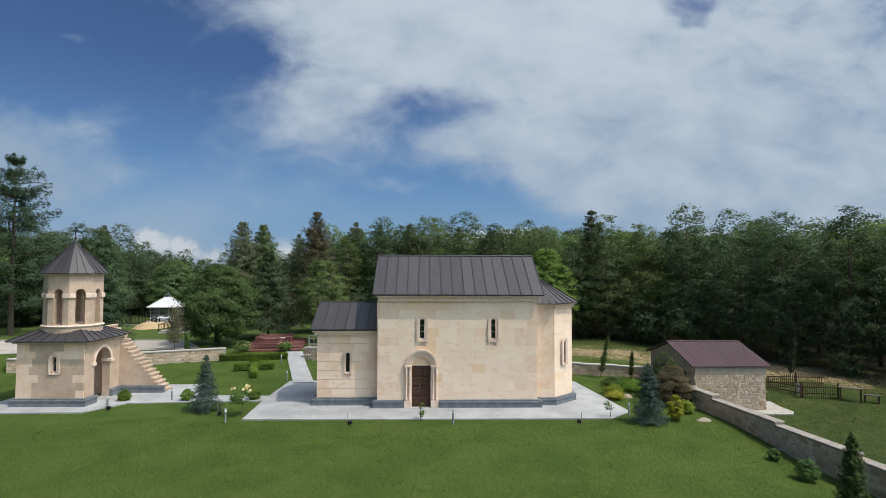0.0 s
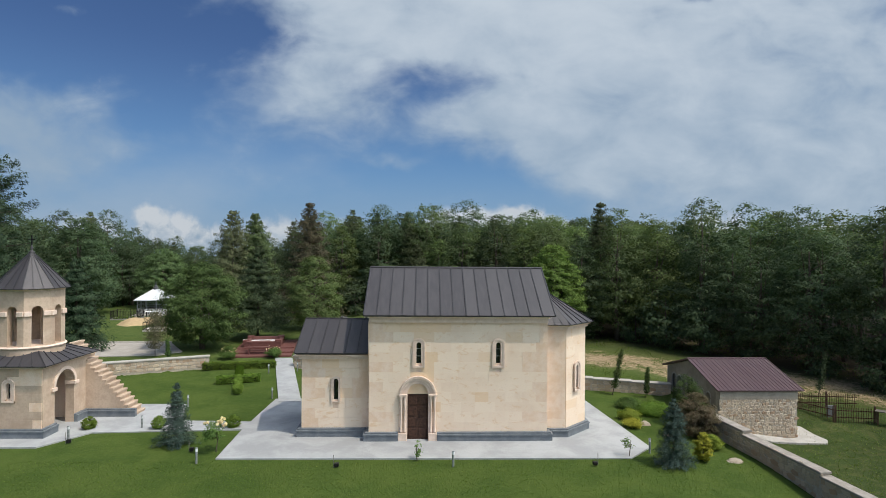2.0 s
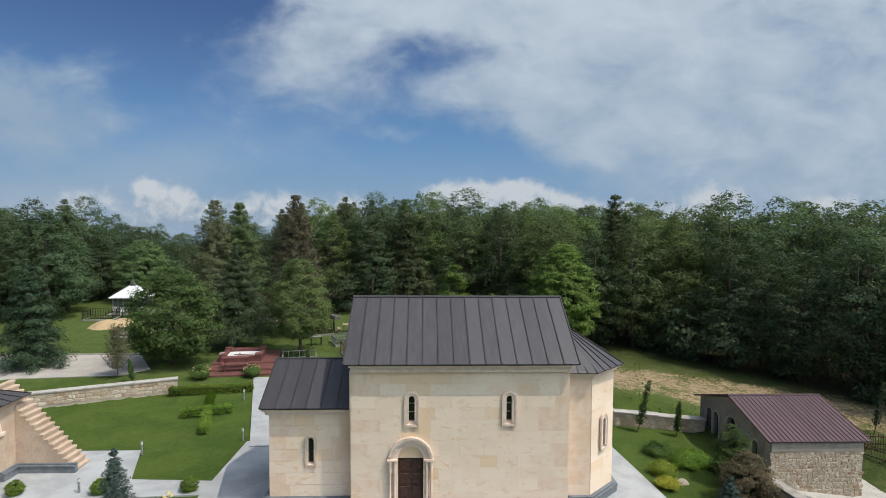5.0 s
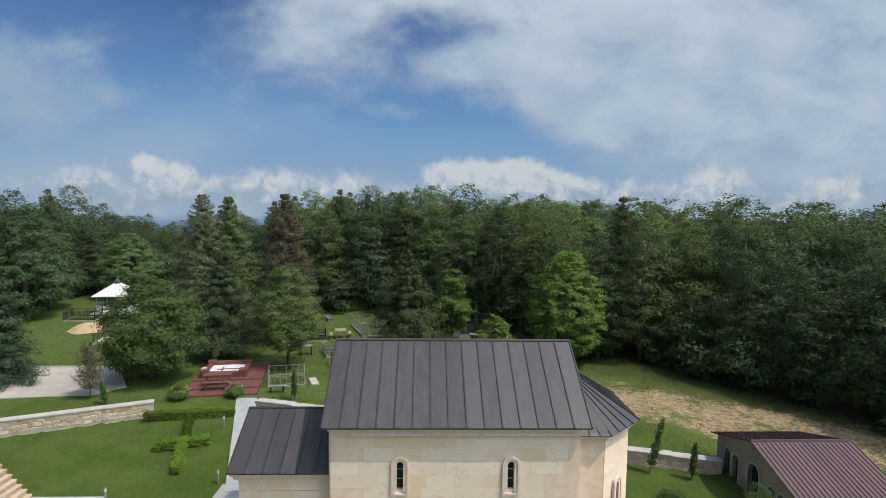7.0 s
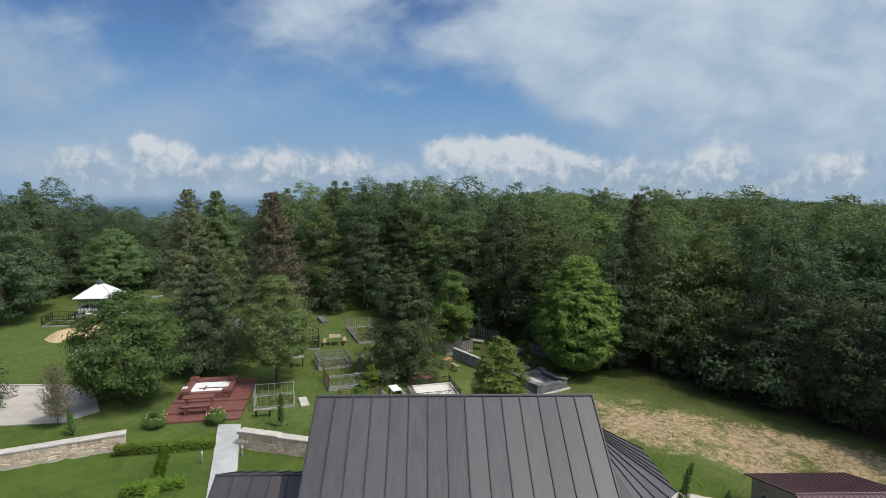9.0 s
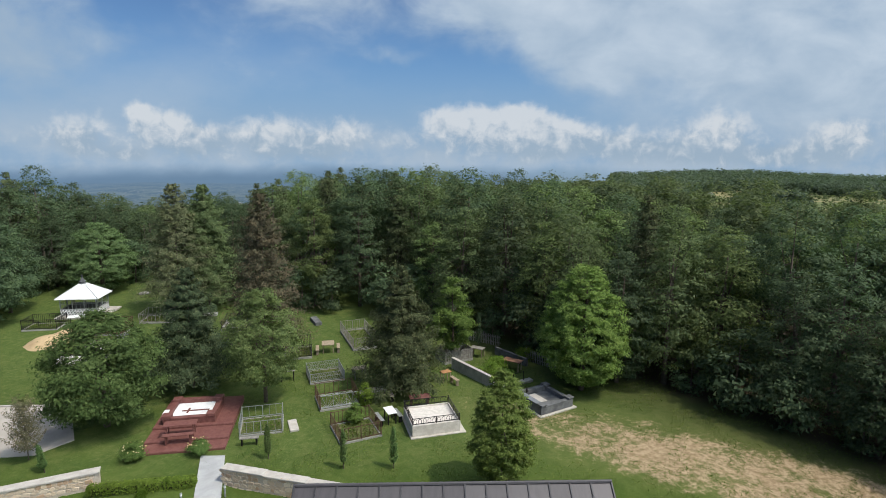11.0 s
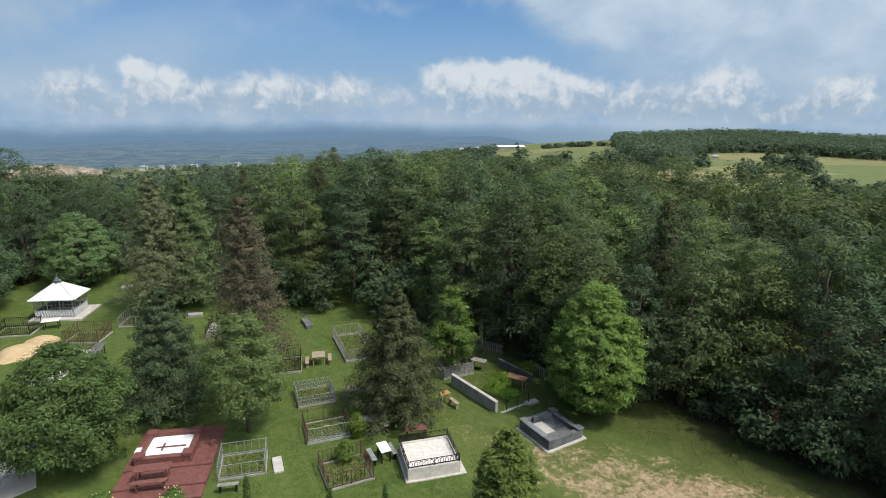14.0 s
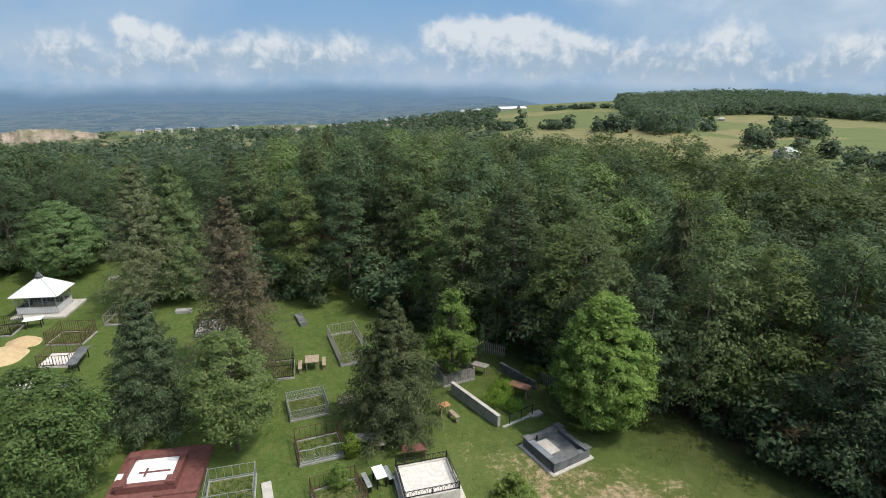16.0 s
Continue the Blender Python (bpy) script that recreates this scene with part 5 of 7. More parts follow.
# blue spruces and garden conifers
blue = conifer_kind(12, 2.65, 0.84, 0.03, 16000, 0.036, L_BLUE, 22, 0.06, 0.0, 0.05, 0.85, 0.3)
grow("blue_spruce", on_ground(-11.5, 24.5), *blue, "young blue spruce on the lawn", "spruce", "blue spruces")
blue2 = conifer_kind(13, 2.6, 0.82, 0.02, 17000, 0.036, L_BLUE, 20, 0.06, 0.0, 0.05, 0.68, 0.3)
grow("blue_spruce", on_ground(8.85, 21.9), *blue2, "bushy blue spruce beside the boundary wall", "spruce", "blue spruces", rz=50)


def bush(name, x, y, r, h, mat, label, seed, leaves=1600, size=0.05, category="bush", group="", z0=0.02, lobes=26, lumpy=0.34):
    rng = np.random.default_rng(seed)
    leaves, size, lobes = leaves * 3, size * 0.62, lobes * 2
    p, nn, cen, _ = crown_points(rng, leaves, r, z0, h, lobes, 1.05, lumpy * 0.8)
    return grow(name, on_ground(x, y), trunk_mesh("trunk", rng, h, 0.025, cen[:6]), leaf_mesh("crown", p, nn, size, mat, rng), label, category, group)


for i, (x, y) in enumerate(((-16.35, 26.5), (-13.2, 26.55), (-9.85, 26.7))):
    bush("box_bush", x, y, 0.34, 0.62, L_HEDGE, "clipped round green box bush on the lawn's edge", 40 + i, 2400, 0.036, group="clipped bushes", lobes=120, lumpy=0.16)
bush("golden_juniper", 10.25, 22.3, 0.34, 1.2, L_YELLOW, "golden yellow garden conifer", 50, 3500, 0.042, lobes=60, lumpy=0.24)
bush("lime_shrub", 11.3, 23.6, 0.38, 0.6, L_LIME, "low lime-green shrub by the wall", 51, 2200, 0.05)
bush("smoke_bush", 11.4, 25.2, 0.95, 2.0, L_OLIVE, "large reddish olive shrub before the stone hut", 52, 6500, 0.06, lobes=90, lumpy=0.22)
bush("thuja", 11.75, 26.9, 0.75, 2.5, L_MAPLE, "upright green thuja shrub before the stone hut", 53, 4500, 0.055, lobes=60, lumpy=0.25)
bush("golden_shrub", 9.3, 27.8, 0.5, 0.5, L_LIME, "low yellow-green shrub beside the pavement", 54, 2200, 0.06)
bush("amber_shrub", 9.0, 26.6, 0.42, 0.42, L_YELLOW, "low amber shrub beside the pavement", 55, 1800, 0.05)
bush("garden_shrub", 10.9, 28.7, 0.75, 0.55, L_HEDGE, "loose green shrub in the wall's corner", 56, 2800, 0.06)
bush("garden_shrub", 12.0, 28.1, 0.6, 0.48, L_MID, "loose yellow-green shrub in the wall's corner", 57, 2300, 0.06)
bush("garden_shrub", 10.0, 29.9, 0.6, 0.5, L_MID, "loose yellow-green shrub under the wall", 58, 2300, 0.06)
bush("dwarf_juniper", 12.1, 16.3, 0.40, 0.78, L_MAPLE, "small dense dark green juniper by the wall", 59, 2600, 0.034, lobes=70, lumpy=0.2)
bush("dwarf_juniper", 12.05, 18.05, 0.24, 0.45, L_MAPLE, "small dark green juniper by the wall", 60, 1400, 0.034, lobes=50, lumpy=0.2)
cyp = conifer_kind(61, 2.35, 0.48, 0.02, 12000, 0.04, L_MAPLE, 34, -0.6, 0.0, 0.04, 0.72)
grow("thuja_cone", on_ground(11.6, 13.6), *cyp, "narrow cone-shaped dark green thuja by the wall", "thuja")


def hedge(name, x0, x1, y0, y1, h, label, seed, rz=0.0, mat=None, at=None, dens=900):
    rng = np.random.default_rng(seed)
    area = (x1 - x0) * (y1 - y0) + 2 * h * ((x1 - x0) + (y1 - y0))
    n = int(area * dens)
    p = np.stack([rng.uniform(x0, x1, n), rng.uniform(y0, y1, n), rng.uniform(0.02, h, n)], 1)
    side = rng.integers(0, 3, n)
    p[side == 0, 2] = h + rng.normal(0, 0.04, (side == 0).sum())
    k = side == 1
    p[k, 1] = np.where(rng.random(k.sum()) < 0.7, y0, y1) + rng.normal(0, 0.04, k.sum())
    k = side == 2
    p[k, 0] = np.where(rng.random(k.sum()) < 0.5, x0, x1) + rng.normal(0, 0.04, k.sum())
    nn = p - np.array([(x0 + x1) / 2, (y0 + y1) / 2, 0])
    nn[:, 0] *= 0.15
    nn /= np.linalg.norm(nn, axis=1, keepdims=True)
    nn[:, 2] += 0.5
    t = thing(name, at, label, "hedge", rz=rz)
    part("foliage", leaf_mesh("leaves", p, nn, 0.055, mat or L_HEDGE, rng), None, t, local=True)
    part("hedge_core", box(x0 + 0.08, x1 - 0.08, y0 + 0.08, y1 - 0.08, -0.1, h - 0.1), plain("hedge twigs", (0.03, 0.04, 0.012), (0.05, 0.055, 0.02), 20.0), t, local=True)
    return t


hedge("hedge", -2.3, 2.3, -0.2, 0.2, 0.45, "low clipped green hedge before the path", 70, 8.0, at=on_ground(-13.45, 38.6))
ch = hedge("cross_hedge", -0.17, 0.17, -4.0, 2.3, 0.34, "low clipped green hedge planted as a cross", 71, 17.0, at=on_ground(-12.75, 36.35), dens=900)
arm = hedge("cross_arm", -1.2, 1.2, -1.45, -1.0, 0.42, "arm", 72, 0.0, at=(0, 0, 0), dens=900)
for ob in list(arm.children):
    ob.parent = ch
    ob.name = "arm_" + ob.name.split(".")[0]
bpy.data.objects.remove(arm)


def rose_bush(name, x, y, r, h, label, seed, blooms, standard=False, leaves=2600, bloom=0.045):
    rng = np.random.default_rng(seed)
    p, nn, cen, _ = crown_points(rng, leaves, r, h - 2 * r if standard else 0.1, h, 18, 1.0, 0.36)
    t = thing(name, on_ground(x, y), label, "rose")
    part("stem", trunk_mesh("stem", rng, h, 0.02, cen[:8]), None, t, local=True)
    part("crown", leaf_mesh("crown", p, nn, 0.042, L_MID, rng), None, t, local=True)
    for i in range(blooms):
        a, u = rng.uniform(0, 6.28), rng.uniform(0.3, 1.0)
        c = np.array([r * math.cos(a) * math.sqrt(1 - (u - 0.3) ** 2), r * math.sin(a) * 0.9, h - r + r * u + 0.05])
        d = rng.normal(0, 1, (36, 3))
        d /= np.linalg.norm(d, axis=1, keepdims=True)
        part("bloom", leaf_mesh("bloom", c + d * bloom, d, bloom, L_ROSE, rng), None, t, local=True)


rose_bush("standard_rose", -9.55, 23.6, 0.42, 1.35, "standard rose with cream blooms beside the paving", 80, 13, True, 1500)
rose_bush("rose_bush", -15.0, 41.0, 0.55, 0.85, "yellow rose bush at the foot of the red terrace", 81, 16, False, 5200, 0.022)
rose_bush("rose_bush", -11.95, 41.4, 0.5, 0.8, "yellow rose bush at the foot of the red terrace", 82, 16, False, 5200, 0.022)
rose_bush("young_rose", 7.4, 22.75, 0.24, 0.85, "thin young rose at the paving's corner", 83, 0, True, 170)
rose_bush("young_rose", -1.15, 22.6, 0.22, 0.8, "thin young rose before the church door", 84, 0, False, 190)


def sapling(name, x, y, h, r, label, seed, mat=L_MAPLE, leaves=1500, lean=0.0):
    k = conifer_kind(seed, h, r, h * 0.15, leaves, 0.06, mat, 16, -0.9, 0.1, 0.03, 0.35)
    t = grow(name, on_ground(x, y), *k, label, "sapling", "young cypresses")
    t.matrix_basis = pose(*on_ground(x, y), 0, lean, 0)


sapling("young_cypress", 10.05, 32.5, 2.65, 0.24, "thin leaning young cypress before the wall", 90, lean=12)
sapling("young_cypress", 11.8, 31.95, 1.7, 0.2, "thin young cypress before the wall", 91, lean=4)
sapling("young_cypress", -8.2, 40.9, 1.9, 0.2, "thin young cypress behind the wall", 92)
sapling("young_cypress", -4.2, 39.9, 2.1, 0.2, "thin young cypress behind the wall", 93)
sapling("young_cypress", -1.7, 39.9, 2.2, 0.22, "thin young cypress behind the wall", 94)
sapling("young_cypress", 22.27, 32.4, 2.7, 0.2, "thin young cypress behind the hut", 95, L_SPRUCE, lean=8)
sapling("young_cypress", -18.6, 39.6, 1.4, 0.2, "thin young cypress behind the wall", 96, lean=-8)
sapling("young_cypress", 4.2, 57.0, 3.0, 0.3, "thin dark cypress among the graves", 97, L_CONIFER)
sapling("withered_larch", -20.1, 40.7, 3.1, 0.85, "withered brown young larch beside the car park", 98, L_DEAD, 4200)


# ---- the wood ----
EDGE = [(-75, 18), (-60, 34), (-50, 48), (-45, 60), (-41, 76), (-29, 80), (-20, 71), (-10, 66.5), (-3, 65.5), (2, 60.5), (7, 57.5), (12.4, 50.6), (14.5, 47.5), (18.2, 44.4), (22.4, 39.2), (26.1, 32.5), (32, 24), (44, 14), (60, 6)]


def edge_y(x):
    for (xa, ya), (xb, yb) in zip(EDGE, EDGE[1:]):
        if xa <= x <= xb:
            return ya + (yb - ya) * (x - xa) / (xb - xa)
    return 30.0


def build_wood():
    rng = np.random.default_rng(300)
    kinds = []
    for s, (h, r, z0) in enumerate(((12.5, 3.3, 1.0), (13.2, 2.9, 1.6), (11.8, 3.6, 0.8), (12.8, 3.2, 1.4), (11.2, 3.4, 0.5))):
        kinds.append(broad_kind(200 + s, h, r, z0, 10800, 0.12, L_FOREST, 230, (0.85, 0.8, 0.9, 0.8, 0.75)[s], 0.17, 0.15))
    kinds.append(conifer_kind(210, 13.2, 2.9, 1.5, 9000, 0.15, L_LARCH, 34, 0.22, 0.03, 0.16, 0.6))
    inner = []
    for s, (h, r, z0) in enumerate(((12.5, 3.3, 5.2), (13.2, 2.9, 5.8), (11.8, 3.6, 4.8), (12.8, 3.2, 5.4), (11.4, 3.4, 4.8))):
        inner.append(broad_kind(240 + s, h, r, z0, 5000, 0.136, L_FOREST, 150, 0.9, 0.17, 0.17))
    inner.append(conifer_kind(216, 13.2, 2.9, 5.0, 5000, 0.15, L_LARCH, 24, 0.22, 0.03, 0.16, 0.6))
    # undergrowth darkened in colour for the shade at the wood's foot
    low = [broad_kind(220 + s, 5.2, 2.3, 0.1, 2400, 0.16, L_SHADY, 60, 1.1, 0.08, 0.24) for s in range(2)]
    made, spots = {}, []
    for gx in np.arange(-66, 62, 3.9):
        for gy in np.arange(10, 132, 3.9):
            x, y = gx + rng.uniform(-1.5, 1.5), gy + rng.uniform(-1.5, 1.5)
            if y > edge_y(x) and math.hypot(x + 35.5, y - 74) > 6.5 and math.hypot(x + 1, y) < 112 - 24 * smooth(14, 26, math.degrees(math.atan2(x, y))) and abs(x) < 12 + 0.85 * y:
                spots.append((y - edge_y(x), x, y))
    spots.sort()
    near, far = spots[:240], spots[240:]

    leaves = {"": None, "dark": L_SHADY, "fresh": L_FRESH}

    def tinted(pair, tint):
        """The same tree with its leaves recoloured: darkened for shade, or fresher green."""
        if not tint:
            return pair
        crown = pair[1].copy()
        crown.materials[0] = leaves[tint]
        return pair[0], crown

    def put(key, pair, x, y, s, label, category="tree", group="trees of the wood"):
        at = on_ground(x, y, -0.1)
        rz = rng.uniform(0, 360)
        if key not in made:
            made[key] = grow("wood_tree" if category == "tree" else "undergrowth", at, *pair, label, category, group, rz, s)
        else:
            ob = copy_thing(made[key], pose(*at, 0, 0, rz))
            ob.scale = (s, s, s * rng.uniform(0.92, 1.08))

    for d, x, y in near:
        pine = 0.2 if -16 < x < -2 else 0.0 if 4 < x < 16 else 0.06
        k = int(rng.choice(6, p=[(1 - pine) / 5] * 5 + [pine]))
        deep = d > 5.5 + 4 * smooth(10, 16, x)
        s = rng.uniform(0.88, 1.08) * (0.80 + 0.2 * smooth(0, 7, d)) * (1 - 0.24 * smooth(-12, -26, x) * (1 - smooth(-41, -46, x))) * (1 - 0.13 * smooth(14, 26, x)) * (1 - 0.02 * smooth(22, 30, math.degrees(math.atan2(x, y))) * smooth(60, 80, math.hypot(x, y)))
        # shade put in as colour: more darkened crowns towards both sides
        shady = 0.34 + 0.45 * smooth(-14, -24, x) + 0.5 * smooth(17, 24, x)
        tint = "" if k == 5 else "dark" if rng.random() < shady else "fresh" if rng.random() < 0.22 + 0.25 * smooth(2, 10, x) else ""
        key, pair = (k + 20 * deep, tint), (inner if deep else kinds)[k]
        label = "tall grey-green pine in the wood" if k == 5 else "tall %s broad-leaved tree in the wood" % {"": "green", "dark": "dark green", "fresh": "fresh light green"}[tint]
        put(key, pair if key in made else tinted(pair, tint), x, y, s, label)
    for i in range(len(EDGE) - 1):
        (xa, ya), (xb, yb) = EDGE[i], EDGE[i + 1]
        if xb < -50 or xa > 40:
            continue
        n = int(math.hypot(xb - xa, yb - ya) / 2.6)
        for j in range(n):
            t = (j + rng.uniform(0.2, 0.8)) / n
            x, y = xa + (xb - xa) * t + rng.uniform(-0.6, 0.6), ya + (yb - ya) * t + rng.uniform(0.3, 1.6) + 1.8 * smooth(9, 13, xa)
            k = int(rng.integers(0, 2))
            put(10 + k, low[k], x, y, rng.uniform(0.55, 1.15), "dark green undergrowth at the edge of the wood", "shrub", "undergrowth")
    # the rest of the wood, farther in, as one mass
    P, N = [], []
    for d, x, y in far:
        h, r = rng.uniform(11.0, 14.0) * (1 - 0.24 * smooth(-12, -26, x) * (1 - smooth(-41, -46, x))) * (1 - 0.08 * smooth(20, 29, math.degrees(math.atan2(x, y))) * smooth(60, 80, math.hypot(x, y))), rng.uniform(2.9, 3.8)
        p, nn, *_ = crown_points(rng, 1750, r, 5.0, h, 60, 1.1, 0.22)
        P.append(p + np.array([x, y, ground_z(x, y)])), N.append(nn)
    me = leaf_mesh("far_wood", np.concatenate(P), np.concatenate(N), 0.20, L_FOREST, rng)
    tagged(new("far_wood", me), "dense dark green wood behind the cemetery", "wood", kind="stuff")


build_wood()


def build_far_woods():
    """Copses, hedgerows and woods on the land beyond."""
    rng = np.random.default_rng(400)
    P, N, PN, NN = [], [], [], []

    def clump(x, y, r, h, n):
        close = math.hypot(x, y) < 310
        p, nn, *_ = crown_points(rng, int(n * 2.3) if close else n, r, 0.2, h, 24 if close else 10, 1.0, 0.30 if close else 0.42)
        (PN if close else P).append(p + np.array([x, y, ground_z(x, y)])), (NN if close else N).append(nn)

    # the wood's slope down to the fields
    for i in range(900):
        d, az = rng.uniform(112, 235), radians(rng.uniform(-42, 44))
        if (az > radians(7) and d > 150 or az < radians(-11) and d > 205) and (az > 0 or rng.random() < 0.93):
            continue
        clump(d * math.sin(az), d * math.cos(az), rng.uniform(3, 4.5), rng.uniform(7, 12), 120)
    # the wooded hill towards +x, its near edge bent round the meadows
    rim = [(18.2, 545), (18.8, 372), (21.0, 300), (23.3, 315), (24.2, 470), (26.4, 525), (30.6, 575), (34.0, 575), (38.4, 562), (48.0, 540)]
    for i in range(3400):
        az = rng.uniform(18.3, 47)
        foot = float(np.interp(az, [q[0] for q in rim], [q[1] for q in rim])) + rng.normal(0, 5)
        d = foot + (920 - foot) * rng.random() ** 1.35
        clump(d * math.sin(radians(az)), d * math.cos(radians(az)), rng.uniform(3.2, 5.6), rng.uniform(8, 13), 40)
    # copses, hedgerows and single trees in the meadows
    for a0, a1, d0, d1, n, h in ((15.8, 18.6, 312, 330, 18, 8), (11.2, 14.0, 333, 350, 11, 6), (8.9, 9.2, 358, 364, 3, 11), (6.3, 8.2, 348, 362, 10, 7), (28.0, 30.2, 262, 285, 16, 9),
                                 (30.2, 33.9, 332, 376, 36, 9), (31.6, 32.0, 246, 252, 3, 6), (32.8, 33.9, 244, 252, 6, 6), (34.3, 42, 206, 232, 30, 6), (11.5, 18.2, 538, 560, 30, 4),
                                 (23.8, 25.9, 345, 410, 14, 6), (2.5, 7.0, 360, 470, 40, 7), (-9, 5, 470, 760, 230, 8), (-21, -8, 420, 620, 70, 8)):
        for j in range(n):
            az, d = radians(rng.uniform(a0, a1)), rng.uniform(d0, d1)
            clump(d * math.sin(az), d * math.cos(az), rng.uniform(2.2, 3.9), h * rng.uniform(0.7, 1.2), 70)
    # patchy woods towards the valley and round the village
    for i in range(1300):
        az, d = radians(rng.uniform(-43, 7)), 130 + 720 * rng.random() ** 1.3
        x, y = d * math.sin(az), d * math.cos(az)
        if noise.noise((x * 0.009, y * 0.006, 4.0)) < -0.12 + 0.3 * smooth(200, 800, d):
            continue
        clump(x, y, rng.uniform(3.5, 6.5), rng.uniform(5, 10), 60)
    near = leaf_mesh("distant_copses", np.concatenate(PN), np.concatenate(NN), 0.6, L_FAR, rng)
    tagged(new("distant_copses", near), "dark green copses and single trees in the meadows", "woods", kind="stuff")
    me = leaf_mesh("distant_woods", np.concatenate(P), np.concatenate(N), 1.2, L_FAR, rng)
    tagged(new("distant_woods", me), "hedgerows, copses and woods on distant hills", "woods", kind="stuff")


build_far_woods()


def build_grass():
    rng = np.random.default_rng(500)
    n = 60000
    x, y = rng.uniform(-17, 12.4, n), rng.uniform(4, 22.6, n)
    p = np.stack([x, y, np.array([ground_z(a, b) for a, b in zip(x, y)]) + 0.02], 1)
    nn = np.stack([rng.normal(0, 1, n), rng.normal(0, 1, n), np.full(n, 0.5)], 1)
    up = np.stack([rng.normal(0, 0.45, n), rng.normal(0, 0.45, n), np.full(n, 0.9)], 1)
    me = leaf_mesh("grass", p, nn, 0.045, L_GRASS, rng, 0.2, 0.1, ways=up)
    tagged(new("grass", me), "short green grass blades of the lawn", "grass", kind="stuff")


build_grass()


def build_meadow():
    """Taller weedy grass on the unmown ground."""
    rng = np.random.default_rng(510)
    n = 95000
    x, y = rng.uniform(-12, 30, n), rng.uniform(9, 56, n)
    keep = np.array([(a > 13.6 and b < 33) or (b > wall_y(a) + 0.5 and not (0 < (b - 42.6) < 4.4 and -1.4 < a < 2.4) and noise.noise((a * 0.5, b * 0.5, 0)) > -0.05) for a, b in zip(x, y)])
    x, y = x[keep], y[keep]
    p = np.stack([x, y, np.array([ground_z(a, b) for a, b in zip(x, y)]) + 0.06], 1)
    nn = np.stack([rng.normal(0, 1, len(x)), rng.normal(-0.4, 1, len(x)), np.full(len(x), 1.1)], 1)
    up = np.stack([rng.normal(0, 0.5, len(x)), rng.normal(0, 0.5, len(x)), np.full(len(x), 0.9)], 1)
    me = leaf_mesh("meadow_grass", p, nn, 0.085, L_GRASS, rng, 0.16, 0.1, ways=up)
    tagged(new("meadow_grass", me), "tall uneven weedy grass on unmown ground", "grass", kind="stuff")


build_meadow()


# ---- the cemetery ----
def bar_mesh(h, r, mat):
    key = ("bar", round(h, 3), r, mat.name)
    if key not in block_cache:
        block_cache[key] = mesh_of("bar", box(-r, r, -r, r, 0, h), mat)
    return block_cache[key]


def loose(name, me, parent, m):
    ob = new(name, me)
    ob.parent = parent
    ob.matrix_basis = m
    return ob


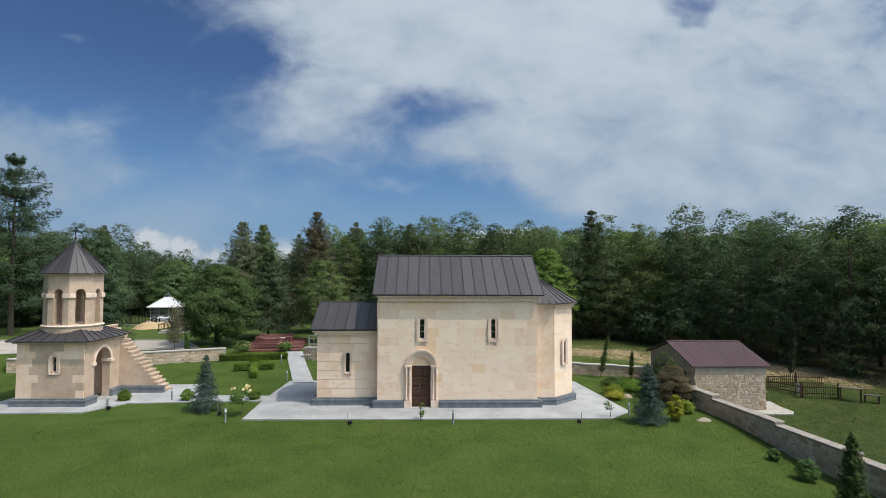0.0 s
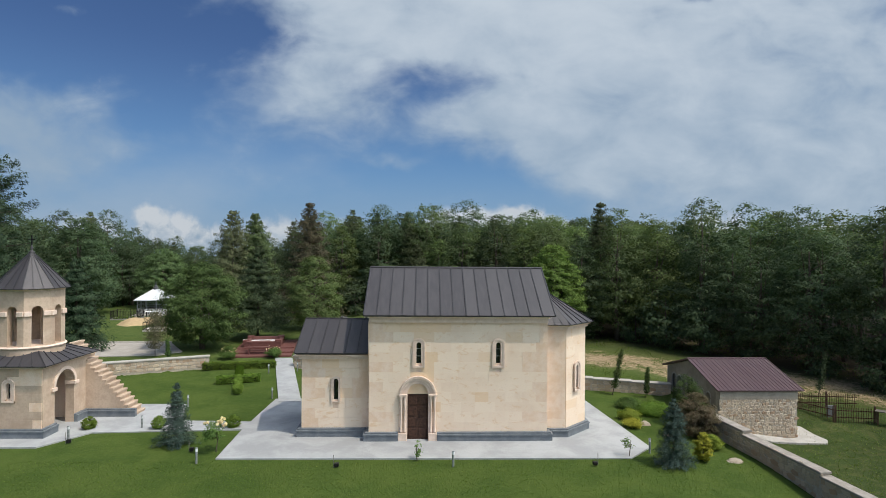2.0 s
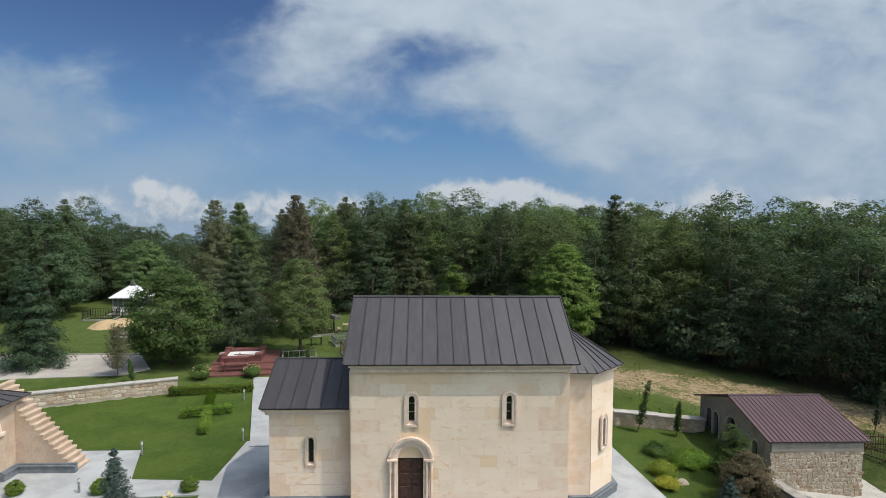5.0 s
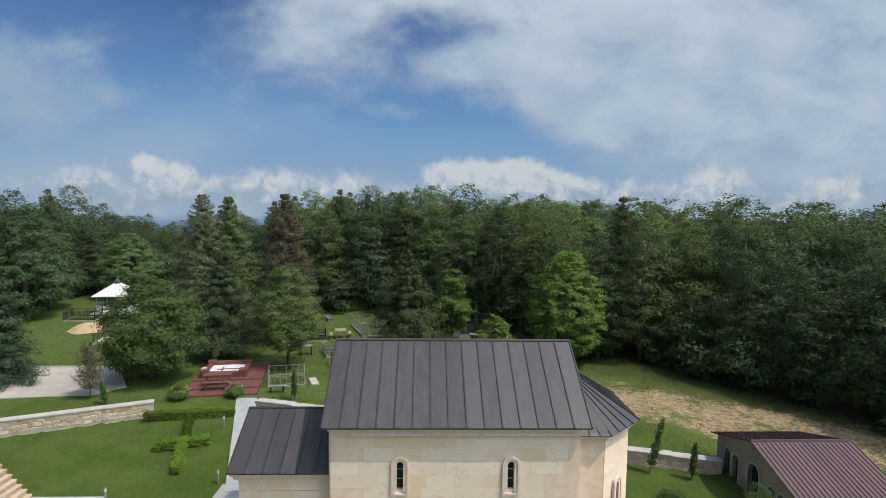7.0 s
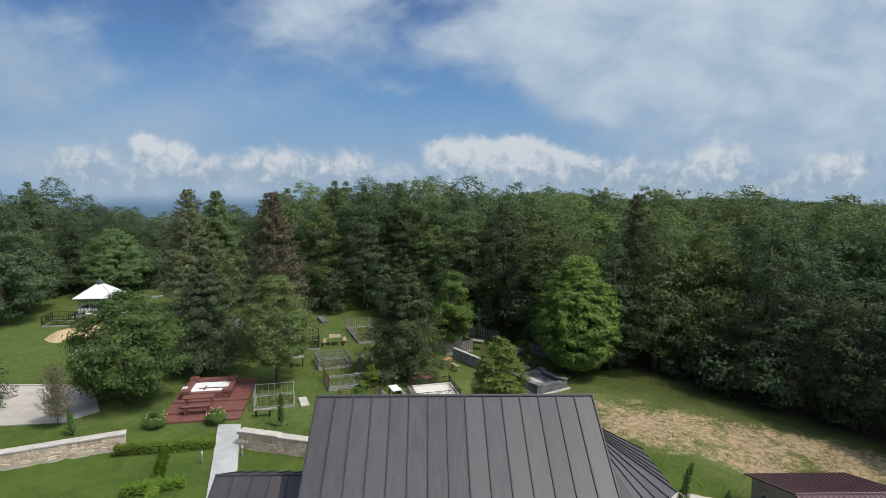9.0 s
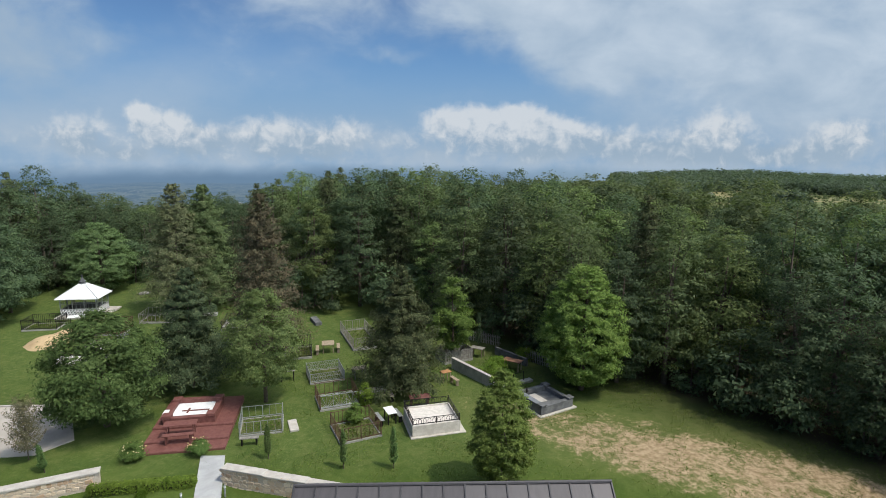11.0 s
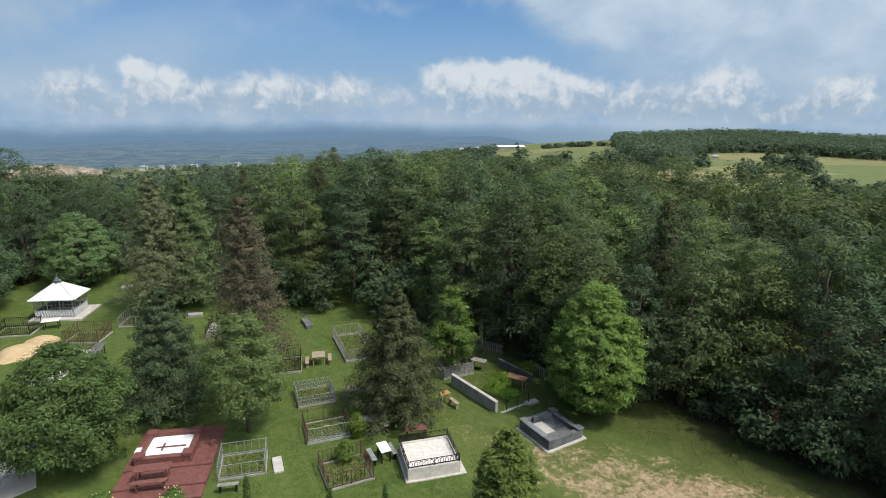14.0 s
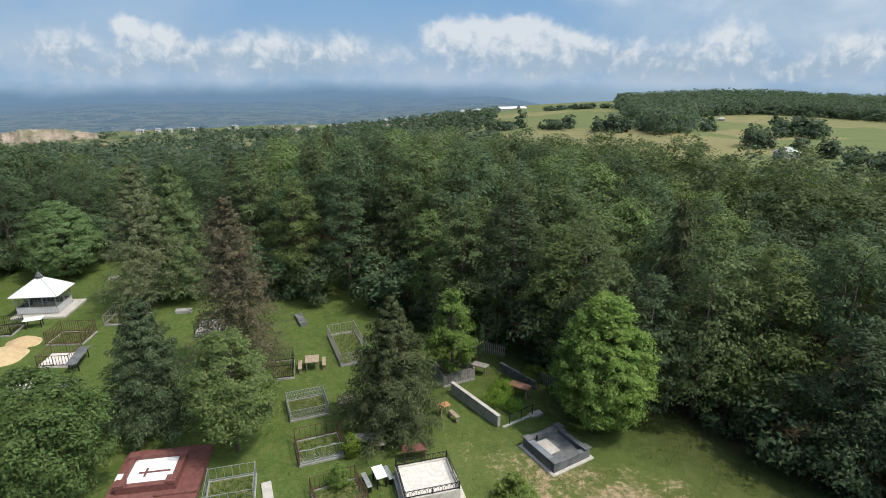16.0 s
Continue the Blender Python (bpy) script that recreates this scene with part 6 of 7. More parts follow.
def fence_side(parent, a, b, z0, h, mat, style, gap=0.13):
    """One side of a grave fence between two posts, in the thing's own frame."""
    a, b = Vector((*a, 0)), Vector((*b, 0))
    L, way = (b - a).length, (b - a).normalized()
    m = frame_at((a.x, a.y, 0), (way.x, way.y))
    side = part("fence_panel", box(0.03, L - 0.03, -0.014, 0.014, z0 + h - 0.028, z0 + h, m=m), mat, parent, local=True)
    part("rail", box(0.03, L - 0.03, -0.018, 0.018, z0 + 0.06, z0 + 0.095, m=m), mat, side)
    n = max(1, int(L / gap))
    if style == "bars":
        me = bar_mesh(h - 0.09, 0.011, mat)
        for i in range(1, n):
            loose("bar", me, side, m @ Matrix.Translation((L * i / n, 0, z0 + 0.075)))
    elif style == "lattice":
        for i in range(1, n):
            x = L * i / n
            part("bar", rod(m @ Vector((x - gap / 2, 0, z0 + 0.07)), m @ Vector((x + gap / 2, 0, z0 + h - 0.02)), 0.012, None, 4), mat, side)
            part("bar", rod(m @ Vector((x + gap / 2, 0, z0 + 0.07)), m @ Vector((x - gap / 2, 0, z0 + h - 0.02)), 0.012, None, 4), mat, side)
        part("rail", box(0.03, L - 0.03, -0.012, 0.012, z0 + h * 0.55, z0 + h * 0.55 + 0.03, m=m), mat, side)
    elif style == "sun":
        k = max(1, round(L / 0.95))
        for j in range(k):
            c = L * (j + 0.5) / k
            for i in range(9):
                t = math.pi * (i + 0.5) / 9
                r = min(h - 0.1, (L / k / 2) / max(0.3, abs(math.cos(t))))
                part("bar", rod(m @ Vector((c, 0, z0 + 0.08)), m @ Vector((c + r * math.cos(t), 0, z0 + 0.08 + r * math.sin(t) * 0.9)), 0.011, None, 4), mat, side)
            for i in range(5):
                t0, t1 = math.pi * i / 5, math.pi * (i + 1) / 5
                q = lambda t: m @ Vector((c + (L / k) * (t / math.pi - 0.5), 0, z0 + h + 0.05 * math.sin(2 * t)))
                part("crest", rod(q(t0), q(t1), 0.012, None, 4), mat, side)
            if j:
                part("bar", box(L * j / k - 0.012, L * j / k + 0.012, -0.012, 0.012, z0 + 0.08, z0 + h, m=m), mat, side)
    elif style == "scroll":
        k = max(2, round(L / 0.3))
        me_key = ("scroll", mat.name)
        if me_key not in block_cache:
            bm = bmesh.new()
            rings = []
            for i in range(12):
                t0 = 2 * math.pi * i / 12
                rings.append([bm.verts.new(((0.09 + dx) * math.cos(t0), dy, (0.09 + dx) * math.sin(t0))) for dx, dy in ((-0.009, -0.009), (0.009, -0.009), (0.009, 0.009), (-0.009, 0.009))])
            for i in range(12):
                p, q = rings[i], rings[(i + 1) % 12]
                for j in range(4):
                    bm.faces.new((p[j], p[(j + 1) % 4], q[(j + 1) % 4], q[j]))
            block_cache[me_key] = mesh_of("scroll", bm, mat)
        for j in range(k):
            loose("scroll", block_cache[me_key], side, m @ Matrix.Translation((L * (j + 0.5) / k, 0, z0 + h * 0.5)) @ Matrix.Diagonal((1, 1, h / 0.26, 1)))
    elif style == "boards":
        rng = random.Random(int(L * 1000))
        k = max(2, int(L / 0.17))
        for j in range(k):
            hh = h * rng.uniform(0.85, 1.08)
            part("board", box(L * j / k + 0.01, L * (j + 1) / k - 0.015, -0.02, 0.012, z0, z0 + hh, m=m), mat, side)
    return side


def enclosure(name, at, w, d, rz, h, label, curb=0.12, fence=None, curb_mat=None, styles="bars", bed=None, front=None, bed_h=0.06, post_h=None, gap=0.13, bed_label=""):
    """A fenced grave plot. at: its near left corner; x along its front, y to its back."""
    e = thing(name, on_ground(*at), label, "grave", "grave plots", rz=rz)
    cm, fence = curb_mat or M_CONC, fence or M_IRON
    t = 0.09
    for x0, x1, y0, y1 in ((-t / 2, w + t / 2, -t / 2, t / 2), (-t / 2, w + t / 2, d - t / 2, d + t / 2), (-t / 2, t / 2, t / 2, d - t / 2), (w - t / 2, w + t / 2, t / 2, d - t / 2)):
        part("kerb", box(x0, x1, y0, y1, -0.25, curb, bevel=0.01), cm, e, local=True)
    part("bed", box(t / 2, w - t / 2, t / 2, d - t / 2, -0.25, bed_h), bed or M_SOIL, e, bed_label, local=True)
    if bed is None:
        wr = np.random.default_rng(int(abs(at[0] * 100)))
        n = int(w * d * 110)
        wp = np.stack([wr.uniform(0.15, w - 0.15, n), wr.uniform(0.15, d - 0.15, n), bed_h + np.abs(wr.normal(0.03, 0.09, n))], 1)
        tagged(part("weed_patch", leaf_mesh("weed_patch", wp, np.stack([wr.normal(0, 0.8, n), wr.normal(-0.3, 0.8, n), np.full(n, 0.9)], 1), 0.08, L_GRASS, wr, 0.35), None, e, local=True), kind="stuff")
    hp = post_h or h + 0.04
    for x, y in ((0, 0), (w, 0), (w, d), (0, d)):
        part("post", box(x - 0.026, x + 0.026, y - 0.026, y + 0.026, curb - 0.02, curb + hp, bevel=0.005), fence, e, local=True)
    sides = [((0, 0), (w, 0)), ((w, 0), (w, d)), ((w, d), (0, d)), ((0, d), (0, 0))]
    for i, (a, b) in enumerate(sides):
        st = front if (front and i == 0) else styles
        n = max(1, round(math.dist(a, b) / 1.3)) if st in ("bars", "scroll") else 1
        for j in range(n):
            p = (a[0] + (b[0] - a[0]) * j / n, a[1] + (b[1] - a[1]) * j / n)
            q = (a[0] + (b[0] - a[0]) * (j + 1) / n, a[1] + (b[1] - a[1]) * (j + 1) / n)
            if j:
                part("post", box(p[0] - 0.02, p[0] + 0.02, p[1] - 0.02, p[1] + 0.02, curb - 0.02, curb + h), fence, e, local=True)
            fence_side(e, p, q, curb, h, M_GALV if (st == "sun") else fence, st, gap)
    return e


def stone_slab(name, x, y, w, d, rz, label, mat=None, h=0.1):
    e = thing(name, on_ground(x, y), label, "slab", rz=rz)
    part("slab", box(0, w, 0, d, -0.1, h, bevel=0.015), mat or M_WHITESTONE, e, local=True)
    return e


def tilted_weeds(x, y, r, h, seed, label, mat=None, leaves=1100):
    bush("weeds", x, y, r, h, mat or L_HEDGE, label, seed, leaves, 0.07, "weeds")


enclosure("grave_plot", (-10.38, 43.1), 2.28, 2.0, 13, 0.75, "grave plot with thin grey wire fence and overgrown bed", 0.10, M_GALV, styles="bars", gap=0.3)
stone_slab("stone_slab", -7.72, 43.6, 0.5, 1.35, 20, "narrow pale stone slab beside the fenced grave", M_COPING)
enclosure("grave_plot", (-4.69, 42.2), 2.3, 2.2, 23, 0.78, "overgrown grave plot with rusty brown fence", 0.1, M_RUST, styles="bars", gap=0.2)
enclosure("grave_plot", (-6.48, 46.1), 2.38, 2.1, 19, 0.85, "grave plot with rusty fence and pale sunburst front panel", 0.12, M_RUST, styles="bars", front="sun", gap=0.26)
enclosure("grave_plot", (-7.85, 50.05), 2.3, 2.15, 19, 0.62, "grave plot with ornate pale grey lattice fence", 0.12, M_GALV, styles="lattice", gap=0.16)
white = enclosure("white_grave", (-0.8, 42.88), 2.7, 2.35, 13.5, 0.42, "raised white stone grave with black wrought-iron fence", 0.70, M_IRON, M_WHITESTONE, "scroll", M_WHITESTONE, bed_h=0.60)
part("apron", box(-0.15, 3.05, -0.2, 2.5, -0.2, 0.06, bevel=0.01), M_COPING, white, "pale concrete apron", local=True)
enclosure("grave_plot", (-5.75, 56.4), 2.1, 4.9, 20, 0.85, "old grave plot with white lattice and bar fence", 0.15, M_GREYWOOD, styles="bars", front="lattice", gap=0.2)
enclosure("grave_plot", (1.4, 53.7), 2.3, 1.6, 24, 0.8, "grave plot with a dark wooden board fence", 0.15, M_GREYWOOD, styles="boards")
enclosure("grave_plot", (-10.7, 54.5), 2.0, 2.4, 12, 0.95, "shaded grave plot with a dark mesh fence", 0.15, M_IRON, styles="bars", gap=0.12)
enclosure("grave_plot", (-28.1, 59.7), 2.6, 2.1, 2, 0.95, "grave plot with rusty brown mesh fence", 0.1, M_RUST, styles="bars", gap=0.15)
enclosure("grave_plot", (-26.6, 56.4), 2.1, 1.8, 4, 0.8, "grave with white slab and rusty fence", 0.12, M_RUST, M_WHITESTONE, "bars", M_WHITESTONE, gap=0.2, bed_h=0.2)
enclosure("grave_plot", (-27.0, 52.9), 2.4, 1.8, 8, 0.75, "grave with white slab and black iron fence", 0.12, M_IRON, M_WHITESTONE, "bars", M_WHITESTONE, gap=0.25, bed_h=0.2)
enclosure("grave_plot", (-34.4, 60.9), 2.7, 1.9, 8, 0.85, "grave plot with ornate black iron fence", 0.12, M_IRON, styles="bars", gap=0.14)
enclosure("grave_plot", (-25.6, 63.0), 2.8, 2.2, 5, 0.8, "shaded grave plot with a weathered rail fence", 0.1, M_GREYWOOD, styles="bars", gap=0.3)
enclosure("grave_plot", (-17.6, 60.9), 2.0, 2.4, 8, 0.6, "grey stone grave under the trees", 0.35, M_IRON, M_CONC, "bars", M_CONC, gap=0.3, bed_h=0.3)


def build_grey_tomb():
    t = thing("grey_tomb", on_ground(6.84, 45.15), "open rectangular tomb enclosure of dark grey polished stone", "tomb", rz=29)
    w, d, h, k = 2.55, 2.55, 0.62, 0.3
    part("footing", box(-0.18, w + 0.18, -0.18, d + 0.18, -0.3, 0.06, bevel=0.01), M_COPING, t, "pale concrete footing", local=True)
    for x0, x1, y0, y1, hh in ((0, w, 0, k, h - 0.06), (0, w, d - k, d, h), (0, k, k, d - k, h), (w - k, w, k, d - k, h - 0.06)):
        part("wall", box(x0, x1, y0, y1, 0.06, hh, bevel=0.008), M_DARKSTONE, t, local=True)
    for x0, x1, y0, y1 in ((-0.05, k + 0.12, -0.05, k + 0.12), (w - k - 0.1, w + 0.05, -0.05, k + 0.1), (-0.05, k + 0.12, d - k - 0.12, d + 0.05), (w - k - 0.12, w + 0.05, d - k - 0.12, d + 0.05)):
        part("corner_cap", box(x0, x1, y0, y1, h, h + 0.08, bevel=0.01), M_DARKSTONE, t, local=True)
    part("coping", box(-0.03, k + 0.05, k + 0.13, d - k - 0.13, h, h + 0.05, bevel=0.008), M_PLINTH, t, local=True)
    part("bed", box(k, w - k, k, d - k, 0.06, 0.3), M_DARKSTONE, t, "wet grey stone floor", local=True)
    part("slab", box(k + 0.1, k + 1.0, d - k - 1.3, d - k - 0.1, 0.3, 0.36, bevel=0.01), M_COPING, t, local=True)
    part("vase", lathe([(0.05, 0), (0.09, 0.12), (0.05, 0.25), (0.07, 0.3)], 10, (k + 0.2, 2.0, 0.62)), M_IRON, t, local=True, smooth=True)


build_grey_tomb()


def garden_table(name, x, y, w, d, rz, top_mat, leg_mat, label, h=0.74, thick=0.04):
    t = thing(name, on_ground(x, y), label, "table", "cemetery tables", rz=rz)
    part("tabletop", box(-w / 2, w / 2, -d / 2, d / 2, h - thick, h, bevel=0.008), top_mat, t, local=True)
    for sx in (-1, 1):
        for sy in (-1, 1):
            part("leg", box(sx * w * 0.4 - 0.03, sx * w * 0.4 + 0.03, sy * d * 0.36 - 0.03, sy * d * 0.36 + 0.03, -0.1, h - thick), leg_mat, t, local=True)
    return t


def plank_bench(name, x, y, w, rz, mat, leg_mat, label, h=0.44, d=0.26):
    t = thing(name, on_ground(x, y), label, "bench", "cemetery benches", rz=rz)
    part("seat", box(-w / 2, w / 2, -d / 2, d / 2, h - 0.045, h, bevel=0.008), mat, t, local=True)
    for s in (-1, 1):
        part("leg", box(s * w * 0.38 - 0.04, s * w * 0.38 + 0.04, -d * 0.35, d * 0.35, -0.1, h - 0.045), leg_mat, t, local=True)
    return t


garden_table("garden_table", -2.17, 44.77, 0.56, 0.98, 22, M_WHITE, M_IRON, "small white metal-topped table beside the graves")
plank_bench("plank_bench", -2.8, 44.57, 1.15, 114, M_GALV, M_IRON, "pale narrow plank bench beside the white table")
plank_bench("plank_bench", -1.74, 45.08, 1.08, 114, M_GALV, M_IRON, "pale narrow plank bench beside the white table")
garden_table("garden_table", -3.2, 47.6, 1.2, 0.75, 15, M_GREYWOOD, M_IRON, "grey wooden table in the conifer's shade")
plank_bench("plank_bench", -2.3, 47.7, 1.0, 105, M_GREYWOOD, M_IRON, "grey wooden bench in the conifer's shade")
plank_bench("plank_bench", -4.1, 47.68, 1.0, 110, M_GREYWOOD, M_IRON, "grey wooden bench in the conifer's shade")
garden_table("garden_table", -0.45, 46.57, 1.3, 0.6, 10, M_REDWOOD, M_RUST, "red-brown wooden table behind the white grave")
garden_table("garden_table", -4.65, 51.2, 0.95, 0.7, 15, M_WOOD, M_GREYWOOD, "small weathered wooden table beside a grave")
plank_bench("plank_bench", -4.9, 51.9, 0.9, 20, M_WOOD, M_GREYWOOD, "weathered wooden plank bench beside a grave")
t1 = garden_table("picnic_table", -7.72, 56.3, 0.95, 1.05, 10, M_WOOD, M_WOOD, "weathered wooden plank table on the grass")
plank_bench("plank_bench", -8.5, 56.0, 1.2, 100, M_WOOD, M_WOOD, "weathered wooden bench beside the plank table")
plank_bench("plank_bench", -6.95, 56.5, 1.2, 100, M_WOOD, M_WOOD, "weathered wooden bench beside the plank table")
stone_slab("stone_slab", -9.95, 62.8, 0.6, 2.0, 25, "dark grey slab lying under the trees", M_DARKSTONE, 0.3)
garden_table("garden_table", 1.3, 50.6, 0.7, 0.5, 30, plain("orange wood", (0.35, 0.16, 0.07), (0.42, 0.22, 0.1), 6.0), M_WOOD, "small orange-brown table beside the conifer")
plank_bench("plank_bench", 1.9, 50.1, 0.9, 120, M_WOOD, M_WOOD, "light wooden bench beside the orange table")
garden_table("garden_table", 6.3, 52.7, 1.4, 0.7, -35, plain("brown wood top", (0.2, 0.1, 0.06), (0.26, 0.14, 0.09), 6.0), M_WOOD, "brown wooden table behind the concrete wall")
garden_table("garden_table", 3.98, 55.4, 1.1, 0.6, -30, M_GREYWOOD, M_WOOD, "pale grey table under the trees")
garden_table("garden_table", -31.0, 62.9, 1.3, 0.8, 20, M_WHITE, M_IRON, "pale table beside the pavilion")
garden_table("garden_table", -24.05, 56.9, 0.7, 2.7, 12, M_DARKSTONE, M_IRON, "long dark grey table on the grass")
garden_table("garden_table", -22.6, 53.3, 1.0, 1.0, 0, M_DARKSTONE, M_IRON, "round-edged dark table on the grass")
plank_bench("plank_bench", -9.6, 42.3, 1.0, 8, M_GREYWOOD, M_IRON, "dark grey bench before a fenced grave")
garden_table("garden_table", -9.6, 50.9, 1.0, 0.6, 15, M_GREYWOOD, M_IRON, "dark wooden table under the slender tree")

# concrete wall between plots
cw = thing("grave_wall", on_ground(3.3, 51.1), "rough grey concrete wall between grave plots", "wall")
part("wall_body", box(0, 4.55, -0.11, 0.11, -0.3, 0.80, m=frame_at((4.5, 49.3, 0.32), (1.92 - 4.5, 53.05 - 49.3)), bevel=0.01), M_CONC, cw)
part("wall_top", box(-0.01, 4.56, -0.12, 0.12, 0.80, 0.84, m=frame_at((4.5, 49.3, 0.32), (1.92 - 4.5, 53.05 - 49.3))), M_COPING, cw)
cw = thing("grave_wall", on_ground(6.2, 54.8), "low blue-grey concrete wall under the trees", "wall")
part("wall_body", box(0, 3.3, -0.1, 0.1, -0.3, 0.6, m=frame_at((5.45, 55.9, 0.32), (1.62, -2.1)), bevel=0.01), M_DARKSTONE, cw)
stone_slab("stone_slab", 6.6, 50.0, 0.9, 0.45, 28, "grey stone step beside the weeds", M_CONC, 0.15)
kb = thing("grave_kerb", on_ground(5.9, 49.6), "low concrete kerb with thin iron posts", "kerb")
mk = frame_at((4.75, 49.2, 0.34), (2.3, 1.4))
part("kerb", box(0, 2.8, -0.08, 0.08, -0.2, 0.12, m=mk), M_CONC, kb)
for i in range(3):
    part("post", box(0.9 * i + 0.45, 0.9 * i + 0.49, -0.02, 0.02, 0.1, 0.85, m=mk), M_IRON, kb)
part("rail", box(0.45, 2.3, -0.012, 0.012, 0.78, 0.81, m=mk), M_IRON, kb)
for i, (x, y, r, h) in enumerate(((4.6, 51.8, 0.9, 1.0), (5.2, 53.0, 0.8, 0.9), (5.6, 51.2, 0.6, 0.6), (-4.2, 44.6, 0.5, 1.3), (-3.9, 46.9, 0.55, 1.5), (-4.0, 57.6, 0.7, 1.1), (7.6, 54.5, 0.8, 1.0))):
    tilted_weeds(x, y, r, h, 600 + i, "tall green weeds and shrubs in a grave plot", L_BRIGHT if i in (3, 5) else L_HEDGE)


def picket_fence(name, a, b, h, mat, label, step=0.16, board=0.07):
    a, b = Vector(a), Vector(b)
    L = (b - a).length
    f = thing(name, on_ground(*a), label, "fence")
    m = frame_at(on_ground(*a), b - a)
    me = mesh_of("picket", box(-board / 2, board / 2, -0.012, 0.012, 0, h), mat)
    for i in range(int(L / step)):
        ob = loose("picket", me, f, Matrix())
        ob.matrix_parent_inverse = f.matrix_basis.inverted()
        ob.matrix_basis = m @ Matrix.Translation((i * step, -0.02, 0))
    for z in (0.25, h - 0.2):
        part("rail", box(0, L, 0.0, 0.03, z, z + 0.05, m=m), mat, f)
    for i in range(int(L / 1.9) + 1):
        part("post", box(i * 1.9 - 0.03, i * 1.9 + 0.03, 0.02, 0.09, -0.2, h + 0.1, m=m), mat, f)


picket_fence("picket_fence", (3.2, 59.6), (6.1, 57.6), 0.9, M_GREYWOOD, "old grey wooden picket fence under the trees")
picket_fence("picket_fence", (7.6, 54.6), (9.6, 52.4), 0.9, M_GREYWOOD, "old grey wooden picket fence under the trees")
for a, b in (((20.58, 28.75), (22.5, 28.45)), ((20.55, 28.8), (19.55, 30.8)), ((19.6, 30.85), (23.1, 30.5))):
    picket_fence("iron_fence", a, b, 0.8, M_RUST, "rusty dark iron bar fence of a plot behind the hut", 0.12, 0.016)
stone_slab("headstone", 20.6, 29.35, 0.42, 0.12, 8, "small black headstone inside the iron fence", M_DARKSTONE, 0.6)
garden_table("picnic_table", 22.9, 28.15, 1.15, 0.5, -34, M_OLDWOOD, M_RUST, "long grey wooden table beside the iron fence")
plank_bench("plank_bench", 23.8, 27.75, 0.8, -34, M_OLDWOOD, M_RUST, "long grey wooden bench beside the iron fence")


# ---- the red terrace ----
def build_terrace():
    t = thing("red_terrace", on_ground(-15.0, 41.25), "stepped terrace of red-brown tiles before a family grave", "terrace", rz=8)
    z = 0.0
    for i, (y0, y1, h) in enumerate(((0, 6.0, 0.10), (0.95, 6.0, 0.20), (2.35, 6.0, 0.30))):
        part("step", box(0.0, 4.3, y0, y1, -0.4 if i == 0 else h - 0.105, h, bevel=0.012), M_REDWOOD, t, local=True)
        depth = (0.95, 1.4, 3.65)[i]
        nx, ny = 9, max(2, round(depth / 0.47))
        for a in range(nx):
            for b in range(ny):
                me_key = ("tile", i)
                w, d = 4.3 / nx, depth / ny
                if me_key not in block_cache:
                    block_cache[me_key] = mesh_of("tile", box(-w / 2 + 0.006, w / 2 - 0.006, -d / 2 + 0.006, d / 2 - 0.006, -0.004, 0.012), M_REDWOOD)
                loose("tile", block_cache[me_key], t, Matrix.Translation(((a + 0.5) * w, y0 + 0.02 + (b + 0.5) * (depth - 0.03) / ny, h + 0.004)))
    # grave in a raised kerb with stepped corners
    gx0, gx1, gy0, gy1, b0 = 0.45, 3.25, 2.65, 5.2, 0.30
    for x0, x1, y0, y1, h in ((gx0, gx1, gy0, gy0 + 0.3, 0.40), (gx0, gx1, gy1 - 0.3, gy1, 0.48), (gx0, gx0 + 0.3, gy0 + 0.3, gy1 - 0.3, 0.44), (gx1 - 0.3, gx1, gy0 + 0.3, gy1 - 0.3, 0.40)):
        part("kerb", box(x0, x1, y0, y1, b0, b0 + h, bevel=0.015), M_REDWOOD, t, local=True)
    for x, y in ((gx0, gy0), (gx1 - 0.42, gy0), (gx0, gy1 - 0.42), (gx1 - 0.42, gy1 - 0.42)):
        part("corner_block", box(x - 0.04, x + 0.46, y - 0.04, y + 0.46, b0 + 0.36, b0 + 0.56, bevel=0.02), M_REDWOOD, t, local=True)
    slab = part("grave_slab", box(gx0 + 0.3, gx1 - 0.3, gy0 + 0.3, gy1 - 0.3, b0, b0 + 0.24), M_WHITE, t, "white grave bed with a dark flat cross", local=True)
    cy = (gy0 + gy1) / 2 - 0.1
    part("cross", box(gx0 + 0.75, gx1 - 0.55, cy - 0.045, cy + 0.045, b0 + 0.241, b0 + 0.28), M_REDWOOD, slab)
    part("cross_arm", box(gx0 + 1.05, gx0 + 1.14, cy - 0.3, cy + 0.3, b0 + 0.241, b0 + 0.29), M_REDWOOD, slab)
    part("plaque", box(gx0 - 0.12, gx0 + 0.14, gy0 + 0.5, gy0 + 0.95, b0 + 0.44, b0 + 0.50, m=Matrix.Translation((0, 0, 0)) @ Matrix.Rotation(0.0, 4, "Y")), M_WHITE, t, "small white plaque", local=True)


build_terrace()
rt = garden_table("terrace_table", -13.5, 43.0, 1.7, 0.62, 10, M_REDWOOD, M_REDWOOD, "red-brown wooden table on the terrace")
rt.location.z += 0.20
rb = plank_bench("terrace_bench", -13.35, 42.3, 1.6, 10, M_REDWOOD, M_REDWOOD, "red-brown wooden bench on the terrace", 0.45, 0.32)
rb.location.z += 0.20


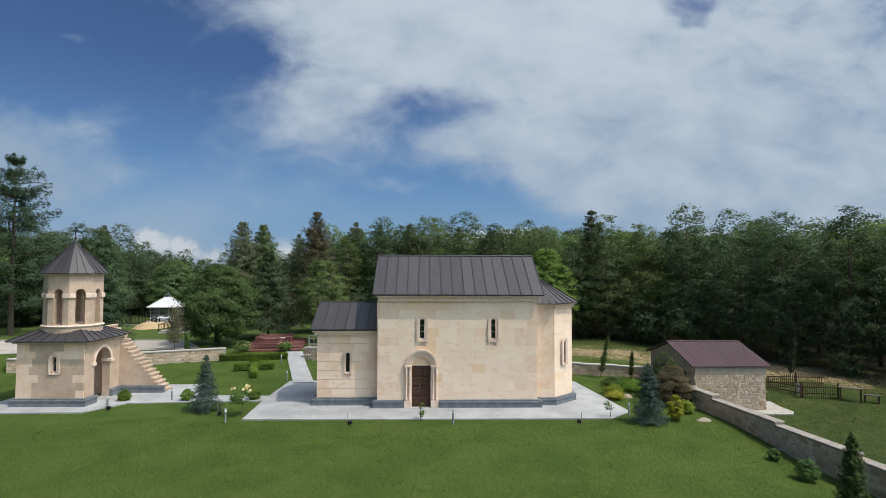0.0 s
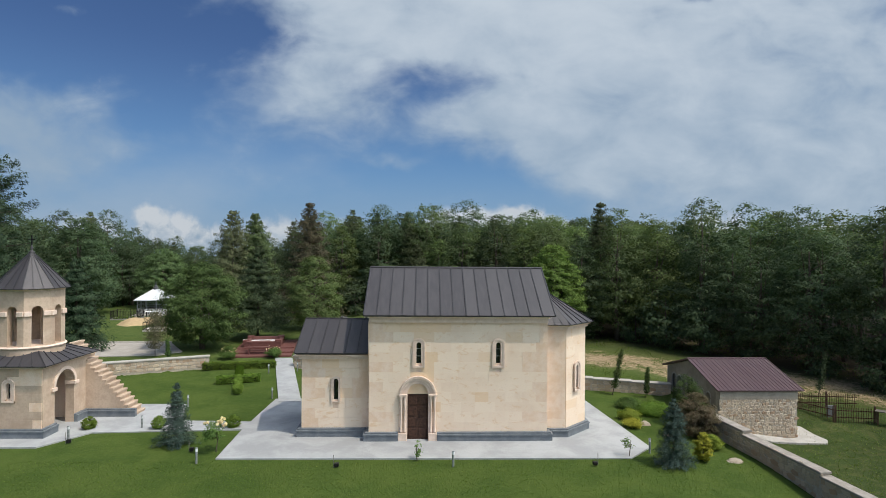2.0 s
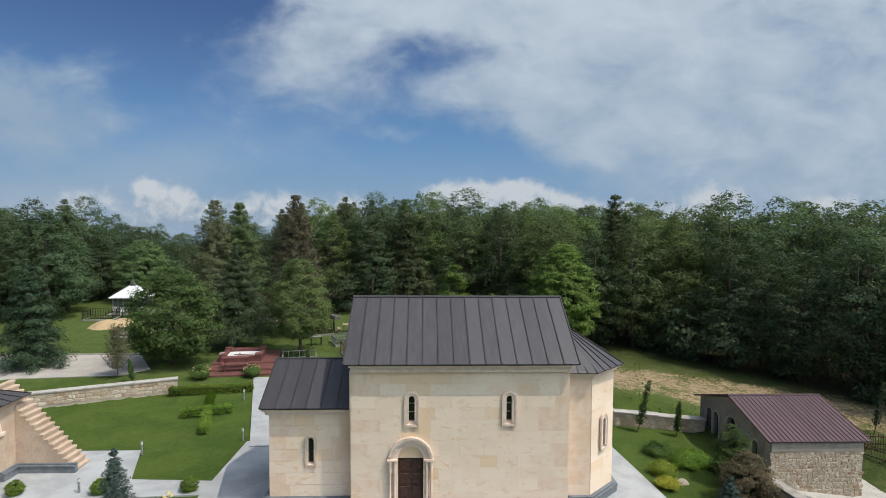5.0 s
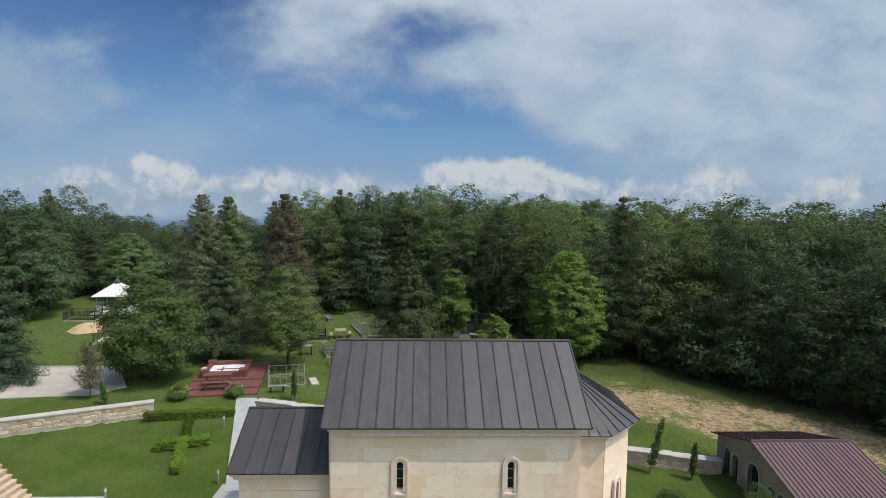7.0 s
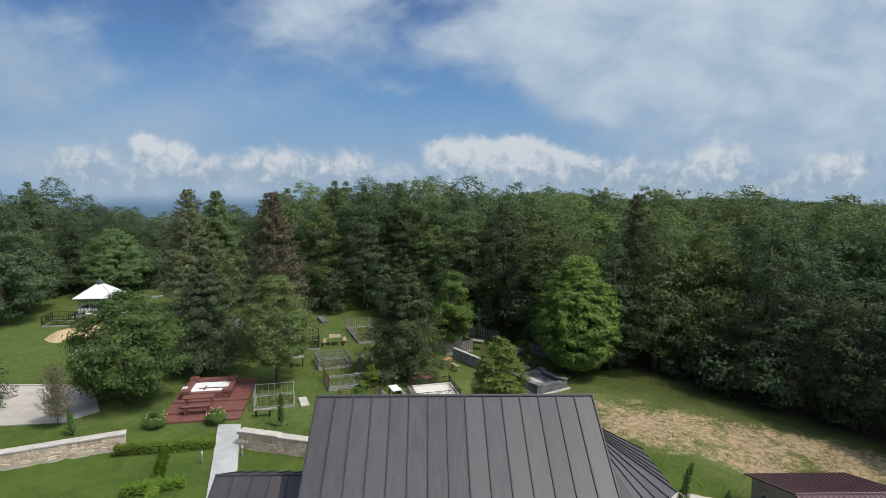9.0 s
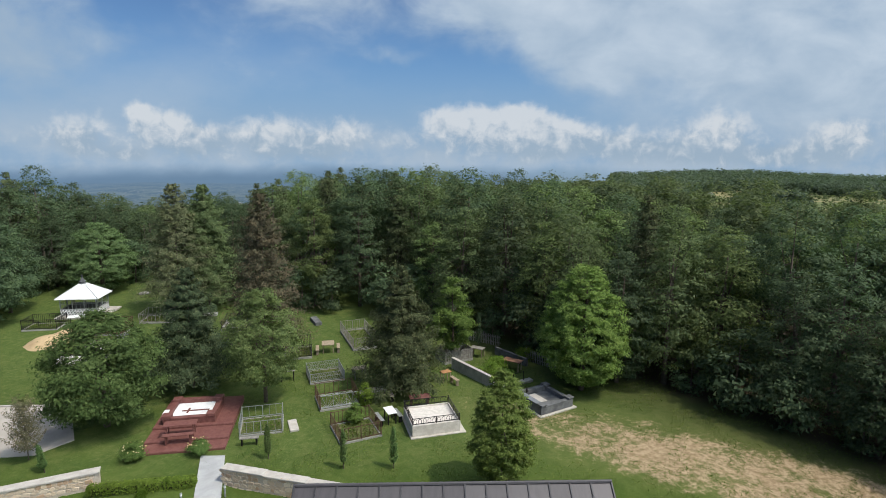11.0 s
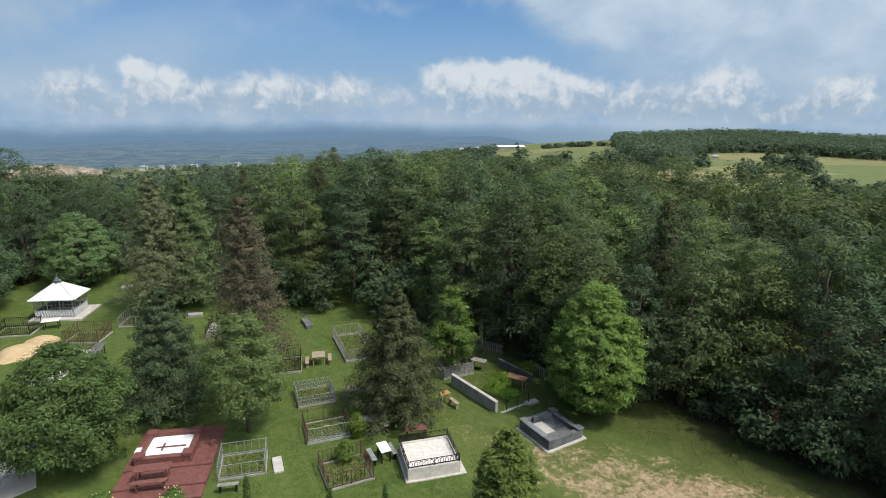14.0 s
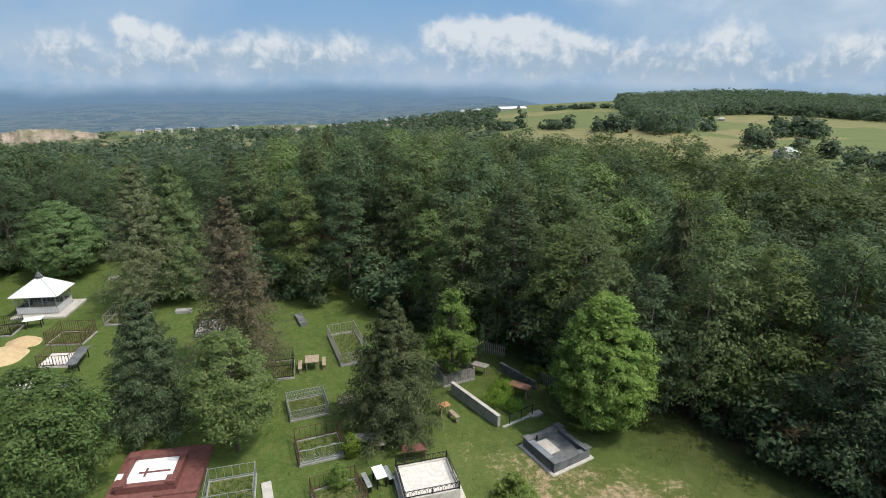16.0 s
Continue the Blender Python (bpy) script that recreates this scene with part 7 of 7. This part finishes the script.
# ---- the pavilion ----
def build_pavilion():
    p = thing("pavilion", on_ground(-32.15, 66.2), "open garden pavilion with white hipped roof and lattice parapet", "pavilion", rz=5)
    w, d = 1.95, 1.75
    part("floor", box(-w - 0.4, w + 1.1, -d - 1.0, d + 1.0, -0.3, 0.18, bevel=0.02), M_COPING, p, "pale concrete floor slab", local=True)
    for i, x in enumerate((-w, -w / 3, w / 3, w)):
        for y in (-d, d):
            part("post", box(x - 0.05, x + 0.05, y - 0.05, y + 0.05, 0.2, 2.1), M_GALV, p, local=True)
    for y in (0,):
        for x in (-w, w):
            part("post", box(x - 0.05, x + 0.05, y - 0.05, y + 0.05, 0.2, 2.1), M_GALV, p, local=True)
    for a, b in (((-w, -d), (w, -d)), ((w, -d), (w, d)), ((w, d), (-w, d)), ((-w, d), (-w, -d))):
        L = math.dist(a, b)
        m = frame_at((*a, 0), (b[0] - a[0], b[1] - a[1]))
        par = part("parapet", box(0.05, L - 0.05, -0.015, 0.015, 0.24, 0.86, m=m), M_DARKSTONE, p, "pale lattice parapet", local=True)
        n = int(L / 0.16)
        for i in range(n):
            x = L * (i + 0.5) / n
            for s in (-1, 1):
                part("lattice_bar", rod(m @ Vector((x - s * 0.12, -0.03 * (1 if s > 0 else 1.6), 0.26)), m @ Vector((x + s * 0.12, -0.03 * (1 if s > 0 else 1.6), 0.86)), 0.022, None, 4), M_WHITE, par)
        part("handrail", box(0, L, -0.05, 0.05, 0.86, 0.92, m=m), M_GALV, par)
        part("beam", box(0, L, -0.05, 0.05, 1.95, 2.1, m=m), M_GALV, p, local=True)
        part("glazing_rail", box(0, L, -0.02, 0.02, 1.42, 1.46, m=m), M_GALV, p, local=True)
        for i in range(1, 9):
            part("glazing_bar", box(L * i / 9 - 0.015, L * i / 9 + 0.015, -0.015, 0.015, 0.92, 1.95, m=m), M_GALV, p, local=True)
    e = 0.42
    cs = [(-w - e, -d - e), (w + e, -d - e), (w + e, d + e), (-w - e, d + e)]
    tp = [(-0.3, -0.3), (0.3, -0.3), (0.3, 0.3), (-0.3, 0.3)]
    for i in range(4):
        j = (i + 1) % 4
        bm = bmesh.new()
        lo = [bm.verts.new((*cs[i], 1.98)), bm.verts.new((*cs[j], 1.98)), bm.verts.new((*tp[j], 3.3)), bm.verts.new((*tp[i], 3.3))]
        hi = [bm.verts.new((*cs[i], 2.05)), bm.verts.new((*cs[j], 2.05)), bm.verts.new((*tp[j], 3.37)), bm.verts.new((*tp[i], 3.37))]
        bm.faces.new(lo[::-1]), bm.faces.new(hi)
        for k in range(4):
            bm.faces.new((lo[k], lo[(k + 1) % 4], hi[(k + 1) % 4], hi[k]))
        part("roof", bm, M_WHITE, p, "white sheet-metal hipped roof", local=True)
        part("hip", rod((*cs[i], 2.06), (*tp[i], 3.38), 0.035, None, 6), M_GALV, p, local=True)
    part("lantern", lathe([(0.42, 0), (0.42, 0.1), (0.34, 0.12), (0.34, 0.25), (0.40, 0.27), (0.24, 0.40), (0.24, 0.48), (0.10, 0.6), (0.05, 0.75), (0.07, 0.82), (0.02, 1.0)], 8, (0, 0, 3.3)), M_DARKSTONE, p, "grey tiered metal lantern", local=True)
    p.scale = (0.79, 0.68, 0.88)


build_pavilion()


def heap(name, x, y, rx, ry, h, mat, label, seed):
    bm = bmesh.new()
    rings, n = 9, 26
    prev = None
    for i in range(rings):
        f = i / (rings - 1)
        cur = []
        for j in range(n):
            a = 2 * math.pi * j / n
            r = (1 - f) * (1 + 0.16 * noise.noise((math.cos(a) * 1.6 + seed, math.sin(a) * 1.6, f * 2)))
            cur.append(bm.verts.new((rx * r * math.cos(a), ry * r * math.sin(a), -0.1 + h * math.sin(f * math.pi / 2) ** 1.2 + 0.05 * noise.noise((j * 0.7, i * 0.9, seed)))))
        if prev:
            for j in range(n):
                bm.faces.new((prev[j], prev[(j + 1) % n], cur[(j + 1) % n], cur[j]))
        prev = cur
    bm.faces.new(prev)
    ob = part(name, bm, mat, None, "", True)
    ob.location = on_ground(x, y)
    return tagged(ob, label, name.replace("_", " "))


stone_slab("stone_slab", -30.6, 73.0, 1.1, 0.7, 20, "grey stone slab under the trees", M_CONC, 0.2)
stone_slab("stone_slab", -20.9, 65.1, 1.3, 0.6, 8, "grey stone grave slab under the trees", M_CONC, 0.25)
heap("sand_mound", -30.3, 57.9, 1.9, 1.9, 0.75, M_SAND, "heap of yellow building sand on the grass", 1)
heap("sand_mound", -30.1, 60.2, 1.5, 1.3, 0.5, M_SAND, "smaller heap of yellow sand beside the first", 2)
heap("sand_mound", 4.5, 41.3, 0.75, 0.6, 0.28, M_SAND, "small heap of pale sand beside the young tree", 3)
heap("boulder", 11.55, 22.3, 0.48, 0.34, 0.22, M_ROCK, "low rounded pale boulder by the wall", 4)
heap("boulder", 9.75, 27.0, 0.42, 0.3, 0.28, M_ROCK, "low rounded pale boulder among shrubs", 5)
heap("boulder", 10.2, 25.4, 0.35, 0.28, 0.2, M_ROCK, "low rounded pale boulder among shrubs", 6)
heap("boulder", 5.5, 41.5, 0.3, 0.25, 0.16, M_COPING, "flat pale stone on the grass", 7)
heap("boulder", -9.75, 22.4, 0.3, 0.2, 0.08, M_ROCK, "flat pale stone at the paving's corner", 8)


# ---- small lamps ----
def bollard(x, y, h=0.62):
    b = thing("bollard_lamp", on_ground(x, y), "slim grey bollard lamp with a white head", "lamp", "bollard lamps")
    part("post", rod((0, 0, -0.05), (0, 0, h - 0.14), 0.045, None, 10), M_GALV, b, local=True)
    part("head", rod((0, 0, h - 0.14), (0, 0, h - 0.03), 0.05, None, 10), M_WHITE, b, local=True)
    part("cap", rod((0, 0, h - 0.03), (0, 0, h), 0.055, 0.05, 10), M_GALV, b, local=True)


def spotlight(x, y, rz=0):
    b = thing("garden_spotlight", on_ground(x, y), "black garden spotlight on a thin stake in the grass", "lamp", "garden spotlights", rz=rz)
    part("stake", rod((0, 0, -0.1), (0, 0, 0.5), 0.012, None, 6), M_GREYWOOD, b, local=True)
    part("housing", box(0.03, 0.2, -0.07, 0.07, 0.05, 0.2, bevel=0.02), M_IRON, b, local=True)
    part("bracket", rod((0.0, 0, 0.1), (0.06, 0, 0.16), 0.015, None, 6), M_IRON, b, local=True)


for x, y in ((-16.4, 25.1), (-14.0, 26.6), (-13.4, 30.2), (-9.8, 22.35), (0.2, 21.9), (8.45, 23.2), (-11.2, 37.5), (-9.45, 38.1), (-9.4, 31.7)):
    bollard(x, y)
for x, y, r in ((-4.4, 21.85, 0), (5.85, 21.85, 180), (-16.2, 24.6, 20), (-10.6, 23.6, 0)):
    spotlight(x, y, r)


# ---- far houses, quarry and the valley ----
def house_parts(w, d, h, wall, roof):
    t = thing("far_house", (0, 0, 0), "pale two-storey village house with a light metal roof", "house", "village houses")
    part("wall", box(-w / 2, w / 2, -d / 2, d / 2, -1.5, h), wall, t, local=True)
    bm = bmesh.new()
    e = 0.8
    v = [bm.verts.new(p) for p in ((-w / 2 - e, -d / 2 - e, h), (w / 2 + e, -d / 2 - e, h), (w / 2 + e, d / 2 + e, h), (-w / 2 - e, d / 2 + e, h), (-w / 6, 0, h + 2.3), (w / 6, 0, h + 2.3))]
    for f in ((0, 1, 5, 4), (1, 2, 5), (2, 3, 4, 5), (3, 0, 4), (3, 2, 1, 0)):
        bm.faces.new([v[i] for i in f])
    part("roof", bm, roof, t, local=True)
    for z in ((1.0, 3.8) if h > 4 else (1.0,)):
        for i in range(3):
            x = (i - 1) * w * 0.3
            win = part("window", box(x - 0.55, x + 0.55, -d / 2 - 0.05, -d / 2 + 0.1, z, z + 1.4), M_WHITE, t, local=True)
            part("pane", box(x - 0.45, x + 0.45, -d / 2 - 0.07, -d / 2 + 0.1, z + 0.1, z + 1.3), M_GLASSY, win)
    return t


def build_village():
    rng = random.Random(77)
    M_PINK = plain("faded red roof", (0.24, 0.175, 0.15), (0.30, 0.23, 0.20), 1.0)
    kinds = [house_parts(10, 8, 5.6, M_PLASTER, M_GALV), house_parts(8, 7, 3.0, M_PLASTER, M_GALV), house_parts(8, 7, 4.4, M_PLASTER, M_PINK)]
    spots = []
    for px, d, k in ((30.6, 237, 1), (26.7, 470, 1)):
        spots.append((px, d, k))
    for i in range(30):
        spots.append((rng.uniform(-12, 5.5), rng.uniform(520, 860), rng.choice((1, 1, 2, 2, 0))))
    for i in range(12):
        spots.append((rng.uniform(-26, -10), rng.uniform(900, 1280), rng.choice((0, 1, 1))))
    used = set()
    for az, d, k in spots:
        x, y = d * math.sin(radians(az)), d * math.cos(radians(az))
        m = pose(x, y, ground_z(x, y), 0, 0, rng.uniform(-30, 30)) @ Matrix.Scale(0.72 if az > 20 else 1.0, 4)
        if k in used:
            copy_thing(kinds[k], m)
        else:
            kinds[k].matrix_basis = m
            used.add(k)
    hall = thing("far_hall", (0, 0, 0), "large white-roofed hall on the far ridge", "building")
    x, y = 900 * math.sin(radians(8.5)), 900 * math.cos(radians(8.5))
    hall.matrix_basis = pose(x, y, ground_z(x, y) - 1.0, 0, 0, 12) @ Matrix.Diagonal((1.35, 1.2, 0.7, 1))
    part("wall", box(-15, 15, -8, 8, -3, 6), M_PLASTER, hall, local=True)
    part("roof", prism([(-9, 6), (9, 6), (0, 9)], -16, 16, m=Matrix(((0, 0, 1, 0), (1, 0, 0, 0), (0, 1, 0, 0), (0, 0, 0, 1)))), M_WHITE, hall, local=True)


build_village()


def build_quarry():
    bm = bmesh.new()
    rows, cols = 7, 40
    grid = []
    for r in range(rows):
        line = []
        for c in range(cols):
            u = c / (cols - 1)
            az = radians(-36.6 + 9.0 * u)
            d = 820 + 28 * r / rows * 1.0 + 14 * noise.noise((c * 0.35, r * 0.2, 5.0))
            x, y = d * math.sin(az), d * math.cos(az)
            h = (27 - 14 * u) * math.sin(math.pi * min(1, u * 1.02)) ** 0.5 * (0.85 + 0.25 * abs(noise.noise((c * 0.6, 1.0, 2.0))))
            line.append(bm.verts.new((x, y, ground_z(x, y) - 3 + h * (r / (rows - 1)) ** 0.7)))
        grid.append(line)
    for a, b in zip(grid, grid[1:]):
        for c in range(cols - 1):
            bm.faces.new((a[c], a[c + 1], b[c + 1], b[c]))
    M = plain("quarry earth", (0.285, 0.225, 0.17), (0.13, 0.12, 0.07), 0.06, 0.95, 0, 0.3, 0.4)
    tagged(part("quarry_face", bm, M), "bare pinkish quarry face on the distant slope", "cliff", kind="structure")


build_quarry()


def backdrop_build(k):
    p = place(k)
    xyz = k.n("ShaderNodeSeparateXYZ", Vector=p)
    x, y, z = xyz.outputs
    d = k.math("SQRT", k.math("ADD", k.math("MULTIPLY", x, x), k.math("MULTIPLY", y, y)))
    u = k.math("DIVIDE", x, d)
    v = k.math("LOGARITHM", d, 2.718)
    q = k.n("ShaderNodeCombineXYZ", X=k.math("MULTIPLY", u, 30.0), Y=k.math("MULTIPLY", v, 16.0), Z=0.0).outputs[0]
    n1, n2, n3 = k.noise(q, 0.9, 6.0, 0.62), k.noise(q, 3.2, 5.0, 0.65), k.noise(q, 9.0, 4.0, 0.6)
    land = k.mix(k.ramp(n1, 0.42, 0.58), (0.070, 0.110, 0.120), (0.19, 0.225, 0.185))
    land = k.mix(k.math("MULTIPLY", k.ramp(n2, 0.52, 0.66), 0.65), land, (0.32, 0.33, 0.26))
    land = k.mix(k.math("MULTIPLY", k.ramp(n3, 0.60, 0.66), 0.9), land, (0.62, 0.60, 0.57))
    # distance haze mixed into the self-lit colour, thicker with range
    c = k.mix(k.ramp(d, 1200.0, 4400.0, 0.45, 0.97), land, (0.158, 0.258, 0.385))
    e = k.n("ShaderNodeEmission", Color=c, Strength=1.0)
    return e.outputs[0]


def build_backdrop():
    bm = bmesh.new()
    rows, cols = 40, 90
    grid = []
    for r in range(rows):
        f = r / (rows - 1)
        d = 1250 + 3150 * f
        line = []
        for c in range(cols):
            az = radians(-52 + 104 * c / (cols - 1))
            x, y = d * math.sin(az), d * math.cos(az)
            z = ground_z(x, y) + 40 * smooth(0.0, 0.06, f) - 30 + 105 * smooth(0.0, 1.0, f) * (1 - 0.9 * smooth(6, 16, math.degrees(az))) * (0.85 + 0.4 * noise.noise((x * 0.0012, y * 0.0012, 9.0)))
            line.append(bm.verts.new((x, y, z)))
        grid.append(line)
    for a, b in zip(grid, grid[1:]):
        for c in range(cols - 1):
            bm.faces.new((a[c], a[c + 1], b[c + 1], b[c]))
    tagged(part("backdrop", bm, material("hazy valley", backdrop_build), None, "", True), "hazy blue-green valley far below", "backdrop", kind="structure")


build_backdrop()
